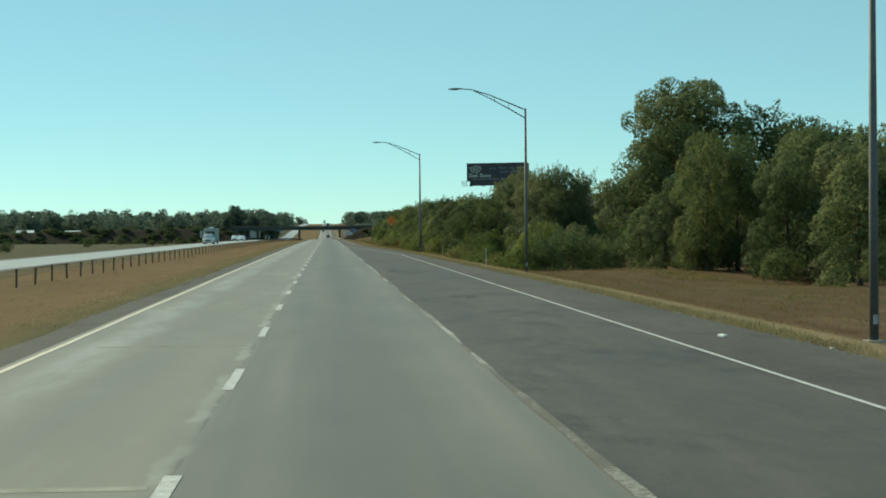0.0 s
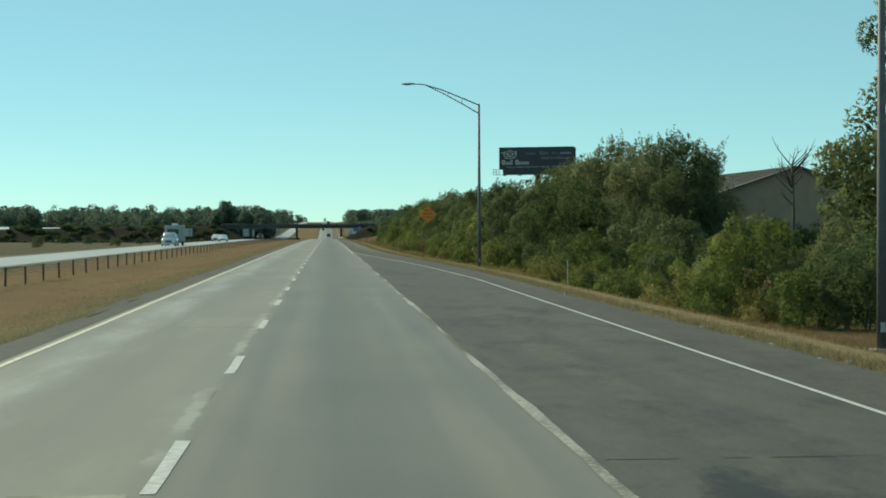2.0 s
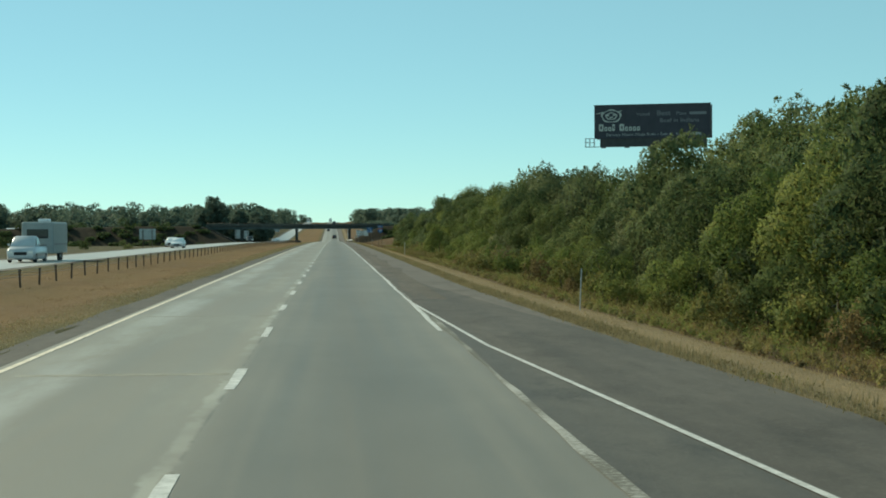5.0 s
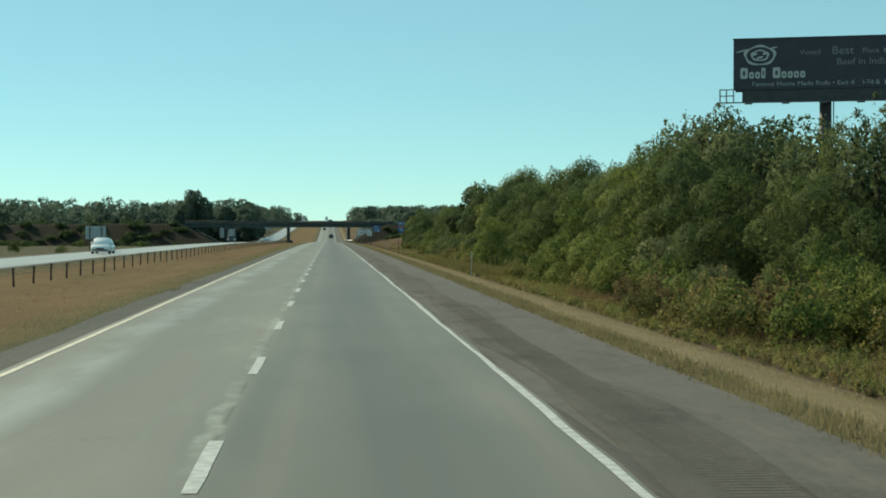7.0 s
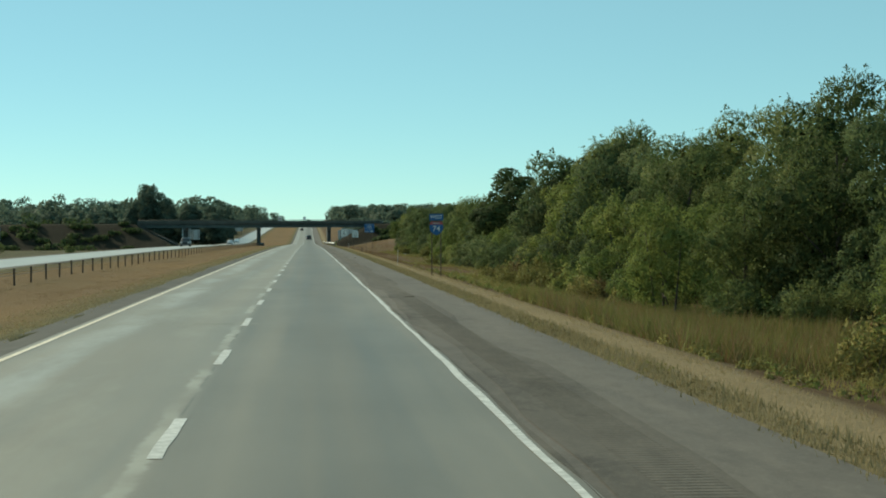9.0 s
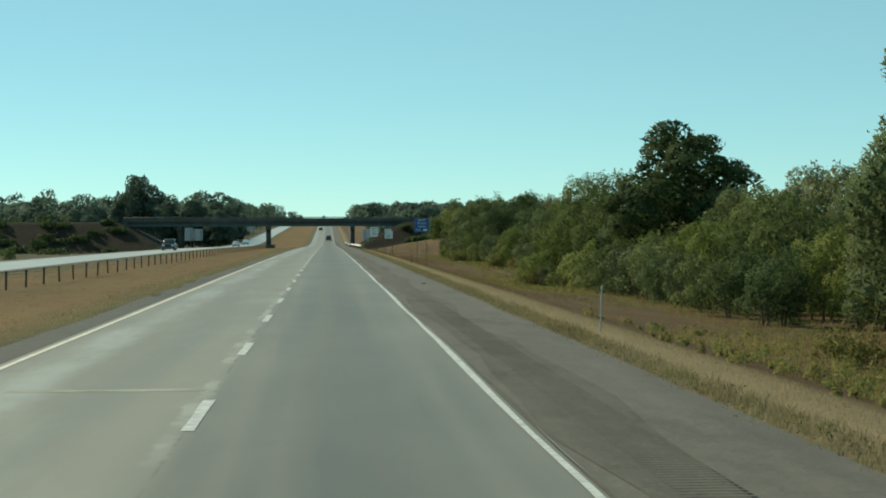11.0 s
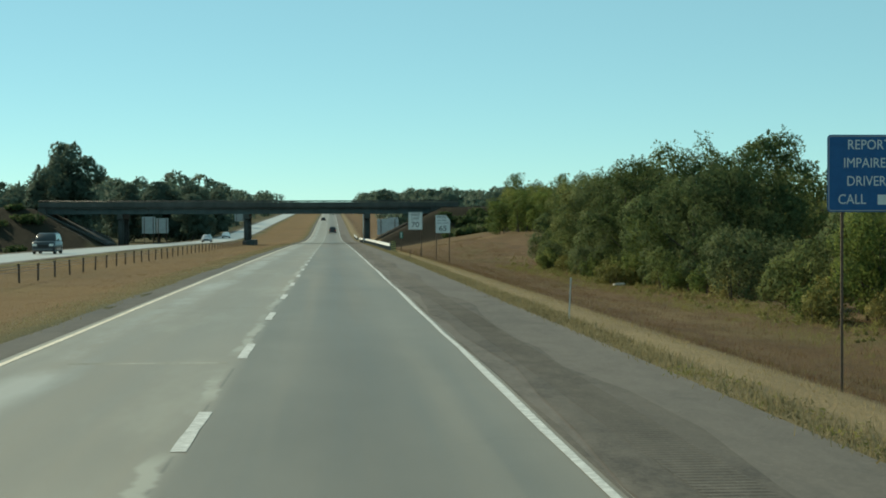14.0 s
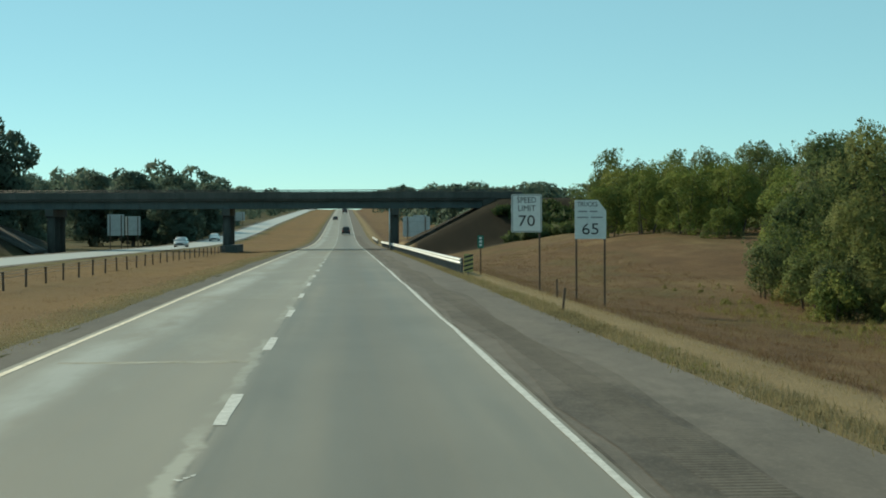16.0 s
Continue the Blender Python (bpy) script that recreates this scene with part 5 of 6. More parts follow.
def make_lamps():
    root = thing("street_lamp", "tall grey steel highway lamp with a long double-rod arm", "street lamp", "lamps along the merging lane")
    pole = tube(bmesh.new(), [(0, 0, -0.4), (0, 0, 4), (0, 0, 11.75)], [0.125, 0.115, 0.075], 14)
    part("pole", pole, M_DULL, root)
    part("base_plate", box(bmesh.new(), -0.24, 0.24, -0.24, 0.24, -0.25, 0.08, 0.02), M_CONCRETE, root)
    bm = bmesh.new()
    tube(bm, [(0, 0, 11.65), (-1.2, 0, 12.15), (-2.6, 0, 12.72), (-3.9, 0, 13.1), (-4.7, 0, 13.15)], [0.045, 0.042, 0.04, 0.038, 0.035], 8)
    part("upper_arm", bm, M_DULL, root)
    bm = bmesh.new()
    tube(bm, [(0, 0, 11.05), (-1.2, 0, 11.75), (-2.6, 0, 12.5), (-3.7, 0, 13.02)], [0.04, 0.038, 0.034, 0.03], 8)
    part("lower_arm", bm, M_DULL, root)
    bm = bmesh.new()
    for x in (-1.2, -2.2):
        tube(bm, [(x, 0, 11.75 + (-x - 1.2) * 0.54), (x, 0, 12.15 + (-x - 1.2) * 0.41)], [0.02, 0.02], 6)
    part("tie", bm, M_DULL, root)
    bm = bmesh.new()
    sec = [(-4.55, 0.06, 13.15, 0.05), (-4.8, 0.14, 13.15, 0.065), (-5.1, 0.16, 13.14, 0.07), (-5.4, 0.10, 13.13, 0.05), (-5.5, 0.03, 13.13, 0.02)]
    rings = []
    for x, w, z, h in sec:
        rings.append([bm.verts.new((x, w * math.cos(t), z + h * math.sin(t))) for t in np.linspace(0, 2 * math.pi, 10, endpoint=False)])
    for p, q in zip(rings, rings[1:]):
        for i in range(10):
            bm.faces.new((p[i], p[(i + 1) % 10], q[(i + 1) % 10], q[i]))
    bm.faces.new(rings[0])
    bm.faces.new(rings[-1])
    head = part("luminaire", bm, M_DULL, root)
    part("lens", box(bmesh.new(), -5.3, -4.85, -0.10, 0.10, 13.05, 13.09, 0.02), M_LAMPGLASS, head)
    part("access_cover", box(bmesh.new(), -0.06, 0.06, -0.135, -0.118, 0.5, 0.75), M_STEEL, root)
    for x, y in ((15.7, 43.5), (15.5, 119.5), (12.2, 197.0)):
        z = float(ground_z(x, y))
        copy_thing(root, pose(x, y, z, 0, 0, random.uniform(-2, 2)))
    for o in (*root.children_recursive, root):
        bpy.data.objects.remove(o)


make_overpass()
make_guardrail()
make_cable_barrier()
make_lamps()

# ---- signs, billboard, buildings ----


def panel(bm, outline, y=0.0, thick=0.012):
    """A flat sign plate that faces -y."""
    return prism(bm, outline, y - thick / 2, y + thick / 2)


def bar(parent, x, z, w, h, material, y=-0.011, name="bar"):
    return part(name, box(bmesh.new(), x - w / 2, x + w / 2, y - 0.002, y + 0.002, z - h / 2, z + h / 2), material, parent)


def posts(root, xs, top, material, foot=-1.6, w=0.07):
    for x in xs:
        bm = bmesh.new()
        box(bm, x - w / 2, x + w / 2, 0.012, 0.02, foot, top)
        box(bm, x - w / 2, x - w / 2 + 0.012, 0.02, 0.05, foot, top)
        box(bm, x + w / 2 - 0.012, x + w / 2, 0.02, 0.05, foot, top)
        part("post", bm, material, root)


def stand(root, x, y, z0=0.0, turn=0.0, scale=1.0):
    root.matrix_basis = pose(x, y, float(road_z(y)) + z0, 0, 0, turn) @ Matrix.Scale(scale, 4)
    return root


def bordered(root, w, h, r, zc, face, line, inset=0.03, lw=0.02):
    plate = part("plate", panel(bmesh.new(), shift(rounded(w, h, r), 0, zc)), face, root)
    a = shift(rounded(w - 2 * inset, h - 2 * inset, max(0.01, r - inset)), 0, zc)
    b = shift(rounded(w - 2 * inset - 2 * lw, h - 2 * inset - 2 * lw, max(0.005, r - inset - lw)), 0, zc)
    bm = bmesh.new()
    va = [bm.verts.new((x, -0.0105, z)) for x, z in a]
    vb = [bm.verts.new((x, -0.0105, z)) for x, z in b]
    for i in range(len(va)):
        j = (i + 1) % len(va)
        bm.faces.new((va[i], va[j], vb[j], vb[i]))
    part("border", bm, line, plate)
    return plate


def make_signs():
    # speed limit
    s = thing("speed_limit_sign", "white speed limit sign with black numerals on one slim post", "road sign")
    p = bordered(s, 1.22, 1.52, 0.07, 2.74, M_WHITE, M_BLACK)
    lettering("SPEED", 0.33, p, (0, -0.012, 3.26), M_BLACK, squeeze=0.88)
    lettering("LIMIT", 0.33, p, (0, -0.012, 2.93), M_BLACK, squeeze=0.92)
    lettering("70", 0.62, p, (0, -0.012, 2.42), M_BLACK, squeeze=1.15)
    posts(s, (0.52,), 3.4, M_RUST)
    stand(s, 8.65, 687)
    # trucks' limit
    s = thing("truck_limit_sign", "white truck speed limit sign with clipped corner on two posts", "road sign")
    o = [(-0.61, 1.72), (0.61, 1.72), (0.61, 2.8), (0.28, 3.22), (-0.61, 3.22)]
    p = part("plate", panel(bmesh.new(), o), M_WHITE, s)
    lettering("TRUCKS", 0.25, p, (-0.12, -0.012, 3.05), M_BLACK, squeeze=0.85)
    for x, w in ((-0.3, 0.34), (0.12, 0.3)):
        bar(p, x, 2.78, w, 0.05, M_GREYINK)
    for x, w in ((-0.3, 0.42), (0.25, 0.46)):
        bar(p, x, 2.55, w, 0.05, M_GREYINK)
    lettering("65", 0.62, p, (0, -0.012, 2.08), M_BLACK, squeeze=1.15)
    posts(s, (-0.55, 0.55), 1.9, M_RUST, -2)
    stand(s, 10.85, 684.5, 0.0)
    # route marker
    s = thing("route_sign", "blue and red interstate route marker under a blue direction plate", "road sign")
    p = part("direction_plate", panel(bmesh.new(), shift(rounded(0.92, 0.44, 0.04), 0, 3.62)), M_BLUE, s, "blue plate with white word")
    lettering("WEST", 0.33, p, (0, -0.012, 3.62), M_WHITE, squeeze=0.95)
    half = [(0.0, 2.42), (0.2, 2.5), (0.38, 2.66), (0.46, 2.88), (0.45, 3.08), (0.40, 3.3), (0.24, 3.345), (0.0, 3.30)]
    sh = [(x, z) for x, z in half] + [(-x, z) for x, z in half[-2:0:-1]]
    p = part("shield", panel(bmesh.new(), sh), M_BLUE, s, "blue shield plate")
    part("shield_top", panel(bmesh.new(), [(-0.44, 3.13), (0.44, 3.13), (0.40, 3.29), (0.24, 3.335), (0, 3.29), (-0.24, 3.335), (-0.40, 3.29)], -0.0085, 0.004), M_RED, p, "red top band")
    bar(p, 0, 3.21, 0.5, 0.06, M_PALE, -0.013)
    lettering("74", 0.52, p, (0, -0.012, 2.84), M_WHITE, squeeze=1.0)
    posts(s, (-0.3, 0.3), 3.8, M_RUST, -1.5)
    stand(s, 8.1, 436, 0.12, 0, 0.78)
    # impaired drivers
    s = thing("information_sign", "blue roadside information sign with white words on two posts", "road sign")
    p = bordered(s, 2.2, 2.0, 0.1, 3.35, M_BLUE, M_PALE, 0.03, 0.02)
    for k, w in enumerate(("REPORT", "IMPAIRED", "DRIVERS")):
        lettering(w, 0.36, p, (0, -0.012, 4.08 - 0.47 * k), M_WHITE, squeeze=0.88)
    lettering("CALL", 0.36, p, (-0.45, -0.012, 2.67), M_WHITE, squeeze=0.88)
    bar(p, 0.5, 2.67, 0.55, 0.26, M_WHITE)
    posts(s, (-0.7, 0.7), 4.2, M_RUST, -3.4)
    stand(s, 9.37, 566.9, 0.99, 0, 0.57)
    # ice warning diamond
    s = thing("warning_sign", "large orange diamond warning sign on two rusty posts", "road sign")
    o = [(-1.3, 3.35), (0, 2.05), (1.3, 3.35), (0, 4.65)]
    p = part("plate", panel(bmesh.new(), o), M_ORANGE, s)
    lettering("WATCH", 0.36, p, (0, -0.012, 3.92), M_BLACK, squeeze=0.82)
    lettering("FOR ICE", 0.44, p, (0, -0.012, 3.38), M_BLACK, squeeze=0.85)
    lettering("ON BRIDGE", 0.30, p, (0, -0.012, 2.92), M_BLACK, squeeze=0.8)
    posts(s, (-0.62, 0.62), 3.2, M_RUST, -4.6)
    stand(s, 9.35, 211, 1.55, 6, 0.54)
    # mile marker
    s = thing("mile_marker", "small green mile marker plate on a slim post", "road sign")
    p = part("plate", panel(bmesh.new(), shift(rounded(0.3, 0.62, 0.03), 0, 1.5)), M_GREEN, s)
    for k in range(3):
        bar(p, 0, 1.68 - 0.17 * k, 0.13, 0.11, M_WHITE)
    posts(s, (0,), 1.75, M_RUST, -1, 0.06)
    stand(s, 8.1, 703, 0.0)
    # backs of signs for the other carriageway
    for x, y, w, h, zb, two in ((-39.2, 566, 3.5, 2.3, 2.2, 1.0), (-39.6, 926, 3.0, 3.8, 2.6, 1.0), (-36.6, 926.4, 2.7, 3.4, 2.6, 0.9), (13.6, 905, 4.6, 3.4, 1.4, 1.5), (16.2, 690 + 260, 2.6, 3.0, 1.6, 0.9), (-30.2, 1130, 3.5, 2.6, 2.0, 1.1)):
        s = thing("sign_panel", "bare grey aluminium back of a large road sign", "road sign", "sign backs")
        p = part("plate", panel(bmesh.new(), shift(rounded(w, h, 0.08), 0, zb + h / 2)), M_SIGNBACK, s)
        for k in (0.25, 0.75):
            part("stiffener", box(bmesh.new(), -w / 2 + 0.1, w / 2 - 0.1, -0.05, -0.0065, zb + h * k - 0.04, zb + h * k + 0.04), M_STEEL, p)
        for q in (-two, two):
            part("post", box(bmesh.new(), q - 0.07, q + 0.07, -0.2, -0.06, -1.5, zb + h - 0.1), M_RUST, s)
        s.matrix_basis = pose(x, y, float(ground_z(x, y)), 0, 0, 0)
    # slim roadside posts
    root = thing("delineator_post", "slim grey roadside delineator post with a reflector", "post", "delineators along the verge")
    part("stake", box(bmesh.new(), -0.017, 0.017, -0.008, 0.008, -0.4, 1.15, 0.003), M_SIGNBACK, root)
    part("reflector", part_disc(0.03, -0.014), M_PALE, root).location = (0, 0, 1.07)
    for x, y, h in ((10.0, 91.8, 1.0), (11.4, 147, 0.95), (8.2, 240, 1.0), (8.18, 355, 1.1), (7.5, 463, 0.9), (7.05, 582, 0.85)):
        ob = copy_thing(root, Matrix())
        ob.matrix_basis = pose(x, y, float(ground_z(x, y)), random.uniform(-3, 3), random.uniform(-3, 3), random.uniform(-8, 8)) @ Matrix.Diagonal((1, 1, h, 1))
    for o in (*root.children_recursive, root):
        bpy.data.objects.remove(o)
    root = thing("marker_stake", "short rusty steel stake in the mown verge", "stake", "verge stakes")
    part("stake", box(bmesh.new(), -0.03, 0.03, -0.03, 0.03, -0.3, 0.62, 0.006), M_RUST, root)
    for x, y in ((8.0, 557), (8.3, 562), (8.6, 677), (7.1, 664)):
        ob = copy_thing(root, pose(x, y, float(ground_z(x, y)), random.uniform(-6, 6), random.uniform(-6, 6), 0))
    for o in (*root.children_recursive, root):
        bpy.data.objects.remove(o)


def part_disc(r, y, n=14):
    return prism(bmesh.new(), [(r * math.cos(2 * math.pi * k / n), r * math.sin(2 * math.pi * k / n)) for k in range(n)], y - 0.004, y + 0.002)


def make_billboard():
    root = thing("billboard", "dark roadside billboard with cream lettering on one steel column", "billboard")
    W, H = 15.2, 4.35
    b = part("panel", box(bmesh.new(), -W / 2, W / 2, -0.12, 0.12, 0, H, 0.03), M_BOARD, root)
    part("back_panel", box(bmesh.new(), -W / 2, W / 2, 1.9, 2.1, 0, H, 0.03), M_BOARD_FRAME, root)
    part("apron", box(bmesh.new(), -W / 2 + 0.75, W / 2 - 0.45, -0.06, 0.1, -1.05, -0.004), M_BOARD_FRAME, root, "dark apron under the panel")
    part("trim", box(bmesh.new(), -W / 2 - 0.05, W / 2 + 0.05, -0.16, 0.16, H + 0.004, H + 0.09), M_BOARD_FRAME, root)
    part("column", tube(bmesh.new(), [(0.1, 1.0, -16), (0.1, 1.0, 3.4)], [0.52, 0.5], 20), M_BOARD_FRAME, root, "round steel column")
    part("downpipe", tube(bmesh.new(), [(0.78, 0.9, -14), (0.78, 0.9, -0.9)], [0.05, 0.05], 8), M_STEEL, root)
    part("torsion_beam", box(bmesh.new(), -W / 2 + 1, W / 2 - 1, 0.75, 1.25, 1.0, 1.5, 0.03), M_BOARD_FRAME, root)
    for k in range(9):
        x = -W / 2 + 0.9 + k * (W - 1.8) / 8
        part("stringer", box(bmesh.new(), x - 0.06, x + 0.06, 0.125, 1.895, 0.6, 0.75), M_BOARD_FRAME, root)
    # walkway with lamps
    walk_way = part("catwalk", box(bmesh.new(), -W / 2 - 1.15, W / 2 + 0.25, -0.75, -0.1, -1.12, -1.055), M_DULL, root, "grey steel walkway")
    for x in (-W / 2 - 1.1, -W / 2 - 0.55, -W / 2 + 0.05):
        for y in (-0.72, -0.14):
            part("rail_post", box(bmesh.new(), x - 0.03, x + 0.03, y - 0.03, y + 0.03, -1.055, 0.05), M_STEEL, walk_way)
    for z in (-0.5, 0.03):
        for y in (-0.72, -0.14):
            part("guard_rail", box(bmesh.new(), -W / 2 - 1.1, -W / 2 + 0.08, y - 0.025, y + 0.025, z - 0.025, z + 0.025), M_STEEL, walk_way)
        part("guard_rail", box(bmesh.new(), -W / 2 - 1.13, -W / 2 - 1.08, -0.72, -0.14, z - 0.025, z + 0.025), M_STEEL, walk_way)
    for k in range(5):
        x = -W / 2 + 1.4 + k * 3.1
        part("flood_lamp", box(bmesh.new(), x - 0.32, x + 0.32, -1.35, -1.0, -1.3, -1.16, 0.03), M_DULL, root)
        part("lamp_arm", box(bmesh.new(), x - 0.03, x + 0.03, -1.0, -0.75, -1.16, -1.1), M_DULL, root)
    # emblem and words
    em = bmesh.new()
    n = 28
    for a0, a1, rx, rz in ((1.0, 0.84, 1.35, 0.86), (0.60, 0.46, 1.3, 0.8)):
        va, vb = [], []
        for i in range(n):
            t = 2 * math.pi * i / n
            w = 1 + 0.06 * math.sin(5 * t)
            va.append(em.verts.new((-5.35 + a0 * rx * w * math.cos(t), -0.125, 2.95 + a0 * rz * w * math.sin(t))))
            vb.append(em.verts.new((-5.35 + a1 * rx * math.cos(t), -0.125, 2.95 + a1 * rz * math.sin(t))))
        for i in range(n):
            em.faces.new((va[i], va[(i + 1) % n], vb[(i + 1) % n], vb[i]))
    for dx, dz, rx, rz in ((-0.42, 0.12, 0.20, 0.12), (0.40, 0.16, 0.20, 0.12), (0.0, -0.18, 0.30, 0.10), (-1.5, 0.42, 0.55, 0.06), (1.15, 0.62, 0.35, 0.06)):
        em.faces.new([em.verts.new((-5.35 + dx + rx * math.cos(2 * math.pi * i / 12), -0.125, 2.95 + dz + rz * math.sin(2 * math.pi * i / 12) + 0.25 * rx * math.cos(2 * math.pi * i / 12))) for i in range(12)])
    part("emblem", em, M_CREAM, b, "cream round emblem")
    x = -7.0
    for k in (1, 0, 0, 2, None, 1, 0, 0, 0, 0):  # block shapes where a name stands, tall and low
        if k is None:
            x += 0.5
            continue
        w, h = ((0.40, 0.56), (0.62, 0.92), (0.34, 0.92))[k]
        part("name_block", panel(bmesh.new(), shift(rounded(w, h, 0.12), x + w / 2, 0.98 + h / 2), -0.124, 0.006), M_CREAM, b)
        part("name_gap", panel(bmesh.new(), shift(rounded(w * 0.34, h * 0.4, 0.05), x + w / 2, 0.98 + h * 0.5), -0.129, 0.004), M_BOARD, b)
        x += w + 0.12
    lettering("Voted", 0.62, b, (-1.15, -0.126, 3.12), M_GREYINK, squeeze=1.15)
    lettering("Best", 0.95, b, (1.55, -0.126, 3.2), M_GREYINK, squeeze=1.1)
    lettering("Place", 0.62, b, (3.85, -0.126, 3.15), M_GREYINK, squeeze=1.05)
    bar(b, 6.0, 3.15, 2.2, 0.35, M_GREYINK, -0.124)
    lettering("Beef in Indiana", 0.78, b, (3.6, -0.126, 2.25), M_GREYINK, squeeze=1.12)
    lettering("Famous Home Made Rolls \u2022 Exit 4", 0.55, b, (-1.75, -0.126, 0.48), M_PALE, squeeze=1.12)
    lettering("I-74 &", 0.55, b, (3.9, -0.126, 0.48), M_PALE, squeeze=1.05)
    bar(b, 5.7, 0.48, 1.4, 0.36, M_PALE, -0.124)
    root.matrix_basis = pose(43.0, 412.0, 13.95, 0, 0, -19.0)


def gable(root, w, d, eave, ridge_h, wall, roof, overhang=0.5):
    part("wall", box(bmesh.new(), -w / 2, w / 2, -d / 2, d / 2, -1.0, eave), wall, root)
    bm = bmesh.new()
    a = [(-d / 2 - overhang, eave - 0.15), (0, ridge_h), (d / 2 + overhang, eave - 0.15), (d / 2 + overhang, eave + 0.02), (0, ridge_h + 0.17), (-d / 2 - overhang, eave + 0.02)]
    va = [bm.verts.new((-w / 2 - overhang, y, z)) for y, z in a]
    vb = [bm.verts.new((w / 2 + overhang, y, z)) for y, z in a]
    for i in range(6):
        j = (i + 1) % 6
        bm.faces.new((va[i], va[j], vb[j], vb[i]))
    for v in (va, vb):
        bm.faces.new((v[0], v[1], v[4], v[5]))
        bm.faces.new((v[1], v[2], v[3], v[4]))
    ro = part("roof", bm, roof, root)
    x = -w / 2
    while x < w / 2:
        b2 = bmesh.new()
        va = [b2.verts.new(p) for p in ((x, -d / 2 - overhang, eave + 0.025), (x + 0.05, -d / 2 - overhang, eave + 0.025), (x + 0.05, 0, ridge_h + 0.175), (x, 0, ridge_h + 0.175))]
        vb = [b2.verts.new(v.co + Vector((0, 0, 0.05))) for v in va]
        b2.faces.new(vb)
        for i in range(4):
            b2.faces.new((va[i], va[(i + 1) % 4], vb[(i + 1) % 4], vb[i]))
        part("roof_rib", b2, roof, ro)
        x += 1.6
    for sx in (-1, 1):
        b2 = bmesh.new()
        b2.faces.new([b2.verts.new(p) for p in ((sx * (w / 2 - 0.01), -d / 2, eave), (sx * (w / 2 - 0.01), d / 2, eave), (sx * (w / 2 - 0.01), 0, ridge_h))])
        part("gable_end", b2, wall, root)
    return root


def make_buildings():
    h = thing("barn", "large grey building with a brown ribbed metal roof behind the bushes", "building")
    gable(h, 30, 18, 6.2, 9.2, M_WALL, M_ROOF)
    part("door", box(bmesh.new(), -2, 2, -9.06, -9.0, -0.9, 3.4), M_DULL, h)
    for x in (-6, 5):
        win = part("window", box(bmesh.new(), x - 0.7, x + 0.7, -9.07, -9.0, 1.2, 2.6), M_WHITE, h)
        part("pane", box(bmesh.new(), x - 0.6, x + 0.6, -9.085, -9.072, 1.3, 2.5), M_CARGLASS, win)
    h.matrix_basis = pose(47.4, 257, -1.1, 0, 0, -88)
    for x, y, w, e in ((-108, 985, 16, 3.0), (-146, 990, 8, 2.8), (-127, 1000, 5, 2.6), (-172, 985, 9, 3.0)):
        h = thing("shed", "long low farm shed with a white metal roof", "building", "farm sheds")
        gable(h, w, 9, e, e + 1.6, M_WALL, M_SHED)
        part("door", box(bmesh.new(), -1.2, 1.2, -4.55, -4.5, -0.9, 2.3), M_DULL, h)
        h.matrix_basis = pose(x, y, float(ground_z(x, y)) + 2.3, 0, 0, 2)
    # bare tree over the barn
    root = thing("bare_tree", "leafless grey tree standing above the barn roof", "tree")
    rng = np.random.RandomState(8)
    bm = bmesh.new()
    tube(bm, [(0, 0, -3), (0.1, 0, 3), (0, 0.1, 7)], [0.16, 0.12, 0.06], 7)
    part("trunk", bm, M_BARK, root)
    bm = bmesh.new()
    for i in range(26):
        z = rng.uniform(3.5, 7)
        a = rng.uniform(0, 6.28)
        ln = rng.uniform(1.2, 3.0)
        p0 = Vector((0, 0, z))
        p1 = p0 + Vector((math.cos(a) * 0.5, math.sin(a) * 0.5, 0.5)) * ln
        p2 = p1 + Vector((math.cos(a + 0.5) * 0.3, math.sin(a + 0.5) * 0.3, 0.6)) * ln * 0.6
        tube(bm, [p0, p1, p2], [0.055, 0.035, 0.014], 5)
        tube(bm, [p1, p1 + Vector((math.cos(a - 0.8) * 0.4, math.sin(a - 0.8) * 0.4, 0.3)) * ln * 0.5], [0.028, 0.012], 4)
    part("branches", bm, M_BARK, root)
    root.matrix_basis = pose(38.5, 210, 0.3, 0, 0, 0)


make_signs()
make_billboard()
make_buildings()

# ---- vehicles, standing still ----


def wheel(root, x, y, r=0.34, w=0.22):
    t = part("wheel", turned([(0.6 * r, -w / 2), (0.93 * r, -w / 2), (r, -w / 2 + 0.03), (r, w / 2 - 0.03), (0.93 * r, w / 2), (0.6 * r, w / 2)], x, y, r), M_RUBBER, root, "black tyre")
    part("rim", turned([(0.0, -w / 2 + 0.03), (0.6 * r, -w / 2 + 0.01), (0.6 * r, w / 2 - 0.01), (0.0, w / 2 - 0.03)], x, y, r), M_STEEL, t, "steel rim")


def turned(profile, x, y, z, n=18):
    """A profile (radius, along x) turned about an axle along x."""
    bm = bmesh.new()
    rings = []
    for r, dx in profile:
        rings.append([bm.verts.new((x + dx, y + max(r, 0.002) * math.cos(2 * math.pi * k / n), z + max(r, 0.002) * math.sin(2 * math.pi * k / n))) for k in range(n)])
    for a0, b0 in zip(rings, rings[1:] + rings[:1]):
        for k in range(n):
            bm.faces.new((a0[k], a0[(k + 1) % n], b0[(k + 1) % n], b0[k]))
    return bm


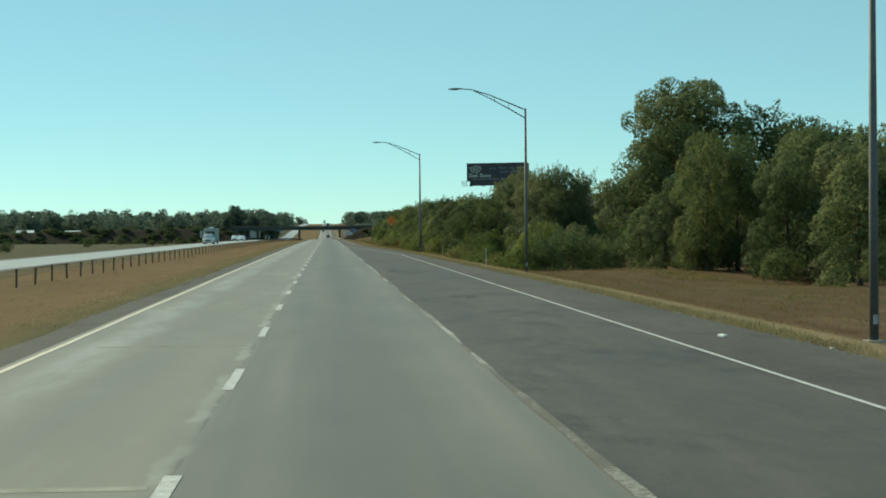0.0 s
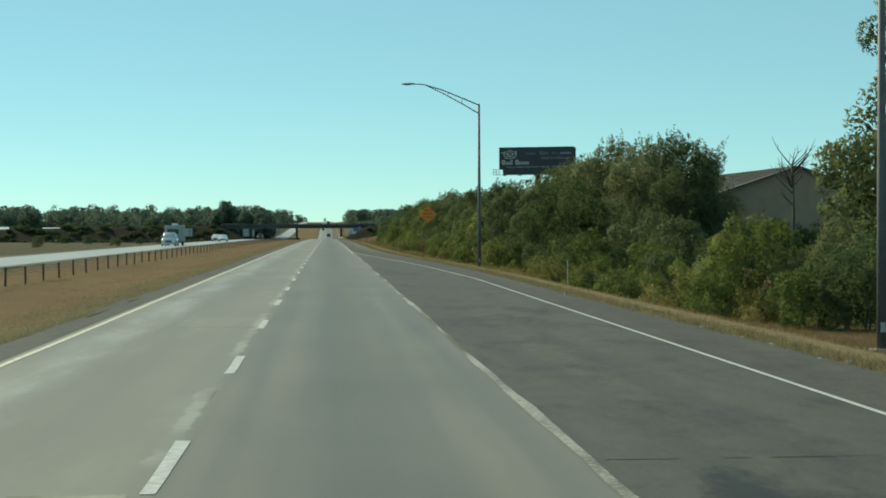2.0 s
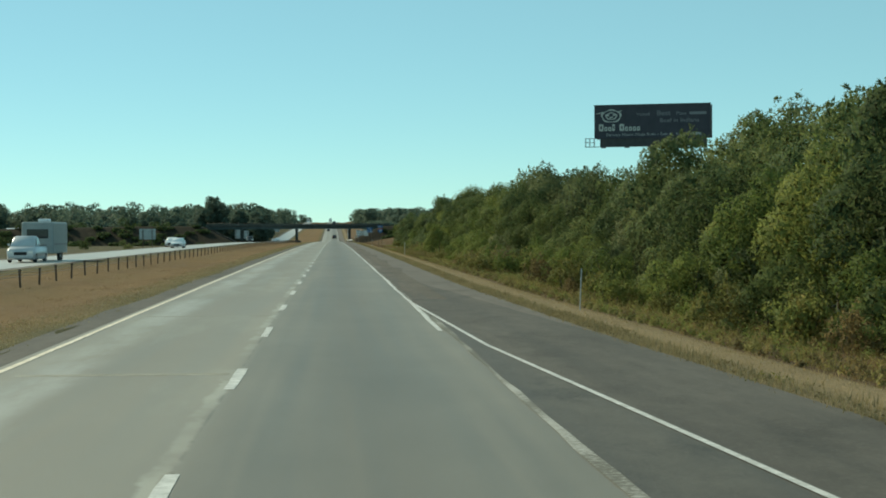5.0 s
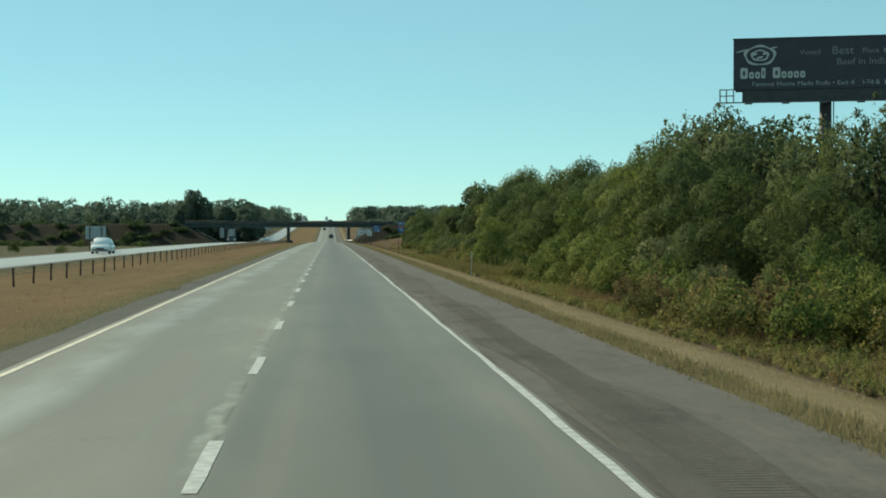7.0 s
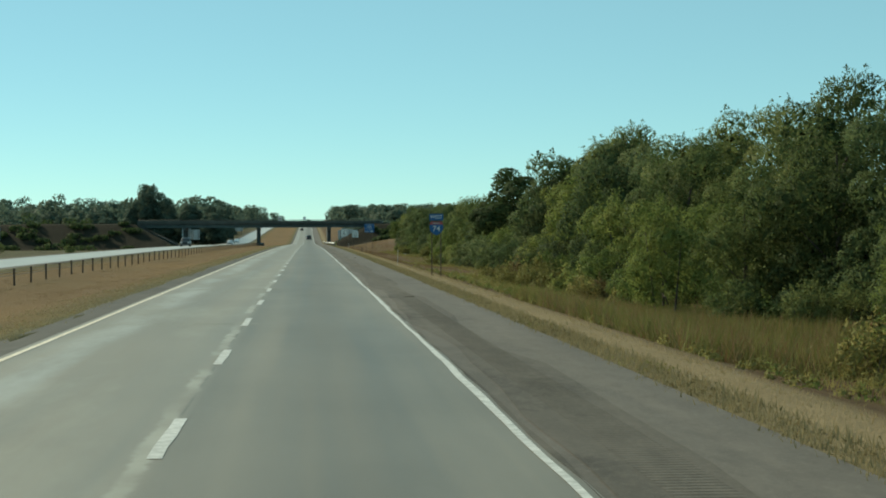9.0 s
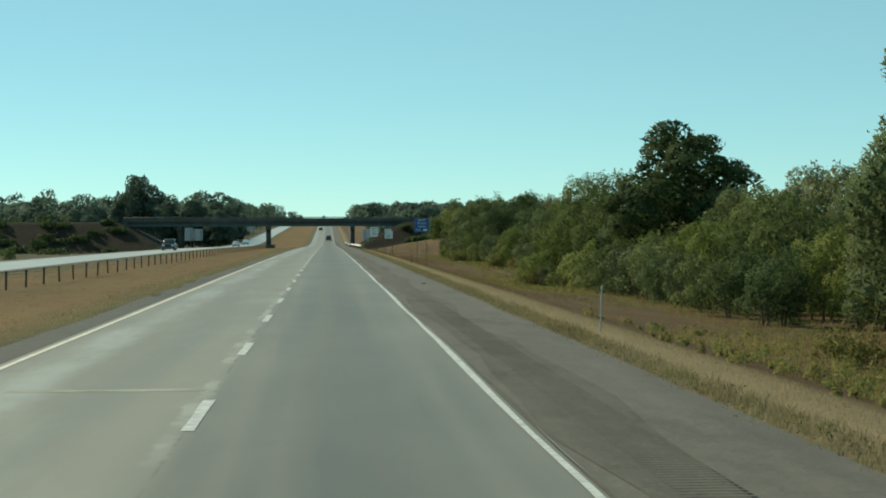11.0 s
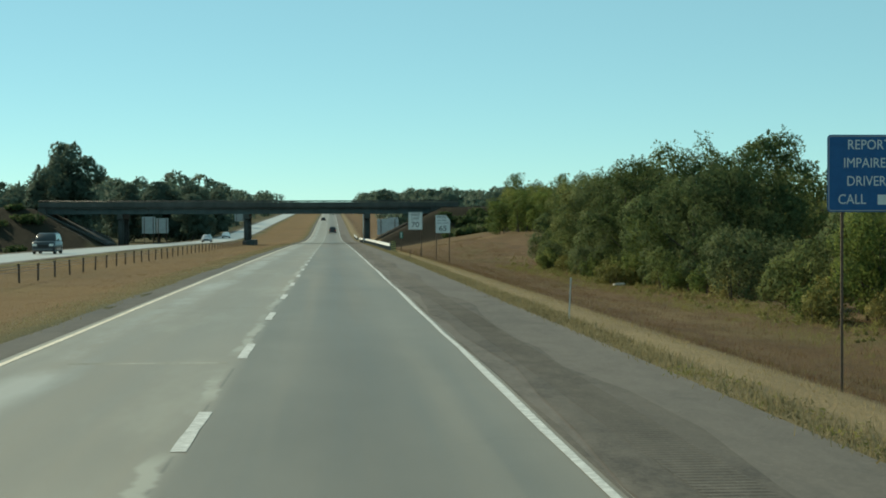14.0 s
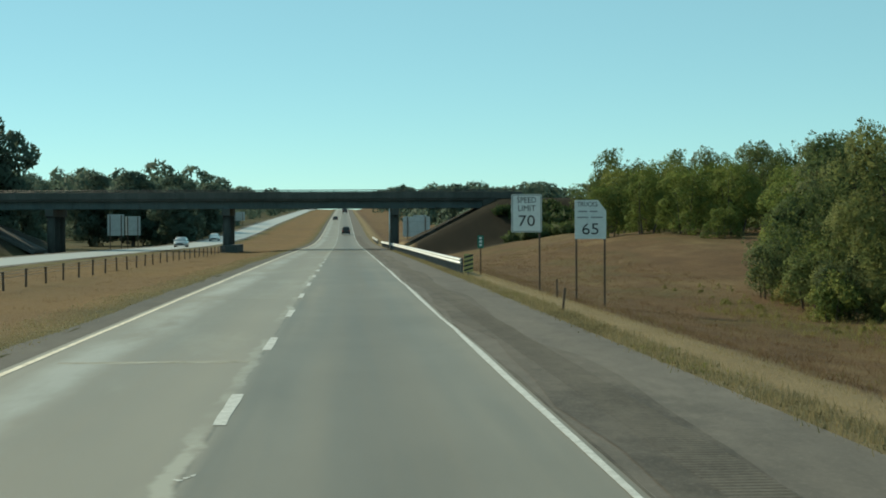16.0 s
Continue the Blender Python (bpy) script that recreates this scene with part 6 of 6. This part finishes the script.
def hull(stations, half):
    """A body shell: side stations of (y, z low, z high, width factor), rounded across."""
    bm = bmesh.new()
    rings = []
    for y, z0, z1, k in stations:
        w = half * k
        c = min(0.12, (z1 - z0) * 0.3)
        rings.append([bm.verts.new((sx * (w - dx), y, z)) for sx, dx, z in ((-1, 0.05, z0), (-1, 0, z0 + c), (-1, 0, z1 - c), (-1, c, z1), (1, c, z1), (1, 0, z1 - c), (1, 0, z0 + c), (1, 0.05, z0))])
    for a0, b0 in zip(rings, rings[1:]):
        for k in range(8):
            bm.faces.new((a0[k], a0[(k + 1) % 8], b0[(k + 1) % 8], b0[k])).smooth = True
    bm.faces.new(rings[0])
    bm.faces.new(rings[-1][::-1])
    return bm


def make_car(name, label, category, paint, length=4.6, width=1.82, height=1.45, suv=False, pickup=False):
    """Front towards -y, standing at the origin on its wheels."""
    c = thing(name, label, category)
    L, h = length / 2, height
    belt = 0.62 * h
    bonnet = 0.56 * h if not suv else 0.62 * h
    st = [(-L, 0.32, bonnet * 0.72, 0.86), (-L + 0.12, 0.24, bonnet * 0.9, 0.95), (-L + 0.5, 0.22, bonnet, 0.99), (-L + 1.15, 0.22, belt, 1.0), (0.3, 0.22, belt, 1.0), (L - 0.5, 0.22, belt, 0.99), (L - 0.1, 0.26, belt * 0.96, 0.95), (L, 0.36, belt * 0.85, 0.88)]
    part("body", hull(st, width / 2), paint, c)
    ce = L - 0.15 if suv else (0.35 if pickup else L - 0.75)
    cab = [(-L + 1.05, belt - 0.03, belt + 0.02, 0.9), (-L + 1.75, belt - 0.03, h - 0.05, 0.80), (-L + 2.1, belt - 0.03, h, 0.78), (ce - 0.45, belt - 0.03, h - 0.01, 0.78), (ce, belt - 0.03, belt + (0.25 if suv else 0.05), 0.86)]
    part("cabin", hull(cab, width / 2), paint, c)

    def pane(name, pts, parent=c):
        bm = bmesh.new()
        bm.faces.new([bm.verts.new(p) for p in pts])
        part(name, bm, M_CARGLASS, parent, "dark glass")
    w = width / 2
    pane("windscreen", [(-w * 0.80, -L + 1.13, belt + 0.06), (w * 0.80, -L + 1.13, belt + 0.06), (w * 0.70, -L + 1.70, h - 0.11), (-w * 0.70, -L + 1.70, h - 0.11)])
    pane("rear_window", [(-w * 0.72, ce + 0.012, belt + 0.12), (w * 0.72, ce + 0.012, belt + 0.12), (w * 0.64, ce - 0.38, h - 0.1), (-w * 0.64, ce - 0.38, h - 0.1)])
    for sx in (-1, 1):
        pane("side_window", [(sx * w * 0.915, -L + 1.5, belt + 0.05), (sx * w * 0.915, ce - 0.25, belt + 0.05), (sx * w * 0.80, ce - 0.5, h - 0.11), (sx * w * 0.80, -L + 1.9, h - 0.11)])
        part("headlight", box(bmesh.new(), sx * w * 0.72 - 0.18, sx * w * 0.72 + 0.18, -L - 0.01, -L + 0.2, bonnet * 0.62, bonnet * 0.8, 0.02), M_LAMPGLASS, c)
        part("tail_lamp", box(bmesh.new(), sx * w * 0.78 - 0.11, sx * w * 0.78 + 0.11, L - 0.1, L + 0.012, belt * 0.62, belt * 0.86, 0.02), M_TAIL, c)
        part("mirror", box(bmesh.new(), sx * (w + 0.08) - 0.08, sx * (w + 0.08) + 0.08, -L + 1.45, -L + 1.55, belt + 0.02, belt + 0.18, 0.02), paint, c)
        for y in (-L + 0.85, L - 0.9):
            wheel(c, sx * (w - 0.11), y)
    part("grille", box(bmesh.new(), -w * 0.45, w * 0.45, -L - 0.012, -L + 0.1, bonnet * 0.5, bonnet * 0.72, 0.01), M_RUBBER, c)
    part("bumper", box(bmesh.new(), -w * 0.86, w * 0.86, -L - 0.03, -L + 0.15, 0.3, 0.46, 0.03), M_DULL if not pickup else M_STEEL, c)
    if pickup:
        part("bed_cover", box(bmesh.new(), -w * 0.9, w * 0.9, 0.45, L - 0.1, belt + 0.004, belt + 0.05, 0.01), M_RUBBER, c)
    return c


def put_car(c, x, y, turn=0.0):
    c.matrix_basis = pose(x, y, float(road_z(y)) + 0.008, 0, 0, turn)


def make_vehicles():
    put_car(make_car("pickup_truck", "silver-grey pickup truck towing a travel trailer", "pickup truck", M_CARSILVER, 5.7, 2.0, 1.9, pickup=True), -20.8, 318)
    t = thing("travel_trailer", "grey boxy travel trailer hitched behind the pickup", "trailer")
    part("body", box(bmesh.new(), -1.2, 1.2, -3.2, 3.4, 0.55, 2.95, 0.12), M_TRAILER, t)
    part("stripe", box(bmesh.new(), -1.212, 1.212, -3.0, 3.2, 1.2, 1.32), M_GREYINK, t)
    part("front_window", box(bmesh.new(), -0.8, 0.8, -3.215, -3.1, 1.7, 2.4, 0.02), M_CARGLASS, t)
    part("roof_unit", box(bmesh.new(), -0.4, 0.4, -0.6, 0.5, 2.955, 3.2, 0.06), M_CARWHITE, t)
    part("hitch", box(bmesh.new(), -0.06, 0.06, -4.35, -3.2, 0.5, 0.62), M_DULL, t)
    for sx in (-1, 1):
        for y in (0.1, 0.95):
            wheel(t, sx * 1.05, y)
    put_car(t, -20.8, 325.4)
    put_car(make_car("car", "white sedan on the opposite carriageway", "car", M_CARWHITE), -20.7, 436)
    put_car(make_car("car", "white hatchback in the outer lane of the opposite carriageway", "car", M_CARWHITE, 4.2, 1.78, 1.5, suv=True), -23.4, 455)
    put_car(make_car("sport_utility_vehicle", "black utility vehicle on the opposite carriageway", "car", M_CARDARK, 4.8, 1.95, 1.8, suv=True), -23.0, 690)
    put_car(make_car("car", "grey sedan passing under the overpass", "car", M_CARSILVER), -22.2, 866)
    put_car(make_car("car", "white car climbing beyond the overpass", "car", M_CARWHITE), -23.8, 950)
    put_car(make_car("sport_utility_vehicle", "dark utility vehicle ahead in the travel lane", "car", M_CARDARK, 4.8, 1.95, 1.85, suv=True), 1.8, 1015, 180)
    put_car(make_car("car", "dark car ahead in the passing lane", "car", M_CARDARK), -1.8, 1240, 180)
    # heavy lorries on the hill; the white ones are added for bright spots there
    for label, skin, x, y, turn in (("dark box lorry climbing the far hill", M_BOARD_FRAME, 1.8, 1490, 0), ("white box lorry added for a bright spot on the far crest", M_CARWHITE, -1.8, 1930, 0), ("white box lorry added for a bright spot on the far hill", M_CARWHITE, -22.6, 1800, 180)):
        t = thing("lorry", label, "lorry")
        part("box", box(bmesh.new(), -1.28, 1.28, -9, 3.0, 1.1, 4.05, 0.05), skin, t)
        part("cab", box(bmesh.new(), -1.22, 1.22, 3.4, 6.0, 0.7, 3.5, 0.2), M_CARDARK if skin is M_BOARD_FRAME else M_CARWHITE, t)
        part("rear_door", box(bmesh.new(), -1.2, 1.2, -9.03, -9.004, 1.2, 3.95), M_DULL if skin is M_BOARD_FRAME else M_CARWHITE, t)
        part("windscreen", box(bmesh.new(), -1.05, 1.05, 5.98, 6.02, 2.1, 3.0, 0.01), M_CARGLASS, t)
        for sx in (-1, 1):
            for q in (-7.6, -6.4, 2.4, 5.0):
                wheel(t, sx * 1.05, q, 0.5, 0.3)
            part("tail_lamp", box(bmesh.new(), sx - 0.15, sx + 0.15, -9.06, -9.031, 1.2, 1.35), M_TAIL, t)
        put_car(t, x, y, turn)


# ---- grass and litter ----


def grass(name, label, material, count, place, height, seed, blades=6, lean=0.5, width=0.006):
    """Tufts of thin blades; place gives x and y for random numbers."""
    r = np.random.RandomState(seed)
    x, y = place(r, count)
    z = ground_z(x, y)
    n = count * blades
    X, Y, Z = (np.repeat(q, blades) for q in (x, y, z))
    H = height * r.uniform(0.45, 1.25, n) * np.repeat(r.uniform(0.6, 1.3, count), blades)
    a = r.uniform(0, 2 * math.pi, n)
    bx, by = X + r.normal(0, 0.11, n), Y + r.normal(0, 0.11, n)
    wv = width * (1 + H * 2)
    dx, dy = np.cos(a), np.sin(a)
    tip = lean * H * r.uniform(0.1, 1, n)
    b2 = r.uniform(0, 2 * math.pi, n)
    v = np.stack([np.stack([bx - dx * wv, by - dy * wv, Z - 0.03], 1), np.stack([bx + dx * wv, by + dy * wv, Z - 0.03], 1),
                  np.stack([bx + np.cos(b2) * tip, by + np.sin(b2) * tip, Z + H], 1)], 1).reshape(-1, 3)
    me = bpy.data.meshes.new(name)
    me.vertices.add(3 * n)
    me.vertices.foreach_set("co", v.astype(np.float32).ravel())
    me.loops.add(3 * n)
    me.loops.foreach_set("vertex_index", np.arange(3 * n, dtype=np.int32))
    me.polygons.add(n)
    me.polygons.foreach_set("loop_start", np.arange(0, 3 * n, 3, dtype=np.int32))
    me.update(calc_edges=True)
    me.materials.append(material)
    tagged(new(name, me), label, "grass", kind="stuff")


def make_grass():
    def beside(lo, hi, y0=28, y1=800, power=1.0, clump=0.0):
        def f(r, n):
            y = r.uniform(y0, y1, n)
            if clump:
                y = r.uniform(y0, y1, n // 9)[r.randint(0, n // 9, n)] + r.normal(0, clump, n)
            return edge_r(y) + lo + (hi - lo) * r.uniform(0, 1, n) ** power, y
        return f

    def median(lo, hi, y0=40, y1=800, power=1.0, clump=0.0):
        def f(r, n):
            y = r.uniform(y0, y1, n)
            if clump:
                y = r.uniform(y0, y1, n // 12)[r.randint(0, n // 12, n)] + r.normal(0, clump, n)
            return -4.85 - lo - (hi - lo) * r.uniform(0, 1, n) ** power, y
        return f
    for seed, label, mat, n, lo, hi in ((1, "drab brown-green weeds along the edge of the shoulder", L_VERGE, 3200, -0.12, 0.6), (11, "green weed clumps along the edge of the shoulder", L_WEED, 700, -0.06, 0.7)):
        r = np.random.RandomState(seed)
        x, y = beside(lo, hi, clump=1.1)(r, n)
        h = np.repeat(r.uniform(0.02, 0.12, n), 9)
        c = np.stack([np.repeat(x, 9), np.repeat(y, 9), np.repeat(ground_z(x, y), 9)], 1) + r.normal(size=(9 * n, 3)) * np.array([0.10, 0.22, 0.0])
        c[:, 2] += h * r.uniform(0.1, 1, 9 * n)
        tagged(new("verge_weeds", leaf_mesh("verge_weeds", c, 0.036, mat, r)), label, "weeds", kind="stuff")
    grass("verge_grass", "drab ragged tufts along the edge of the shoulder", L_VERGE, 24000, beside(-0.08, 0.72, clump=2.4), 0.12, 31, 6, 0.8, 0.009)
    grass("verge_grass", "tan mown grass of the verge", L_STRAW, 14000, beside(0.4, 2.4), 0.045, 2, 6, 1.2)
    grass("slope_grass", "rust-brown long grass on the ditch slope", L_SEDGE, 9000, beside(2.2, 15, 30, 780, clump=0.9), 0.10, 3, 6, 1.3, 0.004)
    grass("slope_grass", "olive weeds among the ditch grass", L_WEED, 1800, beside(3.2, 13, 60, 760, clump=0.7), 0.13, 4, 6, 1.3, 0.004)
    grass("slope_grass", "rust-red grass in soft patches on the ditch slope", L_SEDGE, 8000, beside(2.4, 14, 500, 760, clump=2.2), 0.13, 21, 7, 1.4, 0.005)
    grass("slope_grass", "pale dry grass in soft patches on the ditch slope", L_STRAW, 5000, beside(2.0, 14, 500, 760, clump=2.4), 0.10, 24, 6, 1.4, 0.005)
    grass("slope_grass", "rust-red grass on the bank beside the merging lane", L_SEDGE, 7000, beside(2.2, 21, 45, 140, clump=1.6), 0.15, 22, 7, 1.2, 0.005)
    grass("slope_grass", "pale olive grass on the bank beside the merging lane", L_WEED, 3500, beside(6.0, 22, 60, 140, clump=1.6), 0.15, 25, 7, 1.2, 0.005)
    grass("slope_grass", "yellow-green grass at the foot of the trees", L_WEED, 4500, beside(9.0, 14, 470, 690, clump=1.6), 0.22, 23, 7, 1.0, 0.005)
    grass("slope_grass", "yellow-green weeds in the hollow beside the trees", L_WEED, 4000, beside(5.0, 12, 515, 566, clump=1.2), 0.13, 28, 7, 1.0, 0.006)
    grass("tall_grass", "dry brown undergrowth at the foot of the hedge", L_SEDGE, 2200, beside(6.0, 11, 318, 352, clump=0.8), 0.45, 26, 8, 0.9)
    grass("tall_grass", "olive weeds at the foot of the hedge", L_WEED, 6500, beside(4.6, 10.5, 150, 475, clump=0.9), 0.3, 27, 8, 0.9)
    for seed, label, mat, n, y0, y1, lo, hi, tall in ((41, "olive leafy weeds before the hedge", L_WEED, 1700, 150, 480, 2.8, 10.0, 0.62), (42, "yellow-green leafy weeds before the hedge", L_BRIGHT, 700, 205, 480, 3.6, 10.5, 0.8),
                                                      (43, "dry russet weeds before the hedge", L_RUSSET, 600, 150, 380, 2.8, 9.5, 0.7), (44, "leafy weeds round the foot of the clumps", L_WEED, 480, 520, 700, 10.5, 14.0, 0.5),
                                                      (46, "olive weeds along the top of the bank", L_WEED, 130, 112, 142, 14.5, 19.0, 0.3),
                                                      (45, "green weeds in the hollow beside the trees", L_WEED, 420, 518, 566, 5.5, 12.0, 0.45)):
        r = np.random.RandomState(seed)
        x, y = beside(lo, hi, y0, y1, clump=2.0)(r, n)
        grow = r.uniform(0.35, 1.0, n) * tall * (0.5 + 0.5 * (x - edge_r(y) - lo) / (hi - lo))
        q = r.normal(size=(n * 46, 3))
        q /= np.linalg.norm(q, axis=1)[:, None]
        q[:, 2] = np.abs(q[:, 2])
        g = np.repeat(grow, 46)[:, None]
        c = np.stack([np.repeat(x, 46), np.repeat(y, 46), np.repeat(ground_z(x, y), 46)], 1) + q * g * r.uniform(0.5, 1.0, (n * 46, 1)) * np.array([0.75, 0.9, 1.0])
        tagged(new("weed_thicket", leaf_mesh("weed_thicket", c, 0.055, mat, r, q + np.array([0, 0, 0.4]))), label, "weeds", kind="stuff")
    grass("tall_grass", "tall golden-green grass in the gap between the bushes", L_WEED, 5200, beside(3.0, 12.5, 384, 414, clump=0.6), 0.55, 5, 9, 0.9)
    grass("tall_grass", "tall pale straw in the gap", L_STRAW, 1800, beside(3.0, 12.5, 384, 414, clump=0.6), 0.5, 29, 6, 0.9)
    grass("tall_grass", "tall reddish-brown grass heads in the gap", L_SEDGE, 2000, beside(3.0, 12.5, 384, 414, clump=0.5), 0.6, 6, 6, 0.8)
    grass("median_grass", "dry golden grass of the median", L_STRAW, 8000, median(1.2, 11.5), 0.045, 7, 5)
    grass("median_grass", "brown grass of the median", L_SEDGE, 9000, median(1.0, 11.5), 0.06, 8, 5)
    r = np.random.RandomState(9)
    x, y = median(-0.3, 1.7, power=1.2, clump=2.2)(r, 8000)
    c = np.stack([np.repeat(x, 8), np.repeat(y, 8), np.repeat(ground_z(x, y), 8)], 1) + r.normal(size=(64000, 3)) * np.array([0.14, 0.30, 0.0])
    c[:, 2] += r.uniform(0.0, 0.09, 64000)
    tagged(new("median_weeds", leaf_mesh("median_weeds", c, 0.03, L_VERGE, r)), "green weeds along the median shoulder", "weeds", kind="stuff")


def make_litter():
    def scrap(name, label, x, y, sx, sy, h, mat, turn):
        t = thing(name, label, "litter", "", (x, y, float(max(ground_z(x, y), road_z(y) - 0.01 if x < edge_r(y) else -99)) + 0.01), turn)
        bm = bmesh.new()
        box(bm, -sx, sx, -sy, sy, 0, h, min(sx, sy, h) * 0.3)
        for v in bm.verts:
            v.co.z += 0.3 * h * math.sin(v.co.x * 9 + v.co.y * 7)
        part("scrap", bm, mat, t)
    r = np.random.RandomState(17)
    v, fs = [], []
    for k in range(70):  # pale stones along the broken edge
        y = r.uniform(20, 150)
        a, h = r.uniform(0.02, 0.07), r.uniform(0.02, 0.05)
        c = np.array([float(edge_r(y)) + r.normal() * 0.12, y, float(road_z(y)) - 0.02])
        b = len(v)
        v += [tuple(c + np.array([a * q * math.cos(w + k), 1.4 * a * q * math.sin(w + k), z])) for z, q in ((0, 1.0), (h, 0.7)) for w in (0, 1.3, 2.4, 3.6, 5.0)]
        fs += [(b + n, b + (n + 1) % 5, b + 5 + (n + 1) % 5, b + 5 + n) for n in range(5)] + [tuple(b + 5 + n for n in range(5))]
    tagged(new("edge_stones", mesh_from("edge_stones", v, fs, M_SEAL)), "pale loose stones along the pavement edge", "stones", kind="stuff")
    scrap("litter", "crumpled white paper on the gravelly shoulder", 9.0, 32.3, 0.06, 0.09, 0.045, M_LITTER, 30)
    scrap("litter", "pale scrap lying in the brown grass", 18.3, 640.5, 0.36, 0.12, 0.14, M_LITTER, 25)
    scrap("tyre_scrap", "black strip of shredded tyre on the shoulder", 5.6, 498.0, 0.10, 0.03, 0.03, M_RUBBER, 8)
    scrap("tyre_scrap", "black tyre shred lying on the shoulder", 4.8, 404.5, 0.16, 0.035, 0.02, M_RUST, -4)


make_vehicles()
make_grass()
make_litter()
